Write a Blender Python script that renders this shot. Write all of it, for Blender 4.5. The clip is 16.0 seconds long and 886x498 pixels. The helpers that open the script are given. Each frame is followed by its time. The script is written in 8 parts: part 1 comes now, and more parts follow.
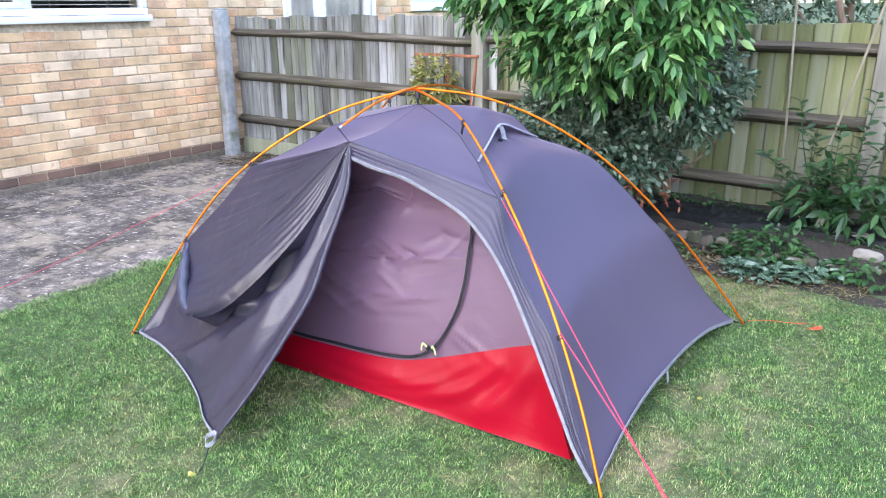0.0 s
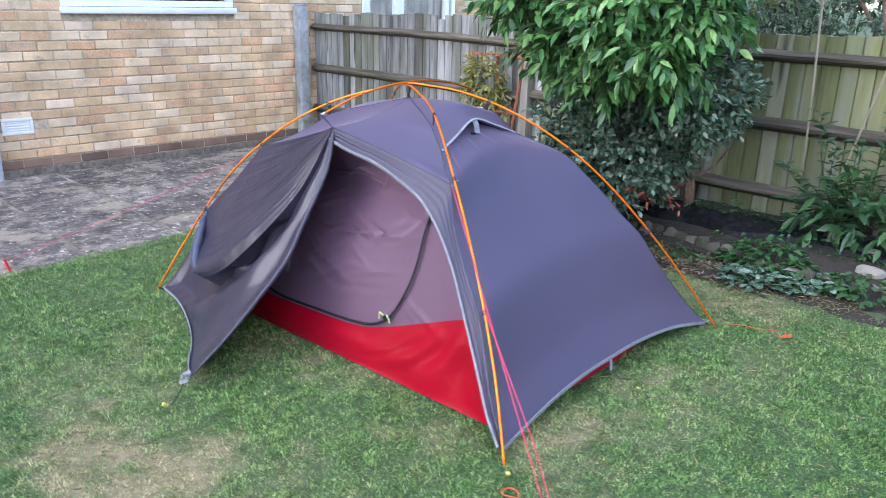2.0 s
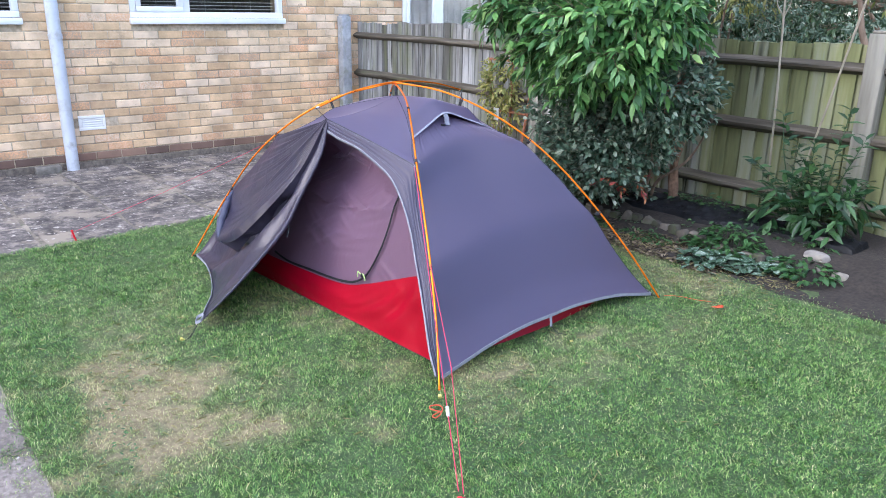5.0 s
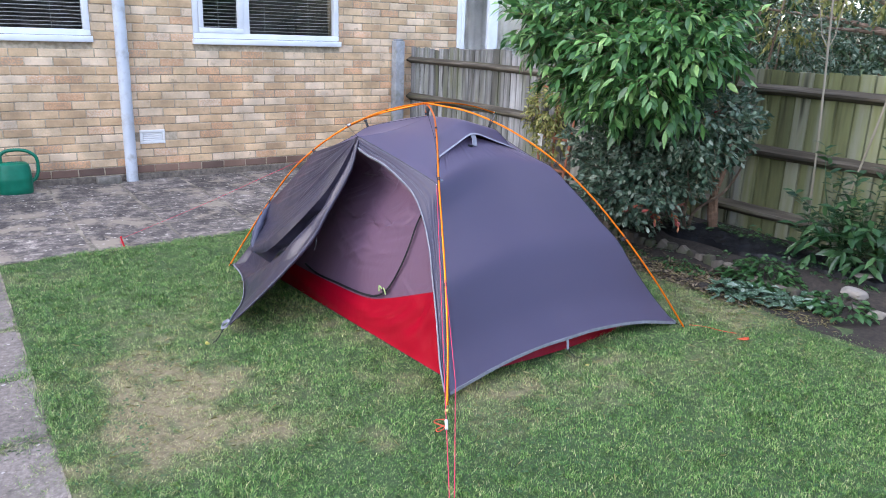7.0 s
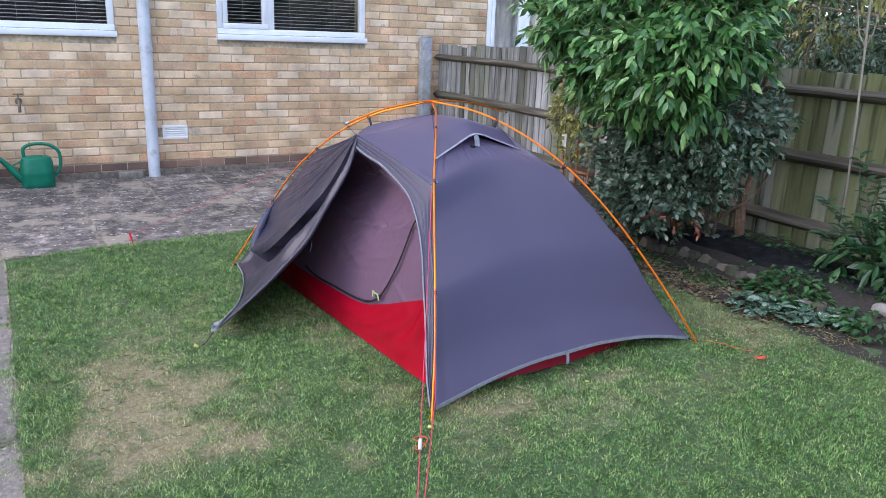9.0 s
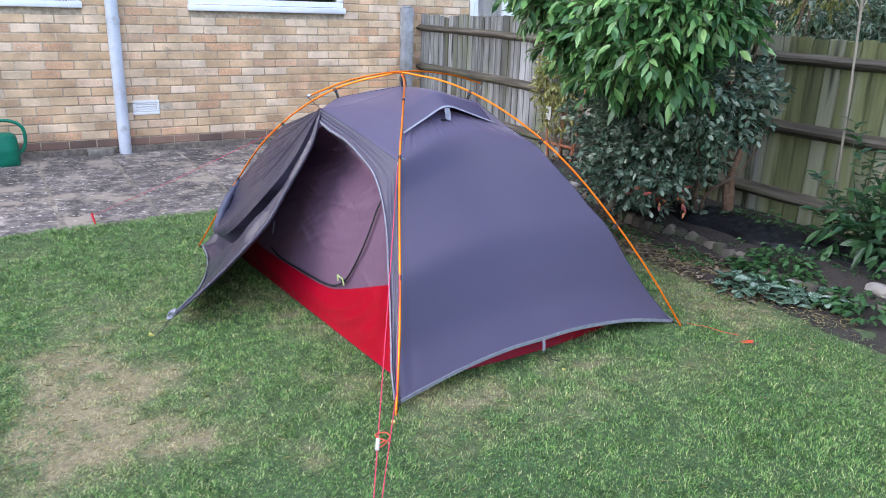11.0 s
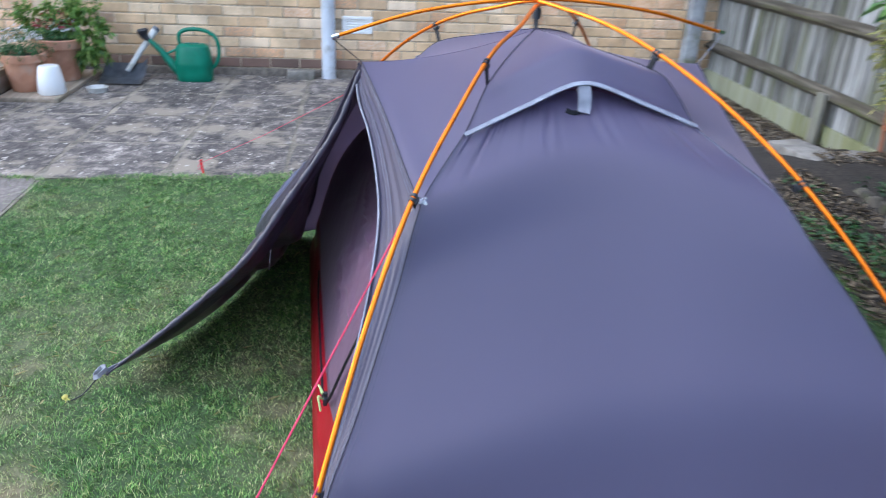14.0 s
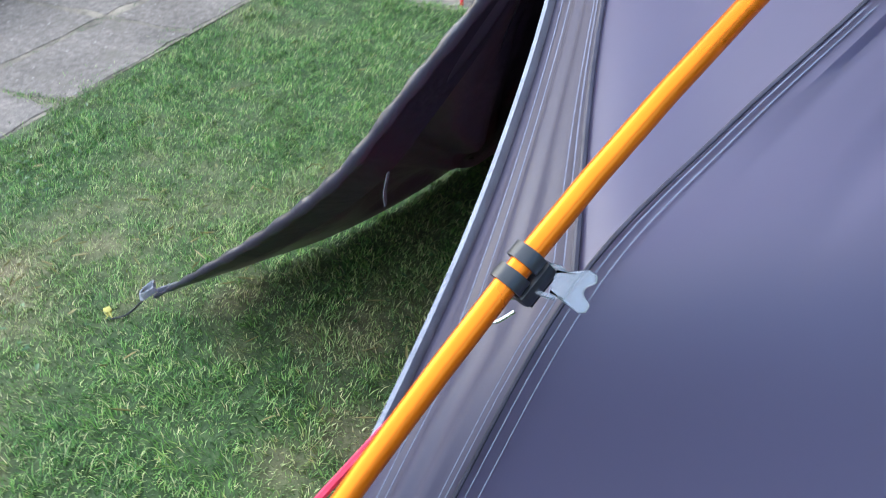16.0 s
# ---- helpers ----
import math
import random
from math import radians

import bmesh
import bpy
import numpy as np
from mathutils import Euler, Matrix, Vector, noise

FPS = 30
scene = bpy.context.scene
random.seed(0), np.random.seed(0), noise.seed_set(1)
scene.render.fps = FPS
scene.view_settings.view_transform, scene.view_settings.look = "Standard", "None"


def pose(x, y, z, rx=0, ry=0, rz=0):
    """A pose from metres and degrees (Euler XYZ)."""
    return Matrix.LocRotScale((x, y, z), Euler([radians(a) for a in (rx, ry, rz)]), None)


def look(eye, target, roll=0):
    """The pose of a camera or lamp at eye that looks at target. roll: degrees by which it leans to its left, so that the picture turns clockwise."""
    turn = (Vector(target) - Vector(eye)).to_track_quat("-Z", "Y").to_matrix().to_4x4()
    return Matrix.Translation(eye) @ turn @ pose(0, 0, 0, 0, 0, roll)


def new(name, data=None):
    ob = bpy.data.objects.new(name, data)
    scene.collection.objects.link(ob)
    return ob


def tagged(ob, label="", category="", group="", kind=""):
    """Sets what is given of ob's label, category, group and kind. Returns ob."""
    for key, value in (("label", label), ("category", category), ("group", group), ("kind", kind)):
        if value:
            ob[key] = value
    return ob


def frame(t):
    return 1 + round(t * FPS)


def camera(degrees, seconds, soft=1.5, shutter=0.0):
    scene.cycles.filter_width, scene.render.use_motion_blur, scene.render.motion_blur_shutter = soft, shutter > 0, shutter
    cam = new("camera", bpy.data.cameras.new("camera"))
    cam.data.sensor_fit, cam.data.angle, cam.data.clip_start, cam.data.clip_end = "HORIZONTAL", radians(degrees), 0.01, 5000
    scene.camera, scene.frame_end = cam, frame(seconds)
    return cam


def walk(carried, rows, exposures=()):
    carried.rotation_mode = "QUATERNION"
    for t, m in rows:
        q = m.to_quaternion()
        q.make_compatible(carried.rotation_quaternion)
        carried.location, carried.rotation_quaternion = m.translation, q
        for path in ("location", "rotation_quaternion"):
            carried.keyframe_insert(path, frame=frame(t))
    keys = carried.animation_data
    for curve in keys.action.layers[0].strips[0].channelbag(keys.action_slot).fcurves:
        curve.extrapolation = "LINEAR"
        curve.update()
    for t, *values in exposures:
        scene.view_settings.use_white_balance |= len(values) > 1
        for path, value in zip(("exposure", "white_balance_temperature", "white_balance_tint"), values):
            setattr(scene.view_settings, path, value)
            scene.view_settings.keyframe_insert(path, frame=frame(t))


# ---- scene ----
cam = camera(61.2, 16.0, soft=0.9, shutter=0.5)
PATH = [
    (0, (0.162, 0.174, 1.463), (-0.977, 1.694, 0.837), -0.3),
    (0.5, (0.289, 0.249, 1.481), (-0.947, 1.703, 0.885), 0.2),
    (1, (0.447, 0.245, 1.459), (-0.876, 1.625, 0.871), 0.8),
    (1.5, (0.596, 0.26, 1.469), (-0.748, 1.608, 0.858), 1.1),
    (2, (0.756, 0.335, 1.479), (-0.595, 1.669, 0.85), 1.2),
    (2.5, (0.922, 0.417, 1.479), (-0.455, 1.721, 0.845), 1.2),
    (3, (1.056, 0.386, 1.495), (-0.34, 1.668, 0.855), 1.3),
    (3.5, (1.182, 0.302, 1.496), (-0.24, 1.557, 0.862), 1.3),
    (4, (1.287, 0.275, 1.523), (-0.17, 1.494, 0.899), 1.2),
    (4.2, (1.333, 0.281, 1.521), (-0.13, 1.496, 0.9), 1.0),
    (6.3, (1.673, 0.252, 1.506), (0.148, 1.404, 0.916), 1.8),
    (6.5, (1.675, 0.264, 1.505), (0.137, 1.404, 0.928), 2.0),
    (7, (1.664, 0.388, 1.491), (0.075, 1.47, 0.94), 1.9),
    (7.5, (1.644, 0.573, 1.486), (0.019, 1.607, 0.946), 2.2),
    (8, (1.642, 0.652, 1.484), (0.001, 1.656, 0.938), 2.2),
    (8.5, (1.642, 0.649, 1.484), (-0.006, 1.639, 0.932), 2.2),
    (9, (1.636, 0.659, 1.483), (-0.012, 1.645, 0.924), 2.2),
    (9.5, (1.622, 0.667, 1.483), (-0.019, 1.655, 0.91), 2.3),
    (10, (1.62, 0.678, 1.476), (-0.008, 1.677, 0.881), 2.3),
    (10.2, (1.617, 0.686, 1.474), (-0.003, 1.692, 0.872), 2.2),
    (12.3, (1.039, 1.410, 1.394), (-0.617, 2.280, 0.690), 1.2),
    (12.5, (0.936, 1.502, 1.387), (-0.743, 2.319, 0.670), 1.3),
    (13, (0.666, 1.777, 1.381), (-1.071, 2.421, 0.627), 1.6),
    (13.5, (0.415, 2.034, 1.368), (-1.367, 2.483, 0.578), 2.2),
    (14, (0.108, 2.171, 1.336), (-1.695, 2.393, 0.499), 2.8),
    (14.5, (-0.187, 2.292, 1.3), (-1.961, 2.256, 0.378), 2.6),
    (15, (-0.447, 2.375, 1.27), (-2.144, 2.124, 0.241), 2.6),
    (15.5, (-0.732, 2.336, 1.159), (-2.335, 1.931, 0.034), 2.6),
    (16, (-0.944, 2.312, 1.019), (-2.443, 1.777, -0.191), 2.3),
]
EXPOSURES = [(0, 2.18, 6050, 14), (0.6, 1.97, 5950, 13), (1.5, 1.79, 5850, 13), (3.5, 1.94, 5900, 14), (6.5, 1.75, 6030, 16), (9, 1.48, 6050, 16), (10.2, 1.55, 6060, 16), (12.3, 1.99, 5900, 14), (13, 1.98, 5900, 13), (14.5, 1.60, 5700, 6), (15.5, 1.82, 5950, 3), (16, 1.90, 5980, 4)]
walk(cam, [(t, look(eye, target, roll)) for t, eye, target, roll in PATH], EXPOSURES)

# ---- light ----
world = bpy.data.worlds.new("world")
scene.world = world
world.use_nodes = True
wn = world.node_tree.nodes
sky = wn.new("ShaderNodeTexSky")
sky.sky_type = "NISHITA"
sky.sun_disc = False
sky.sun_elevation = radians(30)
sky.sun_rotation = radians(200)
sky.air_density, sky.dust_density, sky.ozone_density = 1.0, 1.2, 1.5
wn["Background"].inputs[1].default_value = 0.15
world.node_tree.links.new(sky.outputs[0], wn["Background"].inputs[0])
sun = new("sun", bpy.data.lights.new("sun", "SUN"))
sun.data.energy, sun.data.angle, sun.data.color = 1.2, radians(110), (1.0, 0.97, 0.93)
sun.matrix_world = look((0, 0, 0), (-0.26, 0.38, -0.89))


# ---- materials ----
def nodes_of(m):
    m.use_nodes = True
    nt = m.node_tree
    return nt, nt.nodes, nt.nodes["Principled BSDF"]


def fill_ramp(node, stops):
    e = node.color_ramp.elements
    while len(e) < len(stops):
        e.new(0.5)
    for el, (p, c) in zip(e, stops):
        el.position, el.color = p, (*c, 1)


def mat(name, stops, scale=25, big=2.5, amount=0.25, rough=(0.55, 0.8), metal=0.0, bump=0.25, bump_scale=150,
        stretch=(1, 1, 1), rnd="", spread=0.15, local=False, stain=None, stain_scale=4, stain_cut=(0.5, 0.7), coat=0.0, spec=0.5, ragged=0.5, fleck=None, fleck_scale=40, fleck_cut=(0.6, 0.63)):
    """Grain, a slower unevenness, stains and fine relief; rnd "object" or "island" takes the stops piece by piece."""
    m = bpy.data.materials.new(name)
    nt, n, b = nodes_of(m)
    link = nt.links.new
    if local:
        src = n.new("ShaderNodeTexCoord").outputs["Object"]
    else:
        src = n.new("ShaderNodeNewGeometry").outputs["Position"]
    mp = n.new("ShaderNodeMapping")
    mp.inputs["Scale"].default_value = stretch
    link(src, mp.inputs[0])
    n1 = n.new("ShaderNodeTexNoise")
    n1.inputs["Scale"].default_value, n1.inputs["Detail"].default_value, n1.inputs["Roughness"].default_value = scale, 6 + 12 * (ragged - 0.5), ragged
    n2 = n.new("ShaderNodeTexNoise")
    n2.inputs["Scale"].default_value, n2.inputs["Detail"].default_value = big, 4
    link(mp.outputs[0], n1.inputs[0]), link(mp.outputs[0], n2.inputs[0])
    ramp = n.new("ShaderNodeValToRGB")
    fill_ramp(ramp, stops)
    if rnd:
        if rnd == "object":
            r = n.new("ShaderNodeObjectInfo").outputs["Random"]
        else:
            r = n.new("ShaderNodeNewGeometry").outputs["Random Per Island"]
        add = n.new("ShaderNodeMath")
        add.operation = "MULTIPLY_ADD"
        off = n.new("ShaderNodeMath")
        off.operation = "SUBTRACT"
        link(n1.outputs[0], off.inputs[0])
        off.inputs[1].default_value = 0.5
        link(off.outputs[0], add.inputs[0])
        add.inputs[1].default_value = spread * 2
        link(r, add.inputs[2])
        link(add.outputs[0], ramp.inputs[0])
    else:
        link(n1.outputs[0], ramp.inputs[0])
    mr = n.new("ShaderNodeMapRange")
    link(n2.outputs[0], mr.inputs[0])
    mr.inputs[1].default_value, mr.inputs[2].default_value = 0.3, 0.7
    mr.inputs[3].default_value, mr.inputs[4].default_value = 1 - amount, 1 + amount
    mul = n.new("ShaderNodeVectorMath")
    mul.operation = "SCALE"
    link(ramp.outputs[0], mul.inputs[0]), link(mr.outputs[0], mul.inputs["Scale"])
    colour = mul.outputs[0]
    if stain:
        n3 = n.new("ShaderNodeTexNoise")
        n3.inputs["Scale"].default_value, n3.inputs["Detail"].default_value, n3.inputs["Roughness"].default_value = stain_scale, 8, 0.65
        link(mp.outputs[0], n3.inputs[0])
        m3 = n.new("ShaderNodeMapRange")
        link(n3.outputs[0], m3.inputs[0])
        m3.inputs[1].default_value, m3.inputs[2].default_value = stain_cut
        mx = n.new("ShaderNodeMix")
        mx.data_type = "RGBA"
        link(m3.outputs[0], mx.inputs["Factor"]), link(colour, mx.inputs["A"])
        mx.inputs["B"].default_value = (*stain, 1)
        colour = mx.outputs["Result"]
    if fleck:
        n4 = n.new("ShaderNodeTexNoise")
        n4.inputs["Scale"].default_value, n4.inputs["Detail"].default_value = fleck_scale, 3
        link(mp.outputs[0], n4.inputs[0])
        m4 = n.new("ShaderNodeMapRange")
        link(n4.outputs[0], m4.inputs[0])
        m4.inputs[1].default_value, m4.inputs[2].default_value = fleck_cut
        mx4 = n.new("ShaderNodeMix")
        mx4.data_type = "RGBA"
        link(m4.outputs[0], mx4.inputs["Factor"]), link(colour, mx4.inputs["A"])
        mx4.inputs["B"].default_value = (*fleck, 1)
        colour = mx4.outputs["Result"]
    link(colour, b.inputs["Base Color"])
    rr = n.new("ShaderNodeMapRange")
    link(n1.outputs[0], rr.inputs[0])
    rr.inputs[3].default_value, rr.inputs[4].default_value = rough
    link(rr.outputs[0], b.inputs["Roughness"])
    b.inputs["Metallic"].default_value = metal
    b.inputs["Coat Weight"].default_value = coat
    b.inputs["Specular IOR Level"].default_value = spec
    if bump:
        nb = n.new("ShaderNodeTexNoise")
        nb.inputs["Scale"].default_value, nb.inputs["Detail"].default_value = bump_scale, 5
        link(mp.outputs[0], nb.inputs[0])
        bp = n.new("ShaderNodeBump")
        bp.inputs["Strength"].default_value, bp.inputs["Distance"].default_value = bump, 0.004
        link(nb.outputs[0], bp.inputs["Height"]), link(bp.outputs[0], b.inputs["Normal"])
    return m


def leafy(name, stops, rough=0.45, lucid=0.25):
    """Leaves: a colour for each leaf, some light passing through."""
    m = bpy.data.materials.new(name)
    nt, n, b = nodes_of(m)
    link = nt.links.new
    g = n.new("ShaderNodeNewGeometry")
    ramp = n.new("ShaderNodeValToRGB")
    fill_ramp(ramp, stops)
    link(g.outputs["Random Per Island"], ramp.inputs[0])
    no = n.new("ShaderNodeTexNoise")
    no.inputs["Scale"].default_value = 60
    link(g.outputs["Position"], no.inputs[0])
    mr = n.new("ShaderNodeMapRange")
    link(no.outputs[0], mr.inputs[0])
    mr.inputs[3].default_value, mr.inputs[4].default_value = 0.7, 1.3
    sc = n.new("ShaderNodeVectorMath")
    sc.operation = "SCALE"
    link(ramp.outputs[0], sc.inputs[0]), link(mr.outputs[0], sc.inputs["Scale"])
    link(sc.outputs[0], b.inputs["Base Color"])
    b.inputs["Roughness"].default_value = rough
    tr = n.new("ShaderNodeBsdfTranslucent")
    link(sc.outputs[0], tr.inputs[0])
    mix = n.new("ShaderNodeMixShader")
    mix.inputs[0].default_value = lucid
    out = n["Material Output"]
    link(b.outputs[0], mix.inputs[1]), link(tr.outputs[0], mix.inputs[2]), link(mix.outputs[0], out.inputs[0])
    return m


def cloth(name, colour, dark, rough=0.42, lucid=0.12, sheer=0.0, sheen=0.05, spec=0.5, inside=None, weave=900, coat_rough=0.5, crinkle=5.0, crinkle_amt=0.2):
    """Coated nylon: slow unevenness, soft crinkles, a fine weave, a little light through it; sheer lets sight through."""
    m = bpy.data.materials.new(name)
    nt, n, b = nodes_of(m)
    link = nt.links.new
    g = n.new("ShaderNodeNewGeometry")
    n1 = n.new("ShaderNodeTexNoise")
    n1.inputs["Scale"].default_value, n1.inputs["Detail"].default_value = 3.0, 5
    link(g.outputs["Position"], n1.inputs[0])
    ramp = n.new("ShaderNodeValToRGB")
    fill_ramp(ramp, [(0.3, dark), (0.7, colour)])
    link(n1.outputs[0], ramp.inputs[0])
    link(ramp.outputs[0], b.inputs["Base Color"])
    b.inputs["Roughness"].default_value = rough
    b.inputs["Sheen Weight"].default_value = sheen
    b.inputs["Specular IOR Level"].default_value = spec
    b.inputs["Sheen Roughness"].default_value = 0.4
    b.inputs["Sheen Tint"].default_value = (0.98, 0.84, 1.0, 1)
    n2 = n.new("ShaderNodeTexNoise")
    n2.inputs["Scale"].default_value, n2.inputs["Detail"].default_value, n2.inputs["Distortion"].default_value = crinkle, 6, 1.2
    link(g.outputs["Position"], n2.inputs[0])
    n3 = n.new("ShaderNodeTexNoise")
    n3.inputs["Scale"].default_value = weave
    link(g.outputs["Position"], n3.inputs[0])
    b1 = n.new("ShaderNodeBump")
    b1.inputs["Strength"].default_value, b1.inputs["Distance"].default_value = crinkle_amt, 0.02
    link(n2.outputs[0], b1.inputs["Height"])
    b2 = n.new("ShaderNodeBump")
    b2.inputs["Strength"].default_value, b2.inputs["Distance"].default_value = 0.08, 0.001
    link(n3.outputs[0], b2.inputs["Height"]), link(b1.outputs[0], b2.inputs["Normal"])
    link(b2.outputs[0], b.inputs["Normal"])
    tr = n.new("ShaderNodeBsdfTranslucent")
    if inside:
        tr.inputs[0].default_value = (*inside, 1)
    else:
        link(ramp.outputs[0], tr.inputs[0])
    mix = n.new("ShaderNodeMixShader")
    mix.inputs[0].default_value = lucid
    link(b.outputs[0], mix.inputs[1]), link(tr.outputs[0], mix.inputs[2])
    last = mix
    if sheer:
        tp = n.new("ShaderNodeBsdfTransparent")
        mix2 = n.new("ShaderNodeMixShader")
        mix2.inputs[0].default_value = sheer
        link(mix.outputs[0], mix2.inputs[1]), link(tp.outputs[0], mix2.inputs[2])
        last = mix2
    link(last.outputs[0], n["Material Output"].inputs[0])
    return m


BRICKS = [(0.0, (0.50, 0.34, 0.205)), (0.12, (0.56, 0.375, 0.215)), (0.40, (0.65, 0.455, 0.270)), (0.58, (0.70, 0.525, 0.350)), (0.74, (0.71, 0.55, 0.395)),
          (0.84, (0.66, 0.43, 0.27)), (0.93, (0.64, 0.365, 0.195)), (1.0, (0.46, 0.325, 0.215))]
M_BRICK = mat("buff_brick", BRICKS, scale=60, big=5, amount=0.26, rough=(0.75, 0.95), bump=0.5, bump_scale=220, rnd="object", spread=0.20, stain=(0.40, 0.29, 0.19), stain_scale=9, stain_cut=(0.60, 0.72))
M_BRICK_FAR = mat("buff_brick_rest", BRICKS, scale=60, big=5, amount=0.26, rough=(0.75, 0.95), bump=0.5, bump_scale=220, rnd="island", spread=0.20, stain=(0.40, 0.29, 0.19), stain_scale=9, stain_cut=(0.60, 0.72))
M_BRICK_DARK = mat("brown_brick", [(0, (0.14, 0.09, 0.07)), (0.5, (0.20, 0.12, 0.09)), (1, (0.27, 0.17, 0.12))], scale=60, rough=(0.75, 0.95), bump=0.5, rnd="object")
M_MORTAR = mat("mortar", [(0.3, (0.35, 0.28, 0.195)), (0.7, (0.59, 0.485, 0.36))], scale=30, big=3, amount=0.3, rough=(0.85, 0.97), bump=0.5)
M_PLINTH = mat("cement_plinth", [(0.3, (0.085, 0.07, 0.058)), (0.7, (0.22, 0.185, 0.15))], scale=30, big=6, rough=(0.85, 0.97), bump=0.6, bump_scale=90, stain=(0.12, 0.10, 0.08))
M_UPVC = mat("white_upvc", [(0.3, (0.74, 0.75, 0.78)), (0.7, (0.82, 0.83, 0.85))], scale=8, amount=0.04, rough=(0.25, 0.35), bump=0.0)
M_PIPE = mat("pale_grey_pipe", [(0.3, (0.50, 0.53, 0.58)), (0.7, (0.60, 0.63, 0.68))], scale=6, amount=0.08, rough=(0.35, 0.5), bump=0.05, stain=(0.40, 0.40, 0.40), stain_scale=9)
M_SLAB = mat("worn_concrete_slab", [(0.39, (0.046, 0.039, 0.038)), (0.47, (0.092, 0.080, 0.074)), (0.54, (0.165, 0.142, 0.127)), (0.61, (0.34, 0.295, 0.255))], scale=8.0, big=1.7, amount=0.5,
             rough=(0.85, 0.98), bump=1.0, bump_scale=30, stain=(0.275, 0.232, 0.182), stain_scale=2.8, stain_cut=(0.52, 0.60), ragged=0.82, fleck=(0.46, 0.42, 0.37), fleck_scale=22, fleck_cut=(0.63, 0.68))
M_SLAB_PALE = mat("pale_concrete_slab", [(0.34, (0.100, 0.085, 0.074)), (0.5, (0.172, 0.148, 0.131)), (0.66, (0.28, 0.245, 0.218))], scale=38, big=3.0, amount=0.22,
                  rough=(0.85, 0.98), bump=1.0, bump_scale=70, stain=(0.15, 0.132, 0.108), stain_scale=5, stain_cut=(0.56, 0.72), ragged=0.78, fleck=(0.42, 0.39, 0.36), fleck_scale=34, fleck_cut=(0.68, 0.72))
M_JOINT = mat("paving_joint", [(0.3, (0.10, 0.086, 0.068)), (0.7, (0.23, 0.20, 0.158))], scale=26, big=4, rough=(0.9, 1), bump=0.8, stain=(0.34, 0.295, 0.23), stain_scale=3.0, stain_cut=(0.50, 0.62), fleck=(0.05, 0.07, 0.028), fleck_scale=5, fleck_cut=(0.62, 0.70))
M_FENCE = mat("weathered_fence_board", [(0.0, (0.085, 0.083, 0.070)), (0.30, (0.155, 0.153, 0.140)), (0.6, (0.235, 0.232, 0.222)), (1.0, (0.40, 0.397, 0.39))], scale=14, big=2.2, amount=0.45, rnd="object", spread=1.3,
              rough=(0.8, 0.95), bump=0.7, bump_scale=60, stretch=(1, 1, 0.10), stain=(0.155, 0.168, 0.080), stain_scale=4, stain_cut=(0.48, 0.64), ragged=0.6, fleck=(0.07, 0.066, 0.055), fleck_scale=14, fleck_cut=(0.62, 0.72))
M_FENCE_GREEN = mat("algae_green_fence_board", [(0.0, (0.150, 0.158, 0.070)), (0.35, (0.200, 0.212, 0.090)), (0.7, (0.250, 0.256, 0.125)), (1.0, (0.32, 0.32, 0.22))], scale=26, big=3, amount=0.3,
                    rough=(0.8, 0.95), bump=0.7, bump_scale=60, stretch=(1, 1, 0.10), stain=(0.27, 0.27, 0.235), stain_scale=3, stain_cut=(0.50, 0.66), rnd="object", spread=0.7, fleck=(0.03, 0.032, 0.015), fleck_scale=9, fleck_cut=(0.62, 0.74))
M_RAIL = mat("weathered_rail", [(0.28, (0.038, 0.031, 0.022)), (0.5, (0.085, 0.071, 0.052)), (0.75, (0.19, 0.165, 0.13))], scale=30, big=4, amount=0.3, rough=(0.8, 0.95), bump=0.6, bump_scale=60,
             stretch=(0.07, 1, 1), stain=(0.10, 0.115, 0.035), stain_scale=9, stain_cut=(0.52, 0.68))
M_POST = mat("concrete_post", [(0.25, (0.25, 0.26, 0.27)), (0.75, (0.38, 0.39, 0.41))], scale=20, big=4, rough=(0.8, 0.95), bump=0.4, stain=(0.16, 0.17, 0.10), stain_scale=6)
M_OLDPOST = mat("grey_wood_post", [(0.25, (0.15, 0.14, 0.115)), (0.75, (0.30, 0.285, 0.24))], scale=25, rough=(0.8, 0.95), bump=0.5, stretch=(1, 1, 0.1), stain=(0.13, 0.15, 0.06), stain_scale=8)
M_DECK = mat("deck_board", [(0.25, (0.23, 0.175, 0.125)), (0.75, (0.43, 0.345, 0.26))], scale=30, big=4, amount=0.25, rough=(0.7, 0.9), bump=0.5, bump_scale=60, stretch=(0.07, 1, 1), stain=(0.16, 0.16, 0.10), stain_scale=9)
M_SOIL = mat("garden_soil", [(0.3, (0.011, 0.009, 0.008)), (0.7, (0.040, 0.032, 0.025))], scale=50, big=6, rough=(0.9, 1), bump=1.0, bump_scale=70)
M_STONE = mat("pale_rubble", [(0.3, (0.13, 0.118, 0.10)), (0.7, (0.27, 0.245, 0.21))], scale=22, big=5, rough=(0.8, 0.95), bump=0.6, bump_scale=60, stain=(0.15, 0.15, 0.09), stain_scale=9)
M_PALESTONE = mat("pale_broken_stone", [(0.3, (0.17, 0.155, 0.14)), (0.7, (0.31, 0.29, 0.265))], scale=18, big=5, rough=(0.8, 0.95), bump=0.6, bump_scale=60, stain=(0.20, 0.18, 0.14), stain_scale=9, stain_cut=(0.55, 0.7))
M_EDGING = mat("cement_edging", [(0.3, (0.050, 0.043, 0.035)), (0.7, (0.125, 0.108, 0.088))], scale=30, big=7, rough=(0.85, 0.97), bump=0.6, bump_scale=90, rnd="object", stain=(0.07, 0.09, 0.04), stain_scale=9)
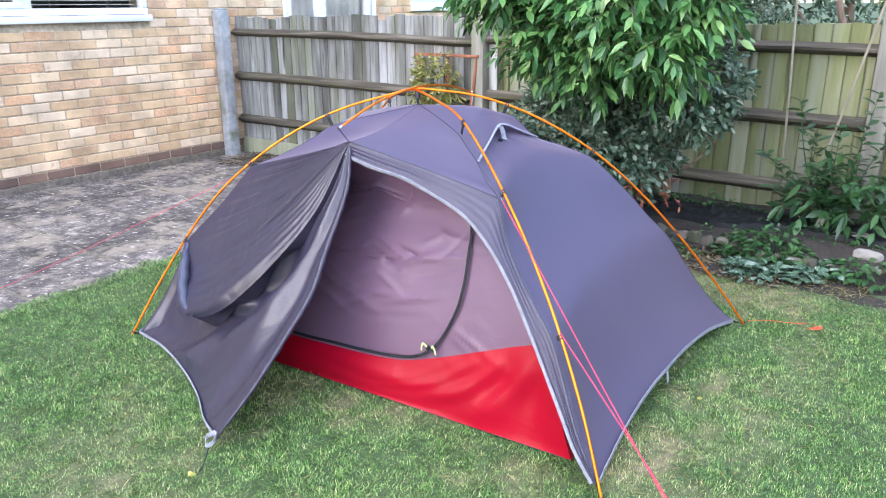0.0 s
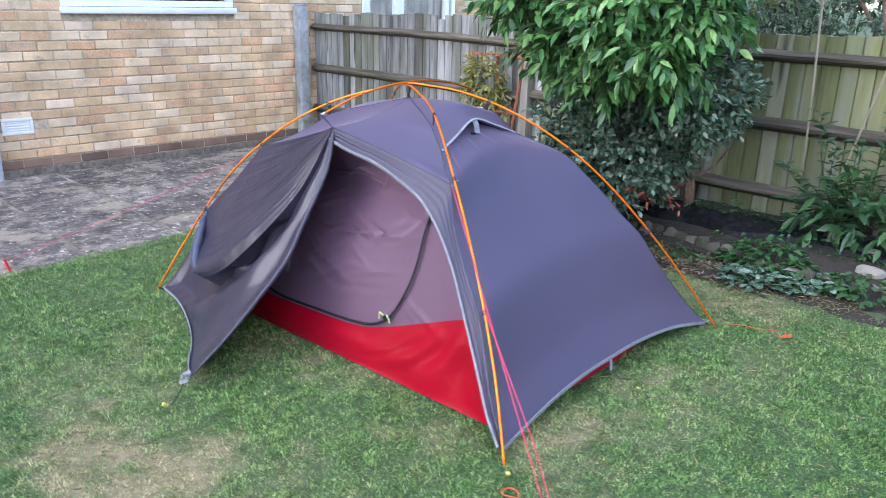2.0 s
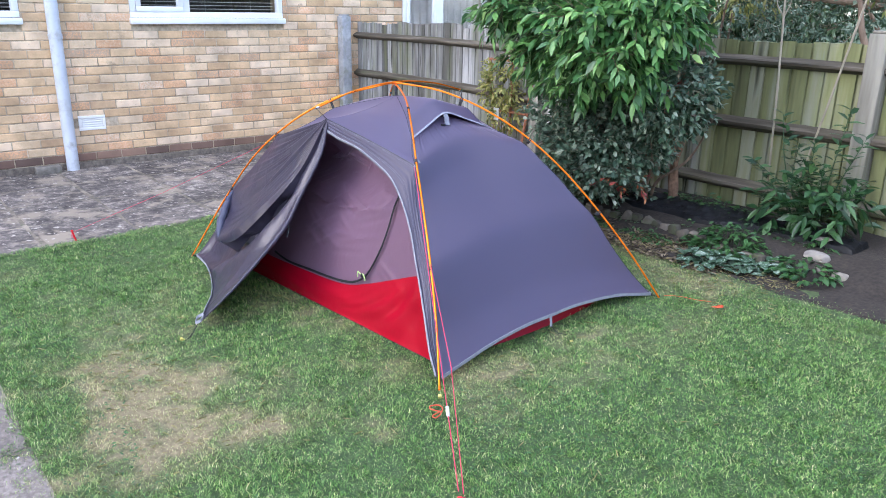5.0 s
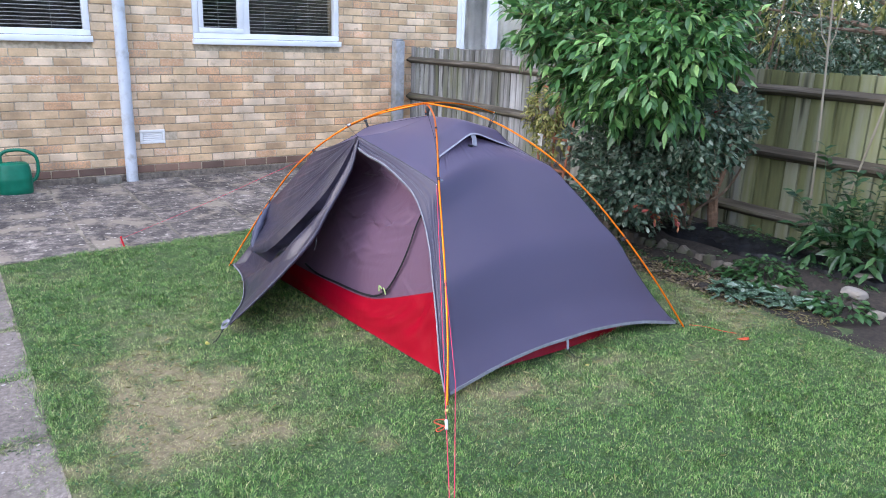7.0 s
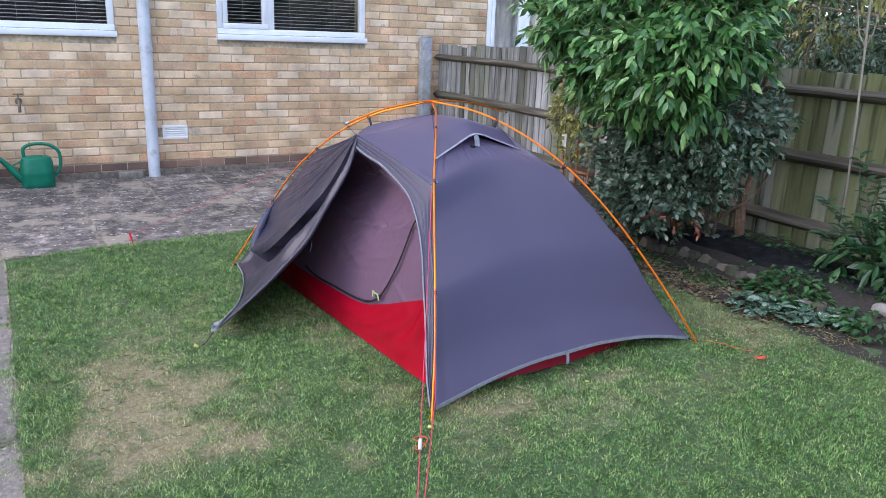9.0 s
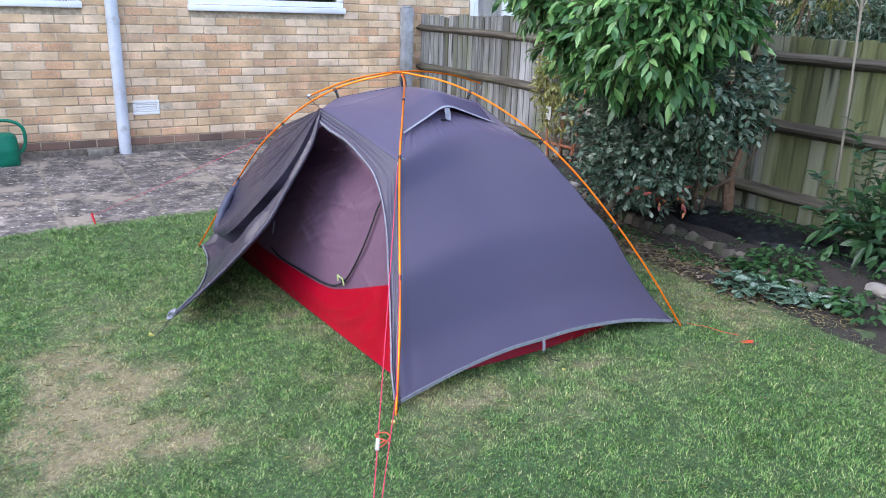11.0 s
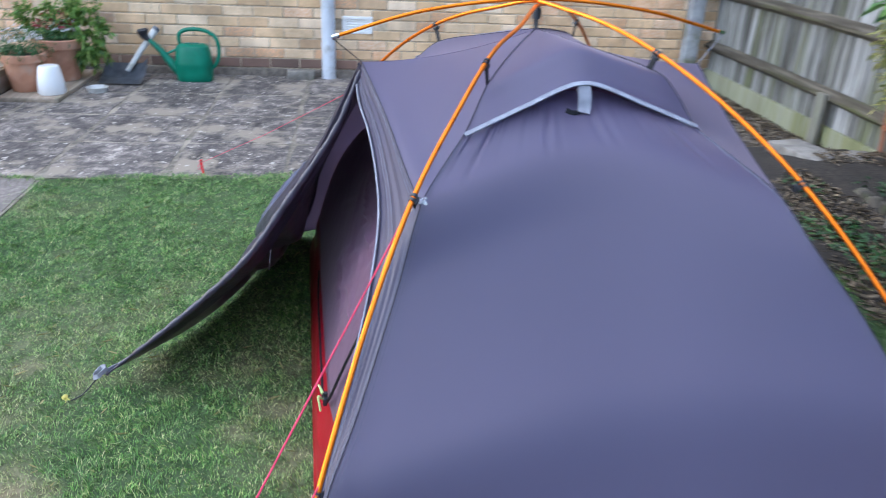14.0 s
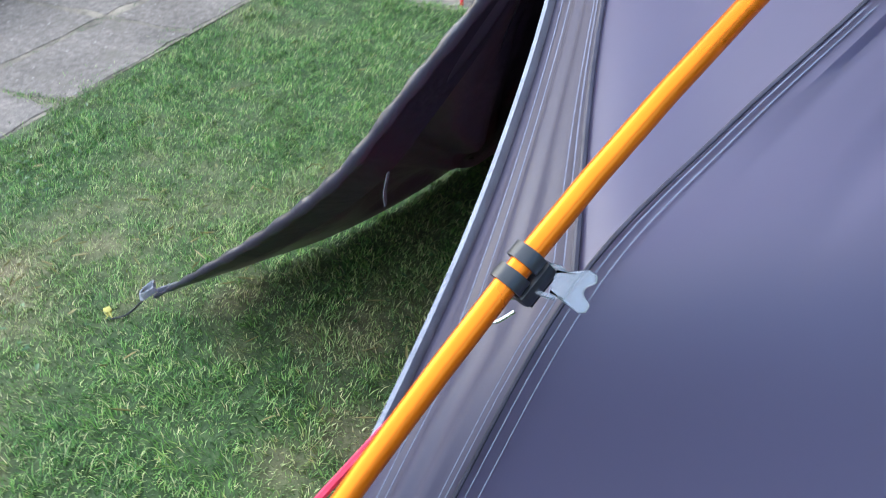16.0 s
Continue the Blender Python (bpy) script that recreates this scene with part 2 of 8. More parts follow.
M_SHEET = mat("black_weed_fabric", [(0.3, (0.008, 0.009, 0.012)), (0.7, (0.02, 0.022, 0.028))], scale=40, rough=(0.5, 0.7), bump=0.4, bump_scale=200)
M_TERRACOTTA = mat("terracotta", [(0.3, (0.45, 0.21, 0.125)), (0.7, (0.57, 0.31, 0.20))], scale=14, big=6, amount=0.15, rough=(0.7, 0.9), bump=0.2, stain=(0.48, 0.36, 0.28), stain_scale=6, stain_cut=(0.58, 0.75))
M_GREENPLASTIC = mat("green_plastic", [(0.3, (0.0, 0.125, 0.068)), (0.7, (0.004, 0.18, 0.105))], scale=10, amount=0.1, rough=(0.32, 0.45), bump=0.08, bump_scale=300)
M_BLACKPLASTIC = mat("black_plastic", [(0.3, (0.012, 0.013, 0.018)), (0.7, (0.03, 0.033, 0.042))], scale=30, amount=0.1, rough=(0.3, 0.5), bump=0.05)
M_GREYPLASTIC = mat("grey_plastic", [(0.3, (0.09, 0.10, 0.12)), (0.7, (0.15, 0.165, 0.19))], scale=20, amount=0.2, rough=(0.45, 0.6), bump=0.1, stain=(0.22, 0.21, 0.19))
M_PALEPLASTIC = mat("pale_plastic", [(0.3, (0.52, 0.52, 0.50)), (0.7, (0.66, 0.66, 0.63))], scale=14, amount=0.1, rough=(0.4, 0.55), bump=0.05, stain=(0.35, 0.33, 0.28), stain_scale=12)
M_WHITEPOT = mat("white_glazed_pot", [(0.3, (0.78, 0.77, 0.75)), (0.7, (0.85, 0.84, 0.82))], scale=8, amount=0.03, rough=(0.25, 0.35), bump=0.0)
M_BRASS = mat("dull_brass", [(0.3, (0.16, 0.13, 0.10)), (0.7, (0.30, 0.25, 0.19))], scale=30, rough=(0.4, 0.6), metal=0.7, bump=0.1)
M_STEEL = mat("bright_steel", [(0.3, (0.62, 0.62, 0.62)), (0.7, (0.75, 0.75, 0.75))], scale=30, rough=(0.2, 0.35), metal=1.0, bump=0.0)
M_POLE = mat("orange_anodised_pole", [(0.3, (0.84, 0.182, 0.005)), (0.7, (0.92, 0.232, 0.009))], scale=20, amount=0.06, rough=(0.24, 0.34), metal=0.75, bump=0.02)
M_TAPE = mat("pale_grey_tape", [(0.3, (0.20, 0.205, 0.25)), (0.7, (0.29, 0.30, 0.355))], scale=50, amount=0.12, rough=(0.6, 0.8), bump=0.4, bump_scale=500)
M_THREAD = mat("grey_thread", [(0.3, (0.13, 0.135, 0.19)), (0.7, (0.23, 0.24, 0.31))], scale=400, rough=(0.6, 0.8), bump=0.0)
M_SEAM = mat("dark_seam", [(0.3, (0.022, 0.02, 0.035)), (0.7, (0.045, 0.042, 0.065))], scale=80, rough=(0.5, 0.7), bump=0.2)
M_CORD = mat("pink_red_cord", [(0.3, (0.50, 0.022, 0.075)), (0.7, (0.66, 0.05, 0.115))], scale=300, amount=0.1, rough=(0.6, 0.8), bump=0.3, bump_scale=600)
M_ORANGECORD = mat("orange_red_cord", [(0.3, (0.50, 0.06, 0.025)), (0.7, (0.66, 0.12, 0.05))], scale=300, amount=0.1, rough=(0.6, 0.8), bump=0.3, bump_scale=600)
M_PEG = mat("red_anodised_peg", [(0.3, (0.62, 0.012, 0.02)), (0.7, (0.75, 0.03, 0.035))], scale=20, rough=(0.3, 0.4), metal=0.5, bump=0.0)
M_YELLOW = mat("yellow_tag", [(0.3, (0.50, 0.43, 0.10)), (0.7, (0.62, 0.54, 0.16))], scale=40, rough=(0.5, 0.6), bump=0.0)
M_LIME = mat("lime_cord", [(0.3, (0.52, 0.72, 0.25)), (0.7, (0.64, 0.80, 0.34))], scale=200, rough=(0.6, 0.7), bump=0.0)
M_ZIP = mat("black_zip_tape", [(0.3, (0.004, 0.005, 0.008)), (0.7, (0.011, 0.012, 0.017))], scale=200, rough=(0.5, 0.7), bump=0.3, bump_scale=700)
M_RUSTWOOD = mat("red_brown_stained_wood", [(0.25, (0.22, 0.075, 0.035)), (0.75, (0.38, 0.15, 0.08))], scale=30, rough=(0.7, 0.85), bump=0.4, stretch=(1, 1, 0.15))
M_TRUNK = mat("red_brown_bark", [(0.3, (0.13, 0.075, 0.045)), (0.7, (0.28, 0.17, 0.11))], scale=40, big=8, rough=(0.7, 0.9), bump=0.6, bump_scale=90)
M_BARK = mat("bark", [(0.25, (0.13, 0.085, 0.06)), (0.75, (0.34, 0.245, 0.18))], scale=30, big=6, rough=(0.85, 0.97), bump=0.9, bump_scale=60, stretch=(1, 1, 0.25))
M_CANE = mat("bamboo_cane", [(0.25, (0.23, 0.20, 0.15)), (0.75, (0.36, 0.32, 0.25))], scale=20, rough=(0.5, 0.7), bump=0.1, stretch=(1, 1, 0.2))
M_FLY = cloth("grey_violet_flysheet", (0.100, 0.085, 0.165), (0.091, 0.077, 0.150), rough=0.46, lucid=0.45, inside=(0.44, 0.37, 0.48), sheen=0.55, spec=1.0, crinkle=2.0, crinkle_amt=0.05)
# same nylon as the flysheet; the door's shade is put into this darker colour
M_FLY_SHADED = cloth("grey_violet_door_cloth", (0.040, 0.036, 0.062), (0.030, 0.027, 0.047), rough=0.32, lucid=0.14, inside=(0.36, 0.25, 0.30), sheen=0.0, spec=0.55, crinkle=6, crinkle_amt=0.45)
# doubled flysheet nylon, its base darkened for the strip's less lit side
M_STRIP_SHADED = cloth("grey_violet_double_layer", (0.060, 0.054, 0.088), (0.050, 0.045, 0.074), rough=0.42, lucid=0.10, inside=(0.40, 0.30, 0.36), sheen=0.0, spec=0.35, crinkle=5, crinkle_amt=0.15)
M_LIP = cloth("blue_grey_lip_cloth", (0.060, 0.066, 0.115), (0.042, 0.048, 0.085), rough=0.30, lucid=0.10, crinkle=9, crinkle_amt=0.4)
M_RED = cloth("red_floor_nylon", (0.33, 0.002, 0.016), (0.26, 0.002, 0.013), rough=0.32, lucid=0.10, sheen=0.0, spec=0.22, crinkle=7, crinkle_amt=0.14)
M_FLOOR = cloth("grey_floor_nylon", (0.10, 0.09, 0.12), (0.07, 0.06, 0.085), rough=0.4, lucid=0.0, crinkle=5, crinkle_amt=0.5)
M_MESH = cloth("mauve_inner_mesh", (0.250, 0.155, 0.228), (0.185, 0.114, 0.170), rough=0.34, lucid=0.46, inside=(0.56, 0.35, 0.46), sheer=0.14, sheen=0.3, crinkle=9, crinkle_amt=0.35)
M_CURTAIN = mat("net_curtain", [(0.3, (0.72, 0.72, 0.72)), (0.7, (0.82, 0.82, 0.82))], scale=20, rough=(0.8, 0.9), bump=0.2)
M_BLIND = mat("pale_blind_slat", [(0.3, (0.50, 0.51, 0.53)), (0.7, (0.60, 0.61, 0.63))], scale=10, amount=0.05, rough=(0.4, 0.5), bump=0.0)
# indoor dimness put into the colour: near-black walls and ceiling
M_ROOM_DIMMED = mat("dim_room_wall", [(0.3, (0.05, 0.05, 0.055)), (0.7, (0.09, 0.09, 0.095))], scale=4, rough=(0.8, 0.9), bump=0.0)
M_LEAF_BRIGHT = leafy("bright_green_leaf", [(0.0, (0.024, 0.078, 0.026)), (0.5, (0.072, 0.190, 0.054)), (0.85, (0.160, 0.33, 0.096)), (1.0, (0.26, 0.42, 0.15))], rough=0.33, lucid=0.22)
M_LEAF_GREY = leafy("grey_green_leaf", [(0.0, (0.030, 0.072, 0.040)), (0.45, (0.082, 0.142, 0.088)), (0.8, (0.165, 0.235, 0.165)), (1.0, (0.33, 0.38, 0.29))], rough=0.5, lucid=0.15)
M_LEAF_DARK = leafy("dark_green_leaf", [(0.0, (0.022, 0.054, 0.022)), (0.6, (0.056, 0.112, 0.046)), (1.0, (0.13, 0.20, 0.10))], rough=0.45, lucid=0.2)
M_LEAF_LAUREL = leafy("mid_green_leaf", [(0.0, (0.022, 0.070, 0.022)), (0.6, (0.045, 0.125, 0.036)), (1.0, (0.09, 0.20, 0.06))], rough=0.38, lucid=0.22)
M_LEAF_BUSH = leafy("deep_green_leaf", [(0.0, (0.014, 0.048, 0.018)), (0.6, (0.032, 0.092, 0.032)), (1.0, (0.070, 0.155, 0.055))], rough=0.34, lucid=0.18)
M_LEAF_YELLOW = leafy("yellow_green_leaf", [(0.0, (0.12, 0.16, 0.04)), (0.5, (0.30, 0.31, 0.09)), (1.0, (0.52, 0.48, 0.18))], rough=0.5, lucid=0.4)
M_LEAF_LIME = leafy("lime_green_leaf", [(0.0, (0.06, 0.14, 0.025)), (0.5, (0.15, 0.28, 0.055)), (1.0, (0.32, 0.42, 0.11))], rough=0.45, lucid=0.35)
M_LEAF_BROWN = leafy("brown_dead_leaf", [(0.0, (0.045, 0.034, 0.023)), (0.5, (0.125, 0.095, 0.062)), (1.0, (0.30, 0.235, 0.16))], rough=0.7, lucid=0.1)
M_LEAF_STRAW = leafy("straw_yellow_leaf", [(0.0, (0.16, 0.15, 0.05)), (0.5, (0.34, 0.30, 0.12)), (1.0, (0.46, 0.38, 0.20))], rough=0.6, lucid=0.3)
M_LEAF_RUST = leafy("orange_red_leaf", [(0.0, (0.20, 0.03, 0.035)), (0.5, (0.34, 0.08, 0.05)), (1.0, (0.42, 0.20, 0.07))], rough=0.5, lucid=0.3)
M_LEAF_SPOT = leafy("silver_spotted_leaf", [(0.0, (0.030, 0.070, 0.036)), (0.5, (0.060, 0.125, 0.070)), (0.8, (0.12, 0.19, 0.13)), (1.0, (0.24, 0.31, 0.25))], rough=0.5, lucid=0.15)
spot_nt = M_LEAF_SPOT.node_tree
spot_v = spot_nt.nodes.new("ShaderNodeTexVoronoi")
spot_v.inputs["Scale"].default_value = 95
spot_g = spot_nt.nodes.new("ShaderNodeNewGeometry")
spot_r = spot_nt.nodes.new("ShaderNodeMapRange")
spot_r.inputs[1].default_value, spot_r.inputs[2].default_value, spot_r.inputs[3].default_value, spot_r.inputs[4].default_value = 0.22, 0.30, 1.0, 0.0
spot_m = spot_nt.nodes.new("ShaderNodeMix")
spot_m.data_type = "RGBA"
spot_m.inputs["B"].default_value = (0.42, 0.50, 0.45, 1)
spot_b = spot_nt.nodes["Principled BSDF"]
spot_nt.links.new(spot_b.inputs["Base Color"].links[0].from_socket, spot_m.inputs["A"])
spot_nt.links.new(spot_g.outputs["Position"], spot_v.inputs["Vector"])
spot_nt.links.new(spot_v.outputs["Distance"], spot_r.inputs[0])
spot_nt.links.new(spot_r.outputs[0], spot_m.inputs["Factor"])
spot_nt.links.new(spot_m.outputs["Result"], spot_b.inputs["Base Color"])
M_PETAL_WHITE = leafy("white_petal", [(0.0, (0.70, 0.66, 0.72)), (1.0, (0.85, 0.84, 0.85))], rough=0.6, lucid=0.3)
M_PETAL_RED = leafy("dark_red_petal", [(0.0, (0.20, 0.01, 0.03)), (1.0, (0.50, 0.04, 0.09))], rough=0.6, lucid=0.3)


def glass_mat():
    m = bpy.data.materials.new("window_glass")
    nt, n, b = nodes_of(m)
    b.inputs["Base Color"].default_value = (1, 1, 1, 1)
    b.inputs["Roughness"].default_value = 0.02
    b.inputs["IOR"].default_value = 1.5
    b.inputs["Transmission Weight"].default_value = 1.0
    return m


def clear_plastic():
    m = bpy.data.materials.new("clear_buckle_plastic")
    nt, n, b = nodes_of(m)
    b.inputs["Base Color"].default_value = (0.74, 0.80, 0.88, 1)
    b.inputs["Roughness"].default_value = 0.16
    b.inputs["Transmission Weight"].default_value = 0.85
    return m


M_GLASS, M_CLEAR = glass_mat(), clear_plastic()


def turf_mat(name, blades):
    """Grass and the ground beneath it, drier where the "dry" attribute says so."""
    m = bpy.data.materials.new(name)
    nt, n, b = nodes_of(m)
    link = nt.links.new
    g = n.new("ShaderNodeNewGeometry")
    a = n.new("ShaderNodeAttribute")
    a.attribute_name = "dry"
    r1, r2 = n.new("ShaderNodeValToRGB"), n.new("ShaderNodeValToRGB")
    if blades:
        fill_ramp(r1, [(0.0, (0.013, 0.040, 0.008)), (0.30, (0.050, 0.146, 0.026)), (0.66, (0.150, 0.330, 0.066)), (0.88, (0.285, 0.420, 0.130)), (1.0, (0.52, 0.52, 0.28))])
        fill_ramp(r2, [(0.0, (0.15, 0.20, 0.06)), (0.45, (0.38, 0.36, 0.165)), (1.0, (0.68, 0.58, 0.35))])
        link(g.outputs["Random Per Island"], r1.inputs[0]), link(g.outputs["Random Per Island"], r2.inputs[0])
        # tufts of different grasses: deep green, mid green, yellowish
        tuft, sort, tint = n.new("ShaderNodeTexNoise"), n.new("ShaderNodeValToRGB"), n.new("ShaderNodeMix")
        tuft.inputs["Scale"].default_value, tuft.inputs["Detail"].default_value, tuft.inputs["Roughness"].default_value = 17, 6, 0.85
        link(g.outputs["Position"], tuft.inputs[0]), link(tuft.outputs[0], sort.inputs[0])
        fill_ramp(sort, [(0.34, (0.60, 0.70, 0.68)), (0.50, (1.06, 1.05, 1.05)), (0.66, (1.66, 1.42, 1.42))])
        tint.data_type, tint.blend_type = "RGBA", "MULTIPLY"
        tint.inputs["Factor"].default_value = 1.0
        link(r1.outputs[0], tint.inputs["A"]), link(sort.outputs[0], tint.inputs["B"])
    else:
        fill_ramp(r1, [(0.3, (0.024, 0.050, 0.016)), (0.7, (0.066, 0.108, 0.038))])
        fill_ramp(r2, [(0.3, (0.135, 0.110, 0.062)), (0.7, (0.27, 0.225, 0.135))])
        no = n.new("ShaderNodeTexNoise")
        no.inputs["Scale"].default_value, no.inputs["Detail"].default_value = 45, 6
        link(g.outputs["Position"], no.inputs[0])
        link(no.outputs[0], r1.inputs[0]), link(no.outputs[0], r2.inputs[0])
        bp = n.new("ShaderNodeBump")
        bp.inputs["Strength"].default_value, bp.inputs["Distance"].default_value = 0.8, 0.01
        link(no.outputs[0], bp.inputs["Height"]), link(bp.outputs[0], b.inputs["Normal"])
    mx = n.new("ShaderNodeMix")
    mx.data_type = "RGBA"
    link(a.outputs["Fac"], mx.inputs["Factor"]), link((tint.outputs["Result"] if blades else r1.outputs[0]), mx.inputs["A"]), link(r2.outputs[0], mx.inputs["B"])
    link(mx.outputs["Result"], b.inputs["Base Color"])
    b.inputs["Roughness"].default_value = 0.6 if blades else 0.95
    if blades:
        tr = n.new("ShaderNodeBsdfTranslucent")
        link(mx.outputs["Result"], tr.inputs[0])
        mix = n.new("ShaderNodeMixShader")
        mix.inputs[0].default_value = 0.25
        link(b.outputs[0], mix.inputs[1]), link(tr.outputs[0], mix.inputs[2]), link(mix.outputs[0], n["Material Output"].inputs[0])
    return m


M_TURF, M_GRASS = turf_mat("turf_ground", False), turf_mat("grass_blade", True)

# ---- building helpers ----
PLACED = {}


def thing(name, m, label, category, group=""):
    """An Empty at a thing's base, to carry its parts."""
    ob = new(name)
    ob.empty_display_size = 0.05
    ob.matrix_world = m
    PLACED[ob.name] = m.copy()
    return tagged(ob, label, category, group)


def to_mesh(name, bm, material, smooth=True):
    me = bpy.data.meshes.new(name)
    bmesh.ops.recalc_face_normals(bm, faces=bm.faces)
    bm.to_mesh(me)
    bm.free()
    me.materials.append(material)
    if smooth:
        me.shade_smooth()
        me.set_sharp_from_angle(angle=radians(38))
    return me


def part(name, bm, material, parent=None, label="", local=False, smooth=True):
    """One bmesh as ONE mesh object under a thing or under a part. Drawn in the world's metres, or in the thing's own if local."""
    ob = new(name, to_mesh(name, bm, material, smooth))
    if parent is not None:
        ob.parent = parent
        if not local and parent.name in PLACED:
            ob.matrix_parent_inverse = PLACED[parent.name].inverted()
    if label:
        ob["label"] = label
    return ob


def box(bm, lo, hi, bevel=0.0, turn=None):
    """A box between two corners, its edges bevelled."""
    lo, hi = Vector(lo), Vector(hi)
    r = bmesh.ops.create_cube(bm, size=1.0, matrix=Matrix.Translation((lo + hi) / 2) @ Matrix.Diagonal((*(hi - lo), 1)))
    vs = r["verts"]
    if turn is not None:
        bmesh.ops.transform(bm, matrix=turn, verts=vs)
    if bevel:
        es = list({e for v in vs for e in v.link_edges})
        bmesh.ops.bevel(bm, geom=es, offset=bevel, segments=2, affect="EDGES", profile=0.5)
    return bm


def boxed(lo, hi, bevel=0.0, turn=None):
    return box(bmesh.new(), lo, hi, bevel, turn)


def spline(pts, even=True):
    """A smooth curve through points, as a function of 0..1 along its length."""
    p = [Vector(q) for q in pts]
    d = [0.0]
    for a, b in zip(p, p[1:]):
        d.append(d[-1] + (b - a).length)

    def f(s):
        x = min(max(s, 0.0), 1.0) * d[-1]
        i = 0
        while i < len(p) - 2 and x > d[i + 1]:
            i += 1
        t = (x - d[i]) / max(d[i + 1] - d[i], 1e-9)
        p1, p2 = p[i], p[i + 1]
        h = d[i + 1] - d[i]
        m1 = (p2 - p[i - 1]) / (d[i + 1] - d[i - 1]) * h if i > 0 else p2 - p1
        m2 = (p[i + 2] - p1) / (d[i + 2] - d[i]) * h if i + 2 < len(p) else p2 - p1
        t2, t3 = t * t, t * t * t
        return p1 * (2 * t3 - 3 * t2 + 1) + m1 * (t3 - 2 * t2 + t) + p2 * (-2 * t3 + 3 * t2) + m2 * (t3 - t2)
    return f


def tube(bm, pts, r, seg=8, caps=True):
    """A round tube along points; r is one radius or one for each point."""
    p = [Vector(q) for q in pts]
    rs = r if isinstance(r, (list, tuple)) else [r] * len(p)
    tan = [(p[min(i + 1, len(p) - 1)] - p[max(i - 1, 0)]).normalized() for i in range(len(p))]
    side = tan[0].orthogonal().normalized()
    rings = []
    for i, q in enumerate(p):
        side = (side - tan[i] * side.dot(tan[i])).normalized()
        up = tan[i].cross(side)
        rings.append([bm.verts.new(q + (side * math.cos(a) + up * math.sin(a)) * rs[i]) for a in (k * math.tau / seg for k in range(seg))])
    for a, b in zip(rings, rings[1:]):
        for k in range(seg):
            bm.faces.new((a[k], a[(k + 1) % seg], b[(k + 1) % seg], b[k]))
    if caps:
        bm.faces.new(rings[0][::-1])
        bm.faces.new(rings[-1])
    return bm


def tubed(pts, r, seg=8):
    return tube(bmesh.new(), pts, r, seg)


def curve_pts(f, n, a=0.0, b=1.0):
    return [f(a + (b - a) * i / n) for i in range(n + 1)]


def lathe(bm, profile, seg=28, at=(0, 0, 0)):
    """A body of revolution from (radius, height) pairs."""
    at = Vector(at)
    rings = []
    for r, z in profile:
        if r < 1e-6:
            rings.append([bm.verts.new(at + Vector((0, 0, z)))])
        else:
            rings.append([bm.verts.new(at + Vector((r * math.cos(k * math.tau / seg), r * math.sin(k * math.tau / seg), z))) for k in range(seg)])
    for a, b in zip(rings, rings[1:]):
        for k in range(seg):
            j = (k + 1) % seg
            if len(a) == 1 and len(b) > 1:
                bm.faces.new((a[0], b[j], b[k]))
            elif len(b) == 1 and len(a) > 1:
                bm.faces.new((a[k], a[j], b[0]))
            elif len(a) > 1:
                bm.faces.new((a[k], a[j], b[j], b[k]))
    return bm


def coons(c0, c1, d0, d1, nu, nv, push=None):
    """A sheet between four edges: c0 and c1 run with u (at v = 0 and 1), d0 and d1 with v (at u = 0 and 1)."""
    p00, p10, p01, p11 = c0(0), c0(1), c1(0), c1(1)

    def at(u, v):
        q = (c0(u) * (1 - v) + c1(u) * v) + (d0(v) * (1 - u) + d1(v) * u)
        return q - (p00 * (1 - u) * (1 - v) + p10 * u * (1 - v) + p01 * (1 - u) * v + p11 * u * v)

    def put(u, v):
        q = at(u, v)
        if push:
            e = 0.01
            n = (at(min(u + e, 1), v) - at(max(u - e, 0), v)).cross(at(u, min(v + e, 1)) - at(u, max(v - e, 0)))
            n = n.normalized() if n.length > 1e-12 else Vector((0, 0, 1))
            q = q + n * push(u, v)
        return q
    return put


def sheet(put, nu, nv, thick=0.0012):
    """A thin cloth of nu by nv faces with two sides."""
    bm = bmesh.new()
    g = [[bm.verts.new(put(i / nu, j / nv)) for i in range(nu + 1)] for j in range(nv + 1)]
    for j in range(nv):
        for i in range(nu):
            bm.faces.new((g[j][i], g[j][i + 1], g[j + 1][i + 1], g[j + 1][i]))
    bmesh.ops.remove_doubles(bm, verts=bm.verts, dist=1e-5)
    if thick:
        bmesh.ops.solidify(bm, geom=bm.faces[:], thickness=thick)
    return bm


def ribbon(pts, width, across, thick=0.0015, lift=0.0):
    """A flat tape along points; across gives its width direction, by a function of 0..1 or one vector."""
    bm = bmesh.new()
    p = [Vector(q) for q in pts]
    rows = []
    for i, q in enumerate(p):
        w = across(i / (len(p) - 1)) if callable(across) else Vector(across)
        t = (p[min(i + 1, len(p) - 1)] - p[max(i - 1, 0)]).normalized()
        w = (w - t * w.dot(t)).normalized()
        nrm = t.cross(w)
        rows.append([bm.verts.new(q + w * (s * width / 2) + nrm * (h * thick / 2 + lift)) for s, h in ((-1, -1), (1, -1), (1, 1), (-1, 1))])
    for a, b in zip(rows, rows[1:]):
        for k in range(4):
            bm.faces.new((a[k], a[(k + 1) % 4], b[(k + 1) % 4], b[k]))
    bm.faces.new(rows[0][::-1]), bm.faces.new(rows[-1])
    return bm


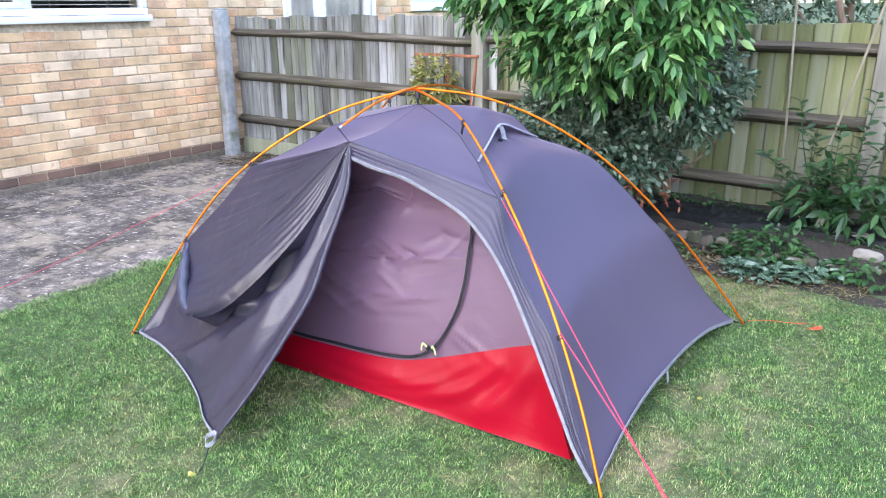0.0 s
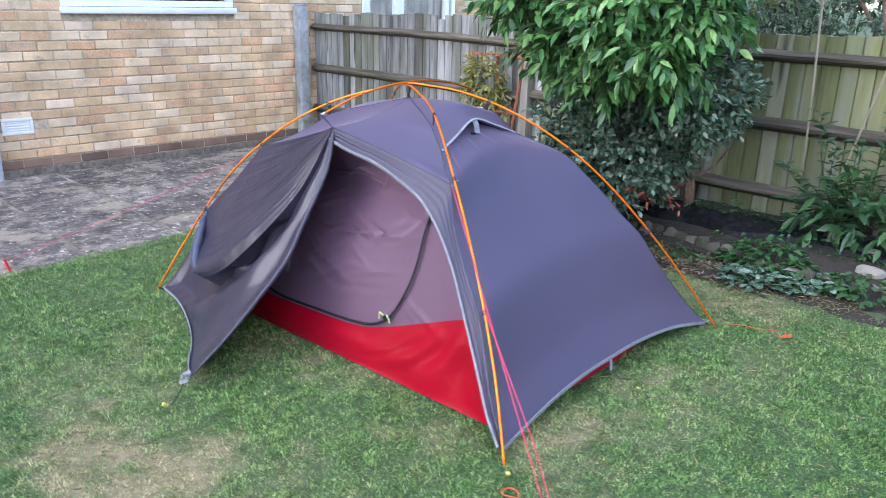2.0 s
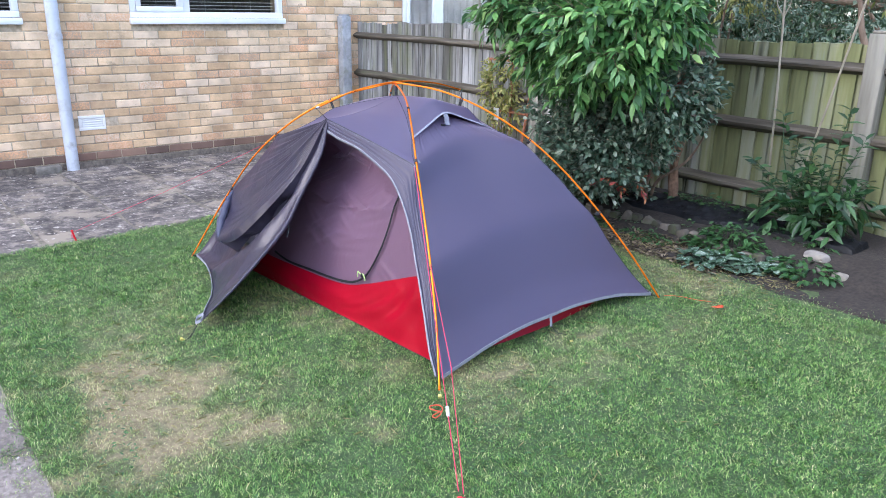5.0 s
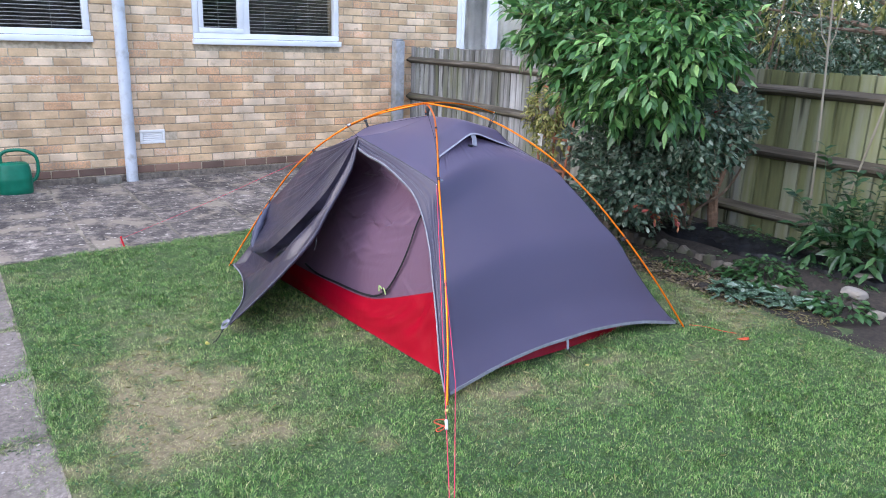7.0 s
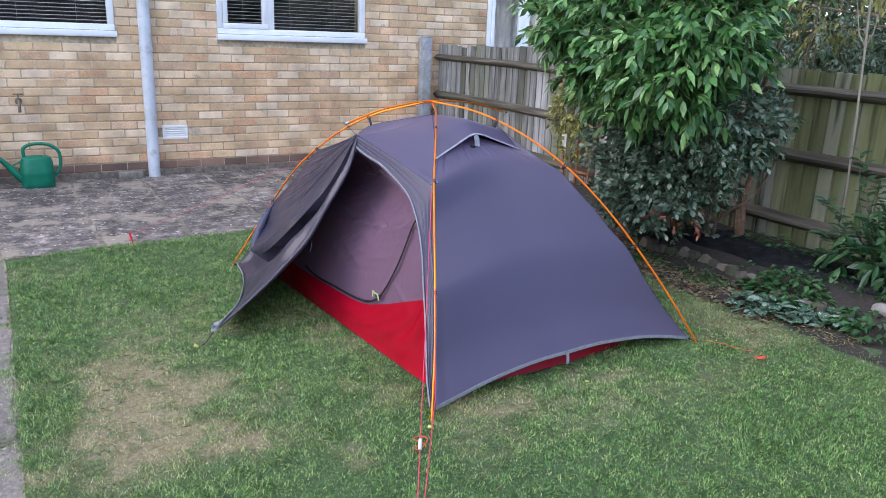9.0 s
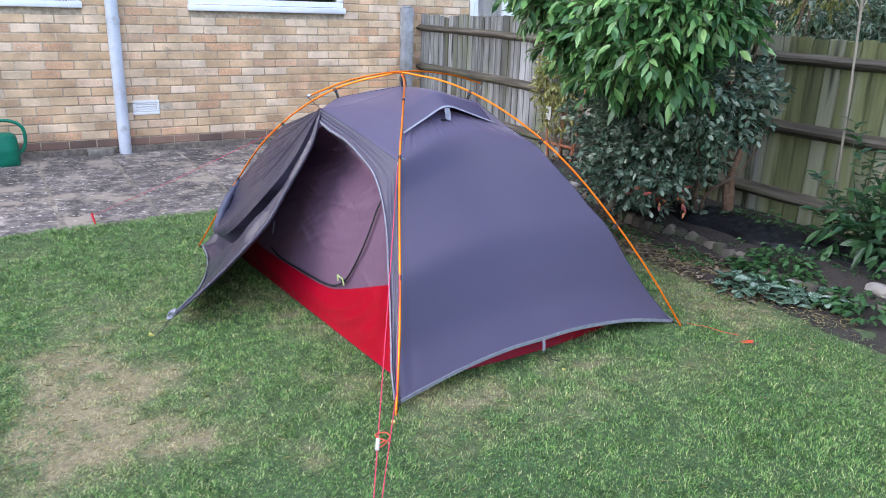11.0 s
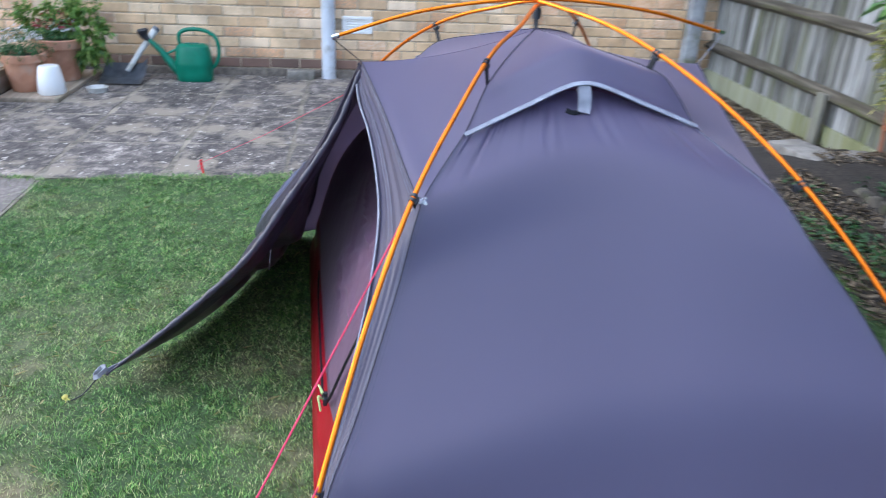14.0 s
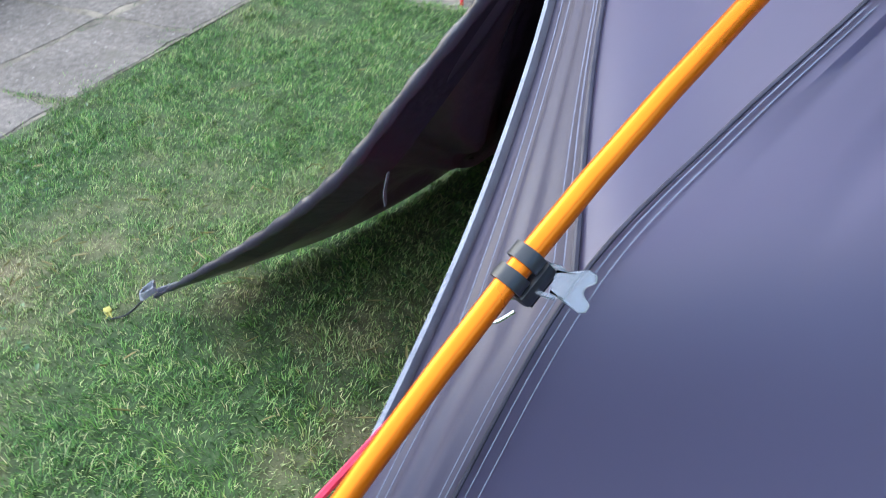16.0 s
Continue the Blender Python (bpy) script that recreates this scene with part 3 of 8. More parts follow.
def raw_mesh(name, verts, tris, material, attributes=()):
    """A mesh straight from arrays, for the very many."""
    me = bpy.data.meshes.new(name)
    me.vertices.add(len(verts))
    me.vertices.foreach_set("co", np.ascontiguousarray(verts, dtype=np.float32).ravel())
    me.loops.add(len(tris) * 3)
    me.loops.foreach_set("vertex_index", np.ascontiguousarray(tris, dtype=np.int32).ravel())
    me.polygons.add(len(tris))
    me.polygons.foreach_set("loop_start", np.arange(0, len(tris) * 3, 3, dtype=np.int32))
    for key, values in attributes:
        at = me.attributes.new(key, "FLOAT", "POINT")
        at.data.foreach_set("value", np.ascontiguousarray(values, dtype=np.float32))
    me.update(calc_edges=True)
    me.validate()
    me.materials.append(material)
    return me


RNG = np.random.default_rng(7)


def lattice(x, y, scale, seed):
    """Smooth value noise of arrays, 0..1."""
    r = np.random.default_rng(seed).random((128, 128))
    x, y = np.asarray(x) * scale + 500.0, np.asarray(y) * scale + 500.0
    i, j = np.floor(x).astype(int), np.floor(y).astype(int)
    fx, fy = x - i, y - j
    fx, fy = fx * fx * (3 - 2 * fx), fy * fy * (3 - 2 * fy)
    i0, j0, i1, j1 = i % 128, j % 128, (i + 1) % 128, (j + 1) % 128
    return (r[i0, j0] * (1 - fx) + r[i1, j0] * fx) * (1 - fy) + (r[i0, j1] * (1 - fx) + r[i1, j1] * fx) * fy


def smooth(a, b, x):
    t = np.clip((x - a) / (b - a), 0, 1)
    return t * t * (3 - 2 * t)


def lift(x, y):
    """The height of the ground: flat by the house, rising gently to the flower bed."""
    x, y = np.asarray(x, float), np.asarray(y, float)
    z = 0.035 * np.clip(y - 1.0, 0, 3.6) * smooth(-4.6, -3.2, x)
    z = z + 0.05 * smooth(4.25, 4.5, y) * smooth(-4.0, -3.4, x) * (1 - smooth(6, 7, y))
    return z + 0.012 * (lattice(x, y, 1.6, 3) - 0.5) * smooth(-3.8, -3.4, x)


def dryness(x, y):
    """Where the lawn is parched: 0 green, 1 straw."""
    d = 0.30 * lattice(x, y, 1.3, 11) + 0.40 * lattice(x, y, 3.7, 12) + 0.30 * lattice(x, y, 11.0, 13)
    d = smooth(0.46, 0.74, d) * 0.56
    for cx, cy, r, a in ((-1.25, 1.02, 0.28, 1.15), (-0.98, 0.92, 0.20, 1.15), (-1.58, 1.00, 0.22, 0.75), (-0.95, 1.35, 0.28, 0.30),
                         (-0.55, 2.36, 0.12, 0.3), (-1.35, 3.98, 0.30, 0.15), (-0.6, 3.8, 0.3, 0.12), (-0.3, 2.6, 0.4, 0.08)):
        w = np.exp(-((x - cx) ** 2 + (y - cy) ** 2) / (r * r)) * (0.2 + 1.5 * lattice(x, y, 9.0, 14))
        d = d + 1.0 * a * w
    d = d * (1 - 0.75 * smooth(-2.3, -2.9, x) * smooth(0.9, 1.1, y))
    d = d * (1 - 0.8 * np.exp(-((x + 1.35) ** 2 / 0.10 + (y - 0.72) ** 2 / 0.02)))
    d = d * (1 - 0.85 * smooth(-0.7, 0.0, x))
    d = d * (1 - 0.55 * smooth(-1.7, -2.1, x))
    d = d + 0.2 * smooth(4.02, 4.14, y) * smooth(-3.0, -2.7, x) * (1 - smooth(-0.5, -0.2, x))
    d = np.where((np.abs(x) < 4.2) & (y > -1) & (y < 6), d, 0.1)
    return np.clip(d * (0.35 + 1.3 * lattice(x, y, 23.0, 15)), 0, 1)


# ---- large structure ----
WALL_X, FENCE_Y = -6.135, 5.15
xs = np.concatenate([[-500, -120, -40, -14, -8], np.linspace(-6.6, 3.0, 241), [5, 9, 20, 60, 160, 500]])
ys = np.concatenate([[-500, -120, -40, -12, -5], np.linspace(-2.0, 6.0, 201), [8, 12, 25, 60, 160, 500]])
gx, gy = np.meshgrid(xs, ys)
paved = ((gx < -3.60) | (gy < 0.60)) & (gy < 5.3) & (gx < 2.6) & (gy > -2.6)
gz = lift(gx, gy) - np.where(paved, 0.05, 0.0)
nx, ny = len(xs), len(ys)
ii = (np.arange(ny - 1)[:, None] * nx + np.arange(nx - 1)[None, :]).ravel()
tris = np.concatenate([np.stack([ii, ii + 1, ii + nx + 1], 1), np.stack([ii, ii + nx + 1, ii + nx], 1)])
ground = new("ground", raw_mesh("ground", np.stack([gx.ravel(), gy.ravel(), gz.ravel()], 1), tris, M_TURF, [("dry", dryness(gx.ravel(), gy.ravel()))]))
ground.data.shade_smooth()
tagged(ground, "lawn ground of a small back garden with dry patches", "ground", kind="structure")

patio = part("patio", box(boxed((-6.14, -3.0, -0.06), (-3.63, 5.12, 0.0)), (-3.63, -3.0, -0.06), (2.6, 0.60, 0.0)), M_JOINT, smooth=False)
tagged(patio, "old worn concrete slab patio with mossy joints along the house", "patio", kind="structure")

soil = bmesh.new()
sx, sy = 60, 22
gs = [[None] * (sx + 1) for _ in range(sy + 1)]
for j in range(sy + 1):
    for i in range(sx + 1):
        x, y = -4.1 + 5.2 * i / sx, 3.94 + 1.24 * j / sy
        y0 = y + (0.06 * math.sin(x * 3.1) if j == 0 else 0)
        z = float(lift(x, y0)) + (0.008 + 0.034 * float(smooth(4.22, 4.36, y)) + 0.018 * noise.noise((x * 5, y * 5, 0.3)) if 0 < j < sy and 0 < i < sx else -0.02)
        gs[j][i] = soil.verts.new((x, y0, z))
for j in range(sy):
    for i in range(sx):
        soil.faces.new((gs[j][i], gs[j][i + 1], gs[j + 1][i + 1], gs[j + 1][i]))
tagged(part("flower_bed", soil, M_SOIL), "narrow bed of dark soil along the garden fence", "flower bed", kind="structure")


def wall_with_holes(name, y0, y1, z0, z1, holes, thick, label):
    """The house wall's core, mortar-faced, with openings (ya, yb, za, zb) going right through it."""
    bm = bmesh.new()
    cuts = sorted({y0, y1, *[h[0] for h in holes], *[h[1] for h in holes]})
    for a, b in zip(cuts, cuts[1:]):
        inside = [h for h in holes if h[0] <= a and b <= h[1]]
        z = z0
        for h in sorted(inside, key=lambda q: q[2]):
            if h[2] > z:
                box(bm, (WALL_X - thick, a, z), (WALL_X - 0.007, b, h[2]))
            z = h[3]
        if z < z1:
            box(bm, (WALL_X - thick, a, z), (WALL_X - 0.007, b, z1))
    bmesh.ops.remove_doubles(bm, verts=bm.verts, dist=1e-5)
    return tagged(part(name, bm, M_MORTAR, smooth=False), label, "wall", kind="structure")


# added out of view: blocks low eastern sky from the end wall's reflections
tagged(part("wall_east", boxed((5.4, -6.0, -0.3), (5.5, 8.5, 2.5)), M_FENCE, smooth=False), "plain weathered timber boundary closing the garden", "wall", kind="structure")
# openings in the house wall: (y from, y to, z from, z to)
OPENINGS = [(0.12, 1.68, 1.32, 2.42), (2.62, 4.21, 1.32, 2.42), (5.80, 7.26, 0.12, 2.20), (7.94, 9.50, 1.36, 2.42)]
wall_west = wall_with_holes("wall_west", -6.0, 12.0, 0.0, 4.9, OPENINGS, 0.28, "long house wall of buff yellow bricks with pale mortar")
tagged(part("trim", box(bmesh.new(), (WALL_X - 0.02, -6.0, -0.06), (WALL_X + 0.016, 5.75, 0.060), 0.010), M_PLINTH), "rough cement plinth along the foot of the brick wall", "plinth", kind="structure")
# plain room shells behind the glass, painted dark so the rooms look unlit
tagged(part("wall_room", boxed((-9.3, -6.0, -0.05), (-9.2, 12.0, 4.9)), M_ROOM_DIMMED, smooth=False), "dim inner wall of the rooms behind the windows", "wall", kind="structure")
tagged(part("ceiling", boxed((-9.2, -6.0, 4.8), (WALL_X - 0.28, 12.0, 4.9)), M_ROOM_DIMMED, smooth=False), "plain dim ceiling of the rooms behind the windows", "ceiling", kind="structure")
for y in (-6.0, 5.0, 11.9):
    tagged(part("wall_room_side", boxed((-9.2, y, -0.05), (WALL_X - 0.28, y + 0.1, 4.8)), M_ROOM_DIMMED, smooth=False), "plain dim cross wall inside the house", "wall", kind="structure")


def window(name, y0, y1, z0, z1, mullions, blind, label, sill=True, curtain=False):
    """A white casement window set in the wall: frame, sill, sashes, panes, blind."""
    w = tagged(thing(name, Matrix.Translation((WALL_X, (y0 + y1) / 2, z0)), label, "window"), kind="structure")
    X = WALL_X
    f = 0.055
    bm = bmesh.new()
    zb = z0 + (0.055 if sill else 0.0)
    for lo, hi in (((y0, zb), (y1, zb + f)), ((y0, z1 - f), (y1, z1)), ((y0, zb + f), (y0 + f, z1 - f)), ((y1 - f, zb + f), (y1, z1 - f))):
        box(bm, (X - 0.075, lo[0], lo[1]), (X + 0.004, hi[0], hi[1]), 0.006)
    part("window_frame", bm, M_UPVC, w)
    if sill:
        part("window_sill", boxed((X - 0.06, y0 - 0.012, z0 - 0.004), (X + 0.05, y1 + 0.012, z0 + 0.052), 0.008), M_UPVC, w)
    edges = [y0 + f, *mullions, y1 - f]
    for i in range(0, len(edges), 2):
        a, b = edges[i], edges[i + 1]
        if i == 0 and len(edges) > 2:
            s = bmesh.new()
            g = 0.05
            for lo, hi in (((a + 0.003, zb + f), (b, zb + f + g)), ((a + 0.003, z1 - f - g), (b, z1 - f)), ((a + 0.003, zb + f + g), (a + g, z1 - f - g)), ((b - g, zb + f + g), (b, z1 - f - g))):
                box(s, (X - 0.05, lo[0], lo[1]), (X + 0.012, hi[0], hi[1]), 0.006)
            part("sash", s, M_UPVC, w)
        pane = part("pane", boxed((X - 0.045, a - 0.004, zb + f - 0.004), (X - 0.039, b + 0.004, z1 - f + 0.004)), M_GLASS, w, smooth=False)
        pane.visible_shadow = False
    for a, b in zip(mullions[0::2], mullions[1::2]):
        part("mullion", boxed((X - 0.075, a, zb + f), (X + 0.003, b, z1 - f), 0.006), M_UPVC, w)
    if blind:
        b = thing("window_blind", Matrix.Translation((X - 0.16, (y0 + y1) / 2, z0)), "pale slatted blind, half closed, hanging behind the glass", "blind")
        z = zb + 0.05
        slat = None
        while z < z1 - 0.05:
            if slat is None:
                s = bmesh.new()
                box(s, (-0.014, y0 + 0.04 - (y0 + y1) / 2, -0.0012), (0.014, y1 - 0.04 - (y0 + y1) / 2, 0.0012), 0, Matrix.Rotation(radians(7), 4, "Y"))
                slat = to_mesh("slat", s, M_BLIND, False)
            o = new("slat", slat)
            o.parent = b
            o.location = (0, 0, z - z0)
            z += 0.034
        for yy in (y0 + 0.3, (y0 + y1) / 2, y1 - 0.3):
            part("ladder_cord", tubed([(X - 0.143, yy, zb), (X - 0.143, yy, z1 - 0.05)], 0.0015, 5), M_BLIND, b)
    if curtain:
        c = bmesh.new()
        n = 90
        rows = [[c.verts.new((X - 0.2 + 0.012 * math.sin(i * 0.9), y0 + 0.02 + (y1 - y0 - 0.04) * i / n, z)) for i in range(n + 1)] for z in (z0 + 0.02, z1 - 0.02)]
        for i in range(n):
            c.faces.new((rows[0][i], rows[0][i + 1], rows[1][i + 1], rows[1][i]))
        bmesh.ops.solidify(c, geom=c.faces[:], thickness=0.002)
        tagged(part("net_curtain", c, M_CURTAIN), "white net curtain hanging in folds behind the glass", "curtain")
    return w


window("window_1", 2.62, 4.21, 1.32, 2.42, [3.13, 3.20], True, "white plastic casement window with a slatted blind")
window("window_2", 0.12, 1.68, 1.32, 2.42, [0.62, 0.69], True, "white plastic casement window beside the drainpipe")
window("window_3", 5.80, 7.26, 0.12, 2.20, [6.32, 6.42, 7.10, 7.16], False, "white glazed patio door of the neighbouring house", sill=False, curtain=True)
window("window_4", 7.94, 9.50, 1.36, 2.42, [8.70, 8.78], False, "white window of the neighbouring house over the fence", curtain=True)

# ---- the tent ----
tent = thing("tent", Matrix.Translation((-1.73, 2.62, 0.05)), "grey-violet nylon dome tent with orange poles and an open door", "tent")
APEX = Vector((-1.790, 2.610, 1.118))
FEET = {"F": Vector((-0.594, 1.972, 0.037)), "R": Vector((-0.604, 3.446, 0.082)), "L": Vector((-2.839, 1.819, 0.035)), "B": Vector((-2.93, 3.30, 0.05))}


NODES = (0.0, 0.13, 0.26, 0.39, 0.52, 0.65, 0.78, 0.9, 1.0)
BEND = {"F": [(-1.625, 2.538, 1.092), (-1.466, 2.450, 1.059), (-1.313, 2.363, 0.974), (-1.155, 2.270, 0.857), (-0.998, 2.188, 0.699), (-0.842, 2.111, 0.494), (-0.704, 2.040, 0.261)],
        "R": [(-1.634, 2.710, 1.110), (-1.481, 2.814, 1.062), (-1.332, 2.926, 0.978), (-1.183, 3.041, 0.859), (-1.033, 3.153, 0.700), (-0.881, 3.264, 0.502), (-0.733, 3.366, 0.286)],
        "L": [(-1.923, 2.510, 1.090), (-2.061, 2.411, 1.038), (-2.206, 2.316, 0.956), (-2.356, 2.223, 0.841), (-2.506, 2.126, 0.688), (-2.645, 2.031, 0.483), (-2.758, 1.926, 0.254)]}
BEND["B"] = [tuple(APEX.lerp(FEET["B"], s))[:2] + (APEX.z - (APEX.z - FEET["B"].z) * s ** 2.1,) for s in NODES[1:-1]]


def bent(k, s):
    """The pole's leg towards foot k as a smooth curve through its bends."""
    p = [APEX, *[Vector(q) for q in BEND[k]], FEET[k]]
    i = 0
    while i < len(p) - 2 and s > NODES[i + 1]:
        i += 1

    def slope(j):
        a, b = max(j - 1, 0), min(j + 1, len(p) - 1)
        return (p[b] - p[a]) / (NODES[b] - NODES[a]) if j else Vector(((p[1] - p[0]).x, (p[1] - p[0]).y, 0)) / NODES[1]
    h = NODES[i + 1] - NODES[i]
    t = (s - NODES[i]) / h
    t2, t3 = t * t, t * t * t
    return p[i] * (2 * t3 - 3 * t2 + 1) + slope(i) * (h * (t3 - 2 * t2 + t)) + p[i + 1] * (-2 * t3 + 3 * t2) + slope(i + 1) * (h * (t3 - t2))


def pole_point(k, s, drop=0.0):
    """A point of the pole's leg towards foot k: s is 0 at the crown and 1 at the foot; drop lowers and draws it inwards."""
    t = bent(k, min(s + 0.02, 1.0)) - bent(k, max(s - 0.02, 0.0))
    level = Vector((-t.y, t.x, 0)).normalized()
    n = t.cross(level)
    return bent(k, s) - (n if n.z > 0 else -n).normalized() * drop


S_TOP = {"F": 0.290, "R": 0.258, "L": 0.290, "B": 0.28}      # the clips along a leg
S_A = {"F": 0.524, "R": 0.510, "L": 0.545, "B": 0.545}
S_B = {"F": 0.795, "R": 0.772, "L": 0.79, "B": 0.79}
CROWN = Vector((-1.785, 2.610, 1.062))
CORNER = {"F": Vector((-0.632, 2.010, 0.061)), "R": Vector((-0.655, 3.435, 0.090)), "L": Vector((-2.800, 1.838, 0.045)), "B": Vector((-2.87, 3.25, 0.07))}


SEAM = {"F": [(-1.625, 2.525, 1.034), (-1.464, 2.443, 0.991), (-1.402, 2.411, 0.952), (-1.342, 2.382, 0.918), (-1.264, 2.327, 0.865), (-1.185, 2.284, 0.822), (-1.122, 2.244, 0.694), (-1.037, 2.201, 0.591), (-0.946, 2.160, 0.508), (-0.867, 2.120, 0.439), (-0.800, 2.084, 0.326), (-0.722, 2.041, 0.186)],
        "R": [(-1.630, 2.715, 1.044), (-1.474, 2.823, 1.019), (-1.433, 2.854, 0.980), (-1.386, 2.881, 0.930), (-1.268, 2.923, 0.895), (-1.175, 2.980, 0.850), (-1.098, 3.029, 0.772), (-1.037, 3.099, 0.682), (-0.979, 3.158, 0.592), (-0.913, 3.224, 0.501), (-0.832, 3.296, 0.345), (-0.752, 3.375, 0.202)]}


def fly_edge(k):
    """The flysheet's seam under a pole leg, from the crown to the corner."""
    if k in SEAM:
        return spline([CROWN, *SEAM[k], CORNER[k]])
    return spline([CROWN] + [pole_point(k, s, d) for s, d in ((0.13, 0.065), (S_TOP[k], 0.050), (0.375, 0.062), (0.47, 0.050), (S_A[k], 0.021), (0.61, 0.034), (0.68, 0.046), (0.74, 0.036), (S_B[k], 0.022), (0.85, 0.036), (0.92, 0.046))] + [CORNER[k]])


EDGE = {k: fly_edge(k) for k in FEET}


def edge_at(k, target):
    """How far along the seam the point nearest to target lies."""
    return min((i / 400 for i in range(401)), key=lambda s: (EDGE[k](s) - target).length)


ANCHOR = {k: Vector(SEAM[k][5]) if k in SEAM else pole_point(k, S_A[k], 0.021) for k in FEET}
E_A = {k: edge_at(k, ANCHOR[k]) for k in FEET}
E_B = {k: edge_at(k, pole_point(k, S_B[k], 0.022)) for k in FEET}
E_H = {k: edge_at(k, Vector(SEAM[k][3]) if k in SEAM else pole_point(k, 0.378, 0.060)) for k in FEET}

# poles: two that cross at the crown, and a short ridge strut over them
for a, b, over in (("F", "B", 0.0), ("L", "R", 0.010)):
    pts = [pole_point(a, 1 - i / 40) for i in range(40)] + [pole_point(b, i / 40) for i in range(41)]
    pts = [p + Vector((0, 0, over * math.exp(-((p - APEX).length / 0.08) ** 2))) for p in pts]
    pole = part("pole", tubed(pts, 0.0048, 10), M_POLE, tent)
    for s in (0.30, 0.60, 0.90, 0.42, 0.75):
        leg = a if s in (0.30, 0.60, 0.90) else b
        c = [pole_point(leg, s - 0.006), pole_point(leg, s + 0.006)]
        part("ferrule", tubed(c, 0.0052, 10), M_POLE, pole)
RIDGE = spline([(-1.752, 2.106, 1.033), (-1.768, 2.33, 1.100), (-1.790, 2.610, 1.133), (-1.835, 2.90, 1.110), (-1.885, 3.151, 1.052)])
ridge = part("ridge_strut", tubed(curve_pts(RIDGE, 30), 0.0045, 10), M_POLE, tent)
for s0, s1 in ((0.0, 0.018), (0.982, 1.0)):
    part("end_cap", tubed([RIDGE(s0), RIDGE(s1)], 0.0062, 10), M_STEEL, ridge)
part("hub", lathe(bmesh.new(), [(0.0, -0.03), (0.010, -0.028), (0.012, -0.012), (0.009, 0.0), (0.0, 0.004)], 12, APEX - Vector((0, 0, 0.004))), M_BLACKPLASTIC, tent)

part("hub_strap", ribbon([APEX - Vector((0, 0, 0.012)), APEX - Vector((0, 0, 0.035)), CROWN], 0.012, (0.5, 0.8, 0), 0.002), M_ZIP, tent)
DT = {"front": Vector((-1.772, 2.178, 0.972)), "back": Vector((-1.845, 3.075, 0.975))}
for key, s in (("front", 0.0), ("back", 1.0)):
    part("ridge_cord", tubed([RIDGE(s), DT[key]], 0.0014, 6), M_ZIP if key == "front" else M_TAPE, tent)


def straight(a, b, sag=0.0):
    a, b = Vector(a), Vector(b)
    return lambda s: a.lerp(b, s) - Vector((0, 0, sag * 4 * s * (1 - s)))


def along(k, s0, s1):
    return lambda s: EDGE[k](s0 + (s1 - s0) * s)


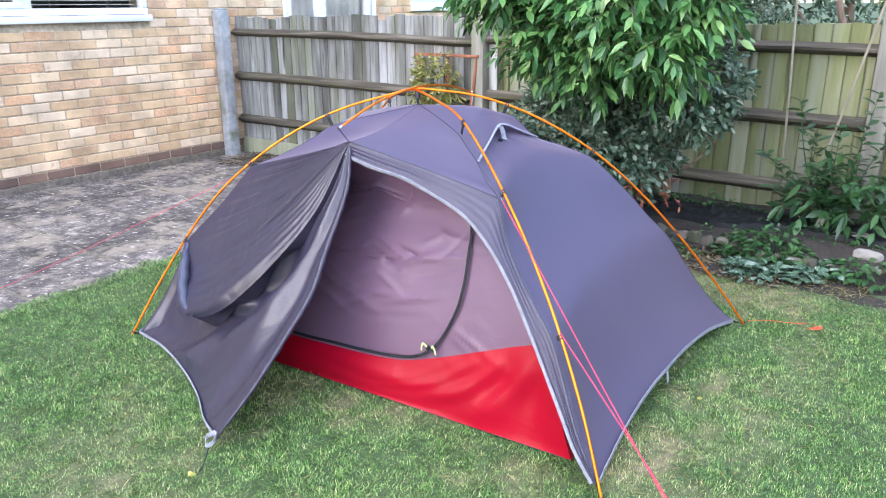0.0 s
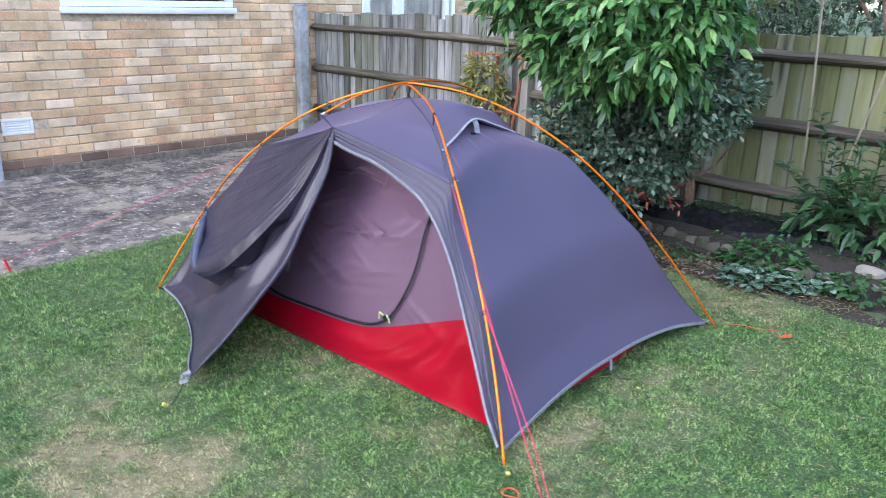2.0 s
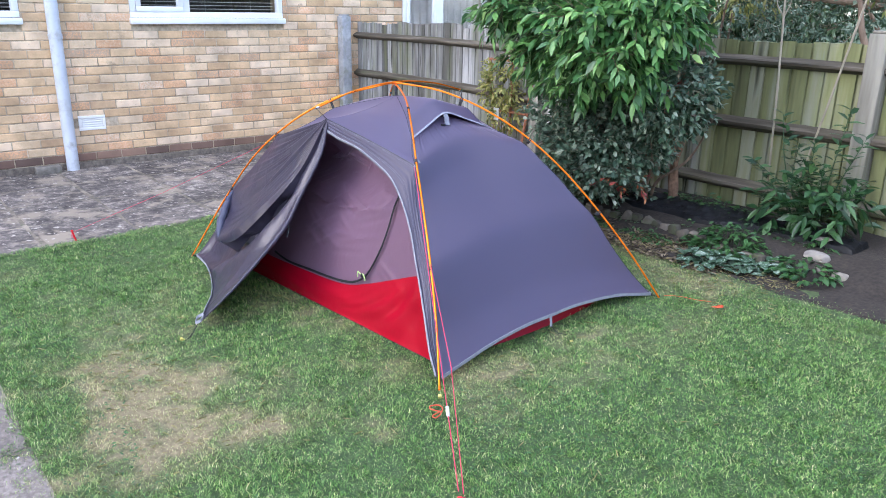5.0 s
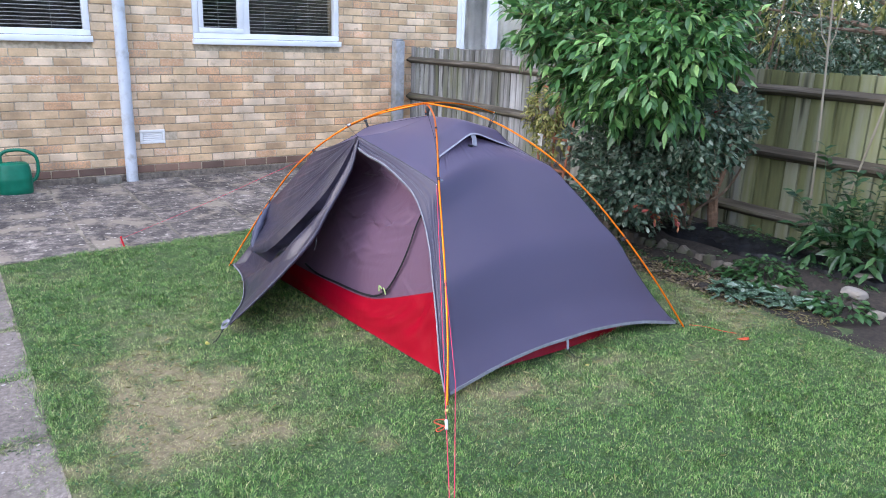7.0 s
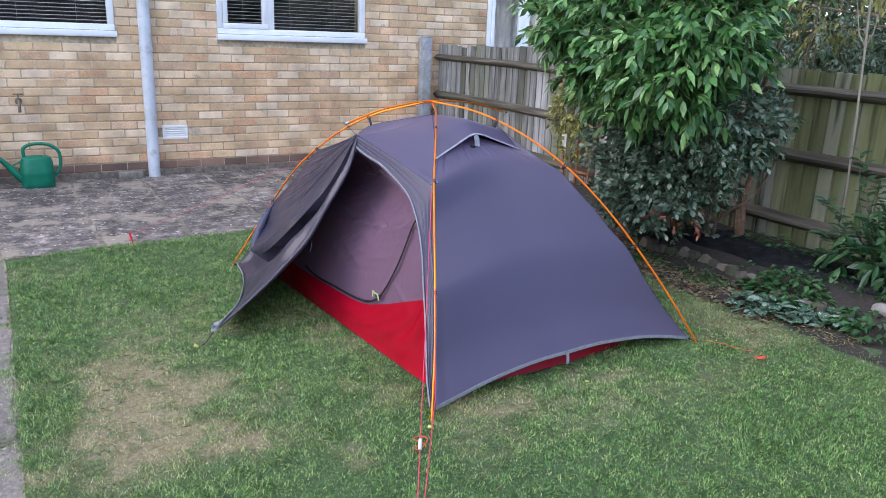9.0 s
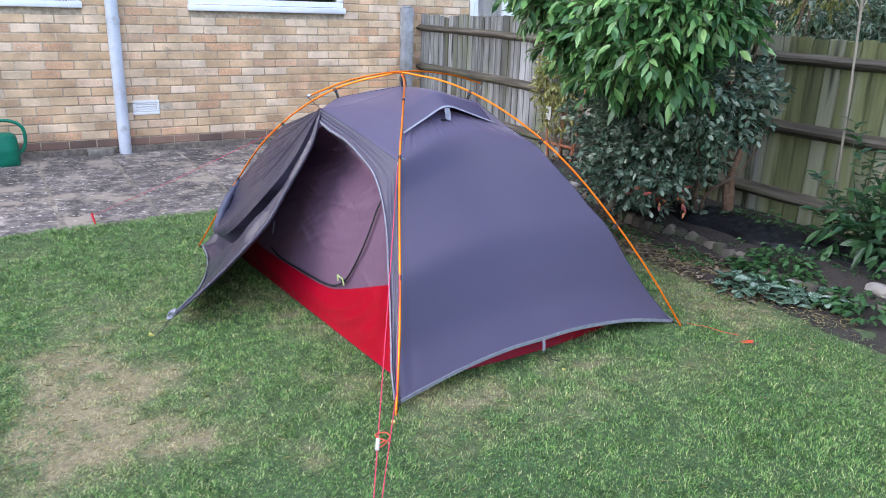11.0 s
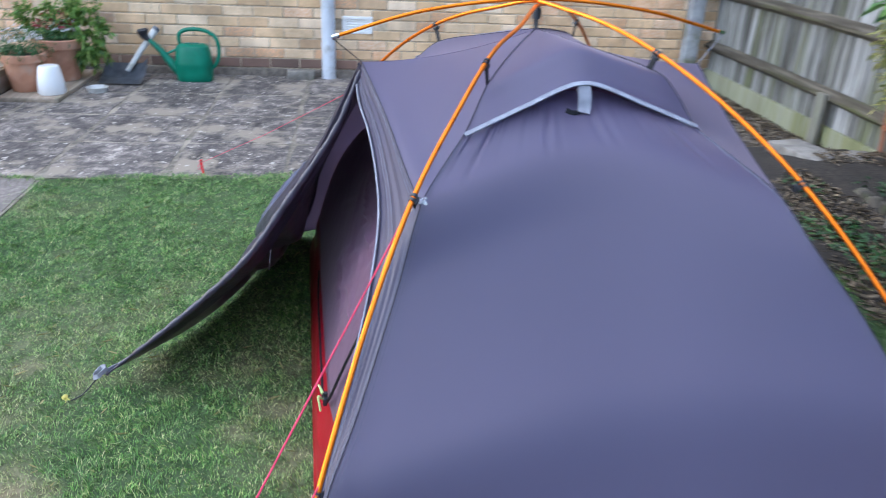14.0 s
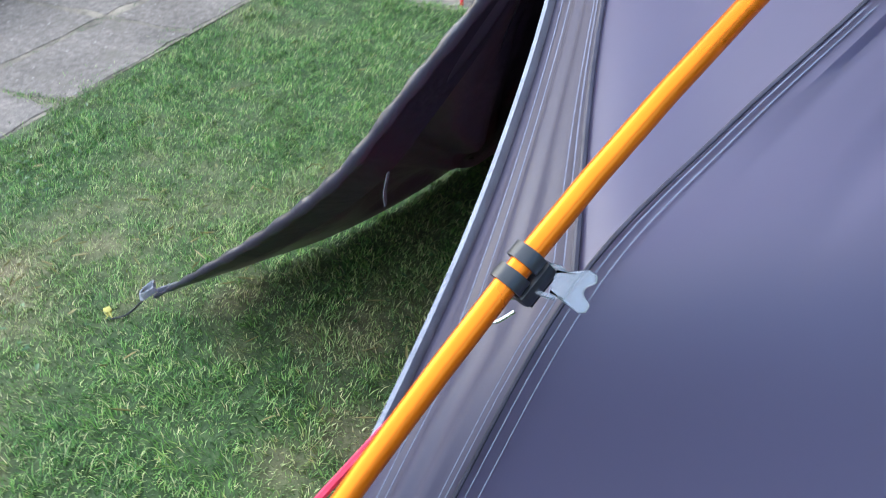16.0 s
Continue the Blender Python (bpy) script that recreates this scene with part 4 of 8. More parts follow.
# end walls, each between two poles, with a hooded vent at the top
HEM = {"east": spline([CORNER["F"], (-0.668, 2.30, 0.108), (-0.684, 2.53, 0.134), (-0.690, 2.708, 0.140), (-0.690, 2.90, 0.148), (-0.682, 3.18, 0.132), CORNER["R"]]),
       "west": spline([CORNER["L"], (-2.80, 2.15, 0.11), (-2.82, 2.53, 0.14), (-2.85, 2.95, 0.12), CORNER["B"]])}
for side, ka, kb, sgn in (("east", "F", "R", 1), ("west", "L", "B", -1)):
    mid = (EDGE[ka](E_H[ka]) + EDGE[kb](E_H[kb])) / 2
    peak = Vector((-1.405, 2.632, 1.016)) if sgn > 0 else Vector((mid.x - 0.02, mid.y, 0.94))
    eave_a, eave_b, inset = EDGE[ka](E_H[ka]), EDGE[kb](E_H[kb]), Vector((-0.045 * sgn, 0, -0.014))
    top = spline([eave_a, eave_a.lerp(peak, 0.35) + inset * 0.4, eave_a.lerp(peak, 0.8) + inset, eave_b.lerp(peak, 0.8) + inset, eave_b.lerp(peak, 0.35) + inset * 0.4, eave_b])

    def pucker(u, v, sgn=sgn):
        fan = math.sin(u * 150 + 4 * math.sin(u * 37)) * (0.0008 + 0.0030 * abs(noise.noise((u * 9, 1.0, 0.0)))) * max(0, 1 - abs(v - 0.97) / 0.12) * (1 if abs(u - 0.5) > 0.12 else 0.3)
        pull = 0.006 * math.exp(-((u - 0.5) / 0.05) ** 2) * math.exp(-((v - 0.93) / 0.05) ** 2)
        for cu, lean, deep in ((0.40, -0.10, 0.0014), (0.44, -0.05, 0.0010), (0.55, 0.06, 0.0013), (0.59, 0.12, 0.0010), (0.86, 0.05, 0.0014), (0.13, -0.05, 0.0014)):
            fan -= 3.2 * deep * math.exp(-((u - cu - lean * (0.95 - v)) / 0.008) ** 2) * float(smooth(0.80, 0.93, v)) * (1 - float(smooth(0.95, 1.0, v)))
        low = 0.0025 * math.sin(u * 95) * math.exp(-(u / 0.06) ** 2) * (1 - v) ** 2
        return (fan + low - pull - 0.008 * math.sin(math.pi * u) * math.sin(math.pi * v)) * sgn
    put = coons(HEM[side], top, along(ka, 1.0, E_H[ka]), along(kb, 1.0, E_H[kb]), 90, 90, pucker)
    if side == "east":
        END_WALL = put
    part("end_wall", sheet(put, 90, 80), M_FLY, tent)
    part("hem_tape", ribbon([put(i / 60, 0.0) + Vector((0.003 * sgn, 0, 0.006)) for i in range(61)], 0.015, (0, 0, 1), 0.003), M_TAPE, tent, "pale grey webbing hem")
    # the roof over the vent and its hood
    ha, hb = EDGE[ka](E_H[ka]) + Vector((0.006 * sgn, 0, 0.004)), EDGE[kb](E_H[kb]) + Vector((0.006 * sgn, 0, 0.004))
    hood = spline([ha, ha.lerp(peak, 0.5) + Vector((0, 0, 0.004)), ha.lerp(peak, 0.90) + Vector((0, 0, 0.005)), peak.lerp(hb, 0.10) + Vector((0, 0, 0.005)), peak.lerp(hb, 0.5) + Vector((0, 0, 0.004)), hb])

    def crown(s):
        return CROWN
    rput = coons(hood, crown, along(ka, E_H[ka], 0.0), along(kb, E_H[kb], 0.0), 40, 40)
    part("roof_panel", sheet(rput, 48, 40), M_FLY, tent)
    part("hood_tape", ribbon([hood(i / 60) + Vector((0.004 * sgn, 0, -0.002)) for i in range(61)], 0.009, lambda s, g=sgn: Vector((0.75 * g, 0, -0.66)), 0.003), M_TAPE, tent, "pale grey binding of the vent hood")
    if sgn > 0:
        strut = [peak + Vector((0.004, 0.002, -0.008)), peak + Vector((0.016, 0.003, -0.030)), peak + Vector((0.020, 0.003, -0.052)), END_WALL(0.525, 0.94) + Vector((0.008, 0, 0.002))]
        part("vent_strut", ribbon(curve_pts(spline(strut), 12), 0.026, (0, 1, 0), 0.004), M_TAPE, tent, "grey strap that props the vent open")
        # flat black ribbon drawn for the shade in the recess at the strap's foot
        slot = [END_WALL(0.465, 0.948), END_WALL(0.495, 0.940), END_WALL(0.53, 0.945)]
        part("vent_pocket", ribbon([p + Vector((0.004, 0, 0.0)) for p in curve_pts(spline(slot), 10)], 0.016, (0.2, 0, 1), 0.003), M_ZIP, tent)

def crease_of(key, k):
    """The seam from the ridge's end to the side clip; the one beside the open door is drawn inwards."""
    a = EDGE[k](E_A[k])
    if (key, k) == ("front", "F"):
        return spline([DT[key], (-1.604, 2.212, 0.931), (-1.453, 2.238, 0.895), (-1.302, 2.261, 0.857), a])
    return lambda s: DT[key].lerp(a, s) - Vector((0, 0, 0.012)) * (4 * s * (1 - s))


# roof panels beside the ridge, front and back
for key, ends in (("front", ("F", "L")), ("back", ("R", "B"))):
    for k in ends:
        a = EDGE[k](E_A[k])
        crease = crease_of(key, k)
        rim = lambda s: CROWN
        put = coons(crease, rim, lambda s, d=DT[key]: d.lerp(CROWN, s) - Vector((0, 0, 0.02 * 4 * s * (1 - s))), along(k, E_A[k], 0.0), 40, 40)
        part("roof_panel", sheet(put, 40, 40), M_FLY, tent)
        part("seam", tubed([p + Vector((0, -0.001 if key == "front" else 0.001, 0.002)) for p in curve_pts(crease, 20)], 0.0016, 6), M_SEAM, tent)

# the front strip beside the open door, edged with pale tape
TRIM = spline([(-1.781, 2.168, 0.924), (-1.665, 2.176, 0.893), (-1.524, 2.196, 0.864), (-1.393, 2.210, 0.815), (-1.270, 2.213, 0.761), (-1.155, 2.195, 0.676), (-1.044, 2.161, 0.567), (-0.954, 2.122, 0.462),
               (-0.869, 2.088, 0.347), (-0.787, 2.051, 0.241), (-0.716, 2.019, 0.147), (-0.638, 1.991, 0.075)])
crease_f = crease_of("front", "F")


def outer(s):
    n = 0.42
    return crease_f(s / n) if s < n else EDGE["F"](E_A["F"] + (1 - E_A["F"]) * (s - n) / (1 - n))


strip = coons(TRIM, outer, straight(TRIM(0), DT["front"]), straight(TRIM(1), CORNER["F"]), 60, 8,
              lambda u, v: 0.0022 * math.sin(v * 26 + u * 4) * math.sin(math.pi * v) * (0.4 + 0.6 * abs(math.cos(u * 3))))
part("door_side_panel", sheet(strip, 80, 24), M_STRIP_SHADED, tent)
part("door_tape", ribbon([p + Vector((-0.002, -0.003, 0)) for p in curve_pts(TRIM, 80)], 0.014, lambda s: Vector((0.75 - 0.1 * s, -0.2, 0.6 * (1 - s))), 0.003), M_TAPE, tent, "pale grey zip flap along the doorway")
for v in (0.30, 0.38, 0.90, 0.96):
    part("stitching", tubed([strip(0.02 + 0.96 * i / 60, v) + Vector((0.002, -0.002, 0.001)) for i in range(61)], 0.0004, 4), M_THREAD, tent)

# the left half of the porch: a slack door sheet from the ridge to the pole and out to a peg
TIP = Vector((-1.755, 1.462, 0.086))
FREE = spline([(-1.768, 2.176, 0.952), (-1.735, 2.115, 0.812), (-1.722, 1.974, 0.601), (-1.712, 1.888, 0.478), (-1.724, 1.755, 0.340), (-1.730, 1.603, 0.208), TIP])
e_l = EDGE["L"]
hem_l = spline([CORNER["L"], (-2.58, 1.810, 0.046), (-2.331, 1.738, 0.040), (-2.104, 1.642, 0.042), (-1.922, 1.538, 0.056), TIP])
RIM_N = 0.50


def rim_l(u):
    return e_l(E_A["L"] + (1 - E_A["L"]) * u / RIM_N) if u < RIM_N else hem_l((u - RIM_N) / (1 - RIM_N))


def drape(u, v):
    """Creases of the slack sheet, fanning out from the ridge."""
    fan = 0.005 * math.sin(u * 85 + 6 * v) * math.exp(-(u / 0.16) ** 2) * math.sin(math.pi * min(v * 1.1, 1))
    crease = (0.012 * math.sin(u * 38 + 1.2 * v) + 0.006 * math.sin(u * 71 + 2)) * smooth(0.45, 0.62, u) * math.sin(math.pi * v) ** 0.6
    uf = min(max(0.66 + 0.364 * (0.8 - v), 0.59), 0.88)
    hold = float(smooth(0.22, 0.60, v)) * (1 - float(smooth(0.93, 1.0, v)))
    ridge_a = 0.030 * math.exp(-((u - uf - 0.12) / 0.055) ** 2) * hold
    dip = -(0.014 * smooth(0.05, 0.3, u) + 0.030 * smooth(uf - 0.26, uf - 0.08, u)) * (1 - smooth(uf + 0.015, uf + 0.085, u)) * hold
    return fan + crease + ridge_a + dip


top_l = DT["front"] + Vector((0, -0.004, -0.004))


def flap(u, v):
    """Rays from the ridge to the rim, bent by folds; the last ray follows the free edge."""
    a = top_l
    rim = rim_l(u)
    q = a.lerp(rim, v)
    inner = crease_l(v) if u < 0.001 else q
    w = smooth(0.55, 1.0, u)
    free = FREE(v)
    q = inner.lerp(free + (rim - TIP) * v, float(w)) if u > 0.55 else inner
    du, dv = rim_l(min(u + 0.02, 1)) - rim_l(max(u - 0.02, 0)), rim - a
    n = dv.cross(du)
    n = n.normalized() if n.length > 1e-9 else Vector((0, -1, 0))
    if n.y > 0:
        n = -n
    fade = 1 - float(smooth(0.93, 1.0, u))
    # gathers that fan out from the slack belly towards the free edge
    gx_, gz_ = q.x + 2.36, q.z - 0.235
    turn, reach = math.atan2(gz_, gx_), math.hypot(gx_, gz_)
    spread = float(smooth(0.05, 0.25, turn)) * (1 - float(smooth(0.95, 1.25, turn))) * float(smooth(0.06, 0.16, reach)) * (1 - float(smooth(0.30, 0.58, reach)))
    q = q + n * (spread * (0.013 * math.sin(turn * 17 + 3 * reach) + 0.006 * math.sin(turn * 31 + 1.0)) * fade)
    return q + n * (float(drape(u, v)) * fade * (0.0 if v < 0.01 else 1.0)) * (1 - float(smooth(0.06, 0.0, u)))


crease_l = straight(top_l, e_l(E_A["L"]), 0.012)
# the sheet wears the darkened copy of the flysheet cloth
part("door_sheet", sheet(flap, 150, 90), M_FLY_SHADED, tent, "slack dark door sheet pegged out in front")
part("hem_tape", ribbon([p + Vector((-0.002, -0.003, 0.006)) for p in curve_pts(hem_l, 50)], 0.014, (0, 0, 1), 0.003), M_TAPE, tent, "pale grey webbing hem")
part("rolled_edge", tubed([p + Vector((0.004, -0.002, 0)) for p in curve_pts(FREE, 60)], [0.004 + 0.006 * math.sin(math.pi * min(1, i / 60 * 1.05)) ** 0.6 + 0.0015 * math.sin(i * 1.7) for i in range(61)], 10), M_FLY_SHADED, tent)
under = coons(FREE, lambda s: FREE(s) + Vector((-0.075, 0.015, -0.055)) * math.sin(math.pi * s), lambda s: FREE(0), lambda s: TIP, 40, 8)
part("door_lining", sheet(under, 60, 10), M_FLY_SHADED, tent)
tab = Vector((-1.772, 1.925, 0.405))
part("tie_loop", ribbon(curve_pts(spline([tab, tab + Vector((0.012, 0.004, 0.03)), tab + Vector((0.008, 0.008, 0.06))]), 8), 0.008, (1, 0, 0), 0.002), M_TAPE, tent)
pull = [TIP + Vector((0.006, -0.002, 0.026)), TIP + Vector((-0.016, -0.022, 0.008)), TIP + Vector((0.0, -0.042, -0.010)), TIP + Vector((0.018, -0.022, 0.002)), TIP + Vector((0.004, 0.002, 0.020))]
part("corner_loop", ribbon(curve_pts(spline(pull), 12), 0.014, (0, 0.2, 1), 0.002), M_TAPE, tent)
part("corner_cord", tubed(curve_pts(spline([TIP + Vector((0, -0.025, -0.008)), (-1.735, 1.39, 0.028), (-1.72, 1.352, 0.014)]), 8), 0.0022, 6), M_ZIP, tent)
# the upper layer of the door: taut from the pole to the ridge, its slack edge hanging in a dark pocket with a turned-out lip
L1, L2 = e_l(E_A["L"]) + Vector((0, -0.006, 0.004)), e_l(E_B["L"]) + Vector((0.0, -0.008, 0.002))
TAUT = (L2 - top_l).cross(L1 - top_l).normalized()
TAUT = TAUT if TAUT.y < 0 else -TAUT
BELLY = Vector((-2.332, 1.822, 0.246))
outer_rim = spline([L1, e_l(E_A["L"] + (E_B["L"] - E_A["L"]) * 0.5) + Vector((0, -0.006, 0.004)), L2, (-2.575, 1.950, 0.390), (-2.510, 1.890, 0.322), (-2.445, 1.840, 0.268), (-2.390, 1.815, 0.248), BELLY])
fold_line = spline([top_l, (-1.842, 2.070, 0.729), (-1.952, 1.966, 0.546), (-2.121, 1.867, 0.357), (-2.235, 1.836, 0.279), BELLY])


def wrinkle(u, v):
    """Folds of the upper layer, outwards: fine pleats near the pole, a valley and a roll along the slack edge."""
    fan = 0.0040 * math.sin(u * 46 + 2 * v) * (1 - 0.8 * float(smooth(0.45, 0.75, u))) + 0.0022 * math.sin(u * 97 + v)
    roll = 0.012 * math.exp(-((u - 0.90) / 0.07) ** 2) * float(smooth(0.3, 0.75, v)) - 0.022 * math.exp(-((u - 0.66) / 0.10) ** 2) * float(smooth(0.2, 0.7, v))
    hold = min(1.0, v * 5) * (1 - float(smooth(0.94, 1.0, u))) * (1 - 0.8 * float(smooth(0.85, 1.0, v)) * (1 - float(smooth(0.55, 0.7, u))))
    return (fan * math.sin(math.pi * min(1, v * 0.9 + 0.08)) + roll) * hold


flat_upper = coons(lambda s: top_l, outer_rim, straight(top_l, L1, 0.006), fold_line, 120, 60)
upper = lambda u, v: flat_upper(u, v) + TAUT * (wrinkle(u, v) + 0.004 * min(1.0, v * 5))
part("drawn_layer", sheet(lambda u, v: upper(u, 0.012 + 0.988 * v), 130, 60, 0.0008), M_FLY_SHADED, tent, "upper door layer hanging slack in a dark pocket fold")
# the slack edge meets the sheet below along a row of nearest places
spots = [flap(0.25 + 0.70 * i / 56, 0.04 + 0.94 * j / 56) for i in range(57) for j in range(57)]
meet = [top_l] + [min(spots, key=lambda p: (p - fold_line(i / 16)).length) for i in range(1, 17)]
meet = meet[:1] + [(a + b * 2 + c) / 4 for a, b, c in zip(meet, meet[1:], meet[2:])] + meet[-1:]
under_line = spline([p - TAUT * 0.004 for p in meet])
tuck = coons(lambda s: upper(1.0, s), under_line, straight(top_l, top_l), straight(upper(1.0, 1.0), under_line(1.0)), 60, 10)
part("tucked_edge", sheet(lambda u, v: tuck(0.04 + 0.96 * u, v), 60, 10, 0.0008), M_FLY_SHADED, tent)
lip_out = spline([L2, (-2.578, 1.948, 0.390), (-2.513, 1.886, 0.322), (-2.452, 1.834, 0.262)])
lip_in = spline([L2 + Vector((0.012, 0, -0.004)), (-2.510, 1.922, 0.388), (-2.415, 1.868, 0.345), (-2.345, 1.834, 0.302)])
cuff = spline([L2 + Vector((0.008, -0.004, 0.004)), (-2.552, 1.940, 0.392), (-2.490, 1.880, 0.328), (-2.425, 1.838, 0.280), (-2.372, 1.822, 0.262), (-2.335, 1.820, 0.258)])
part("door_fold", tubed([cuff(i / 24) + Vector((0.004 * math.sin(i * 1.3), 0.0, 0.003 * math.sin(i * 2.1))) for i in range(25)], [0.006 + 0.017 * math.sin(math.pi * min(1.0, i / 24 * 0.95 + 0.02)) ** 0.8 + 0.002 * math.sin(i * 1.9) for i in range(25)], 12), M_LIP, tent, "rolled-over lip of the door, shiny blue-grey")
part("lip_strap", ribbon([L2 + Vector((0.0, 0, 0.03)), L2 + TAUT * 0.006, lip_out(0.25).lerp(lip_in(0.25), 0.5) + TAUT * 0.016], 0.012, (1, 0, 0), 0.002), M_ZIP, tent)

# the closed porch at the back
TIPB = Vector((-1.80, 3.78, 0.10))
for k in ("R", "B"):
    hem_b = spline([CORNER[k], CORNER[k].lerp(TIPB, 0.5) + Vector((0, -0.05, 0.06)), TIPB])
    put = coons(straight(DT["back"], EDGE[k](E_A[k]), 0.012), lambda s, h=hem_b: h(1 - s), lambda s: DT["back"].lerp(TIPB, s) - Vector((0, 0, 0.05 * 4 * s * (1 - s))), along(k, E_A[k], 1.0), 40, 40,
                lambda u, v: 0.004 * math.sin(u * 60) * math.sin(math.pi * v))
    part("porch_panel", sheet(put, 50, 40), M_FLY_SHADED, tent)
    part("hem_tape", ribbon([hem_b(i / 30) + Vector((0, 0.002, 0.006)) for i in range(31)], 0.014, (0, 0, 1), 0.003), M_TAPE, tent)

# the inner tent: red tub floor, mauve mesh walls
IN = {"F": Vector((-0.765, 2.096, 0.050)), "R": Vector((-0.80, 3.29, 0.075)), "L": Vector((-2.66, 1.972, 0.045)), "B": Vector((-2.72, 3.12, 0.06))}
ITOP = Vector((-1.80, 2.60, 1.00))


def inner_edge(k):
    return spline([IN[k], pole_point(k, 0.80, 0.125), pole_point(k, 0.60, 0.14), pole_point(k, 0.40, 0.14), pole_point(k, 0.20, 0.13), ITOP])


IE = {k: inner_edge(k) for k in IN}
TUB = {"F": 0.305, "R": 0.34, "L": 0.30, "B": 0.36}
part("tent_floor", sheet(coons(straight(IN["L"], IN["F"]), straight(IN["B"], IN["R"]), straight(IN["L"], IN["B"]), straight(IN["F"], IN["R"]), 8, 8), 12, 8), M_FLOOR, tent)


def inner_wall(ka, kb, peak):
    """A wall of the inner tent from corner ka to kb: red below, mesh above."""
    out = Vector((0.060, 0, 0.01)) if (ka, kb) == ("F", "R") else Vector((0, 0, 0))
    base = spline([IN[ka], IN[ka].lerp(IN[kb], 0.3) + out * 0.8, IN[ka].lerp(IN[kb], 0.5) + out, IN[ka].lerp(IN[kb], 0.7) + out * 0.8, IN[kb]])
    topc = lambda s: peak
    put = coons(base, topc, lambda s: IE[ka](s), lambda s: IE[kb](s), 60, 60, lambda u, v: -0.05 * math.sin(math.pi * u) * math.sin(math.pi * min(1, v * 1.2 + 0.05)))
    return put


FPEAK = Vector((-1.778, 2.232, 0.925))
FEDGE = {k: spline([IN[k], pole_point(k, 0.80, 0.105), pole_point(k, 0.66, 0.12), pole_point(k, 0.52, 0.15), FPEAK]) for k in ("F", "L")}
TUB_LINE = spline([(-2.7, 0, 0.20), (-2.3, 0, 0.168), (-1.78, 0, 0.178), (-1.495, 0, 0.198), (-1.33, 0, 0.245), (-1.12, 0, 0.325), (-0.935, 0, 0.395), (-0.7, 0, 0.46)])
TUB_PTS = curve_pts(TUB_LINE, 900)


def tub_share(u):
    """How far up the front wall the red cloth reaches at u."""
    def over(v):
        q = FRONT(u, v)
        return q.z - min(TUB_PTS, key=lambda p: abs(p.x - q.x)).z
    lo, hi = 0.0, 0.9
    for _ in range(14):
        mid = (lo + hi) / 2
        lo, hi = (mid, hi) if over(mid) < 0 else (lo, mid)
    return lo


CREASE_RND = random.Random(12)
CREASES = []
for _ in range(64):
    cu, cv = CREASE_RND.uniform(0.25, 0.88), CREASE_RND.uniform(0.18, 0.78)
    turn = CREASE_RND.choice((-0.6, -0.35, 0.3, 0.75)) + CREASE_RND.uniform(-0.2, 0.2)
    CREASES.append((cu, cv, math.cos(turn), math.sin(turn), CREASE_RND.uniform(0.04, 0.15), CREASE_RND.uniform(0.005, 0.014) * CREASE_RND.choice((-1, 1, 1)), CREASE_RND.uniform(0.005, 0.011)))


def crumple(u, v):
    """Slack creases that run slantwise over the mesh, and a slow sag."""
    z = 0.012 * noise.noise((u * 4, v * 5, 2.0))
    for cu, cv, c, s, ln, h, w in CREASES:
        a, b = (u - cu) * c + (v - cv) * s, (v - cv) * c - (u - cu) * s
        if abs(a) < ln and abs(b) < 4 * w:
            z += h * math.exp(-(b / w) ** 2) * math.cos(a / ln * math.pi / 2)
    return z


for ka, kb in (("L", "F"), ("F", "R"), ("R", "B"), ("B", "L")):
    put = inner_wall(ka, kb, ITOP)
    if (ka, kb) == ("L", "F"):
        FRONT = put = coons(spline([IN["L"], IN["L"].lerp(IN["F"], 0.5) + Vector((0, 0.0, 0)), IN["F"]]), lambda s: FPEAK, FEDGE["L"], FEDGE["F"], 60, 60,
                            lambda u, v: (-0.030 + crumple(u, v)) * max(0.0, math.sin(math.pi * v)) ** 0.5 * max(0.0, math.sin(math.pi * u)) ** 0.7)
        shares = [tub_share(i / 60) for i in range(61)]

    def split(u, ka=ka, kb=kb):
        a, b = TUB[ka], TUB[kb]
        if (ka, kb) == ("L", "F"):
            i = min(int(u * 60), 59)
            return shares[i] + (shares[i + 1] - shares[i]) * (u * 60 - i)
        return a + (b - a) * u - 0.04 * math.sin(math.pi * u)
    red = lambda u, v, p=put, s=split: p(u, v * s(u))
    net = lambda u, v, p=put, s=split: p(u, s(u) + (1 - s(u)) * v)
    if (ka, kb) == ("L", "F"):
        FSPLIT = split

        def red_front(u, v):
            q = FRONT(u, v * FSPLIT(u))
            pull = 0.012 * (1 - v ** 3) * math.sin((u - 1) * 75 * (0.3 + v) + 2 * math.sin(v * 4)) * math.exp(-((1 - u) / 0.22) ** 2) + 0.006 * math.sin(v * 9 + u * 14) * v * (1 - v ** 3)
            return q + Vector((0, -1, 0.15)) * (pull * math.sin(math.pi * min(1, v * 0.97 + 0.02)) + 0.014 * math.sin(math.pi * v) * math.sin(math.pi * u))
        part("tub_wall", sheet(red_front, 90, 20), M_RED, tent, "bright red waterproof tub wall, slightly creased")
    else:
        part("tub_wall", sheet(red, 40, 6), M_RED, tent)
    part("mesh_wall", sheet(net, 130, 110, 0.0006), M_MESH, tent, "sheer mauve-grey mesh")


def on_front(x, z):
    """The place on the inner tent's front that has this x and z."""
    best = min(((u / 80, v / 80) for u in range(81) for v in range(60)), key=lambda q: (FRONT(*q).x - x) ** 2 + (FRONT(*q).z - z) ** 2)
    u, v = best
    for step in (0.006, 0.002):
        u, v = min(((u + i * step, v + j * step) for i in range(-2, 3) for j in range(-2, 3)), key=lambda q: (FRONT(*q).x - x) ** 2 + (FRONT(*q).z - z) ** 2)
    return FRONT(u, v)


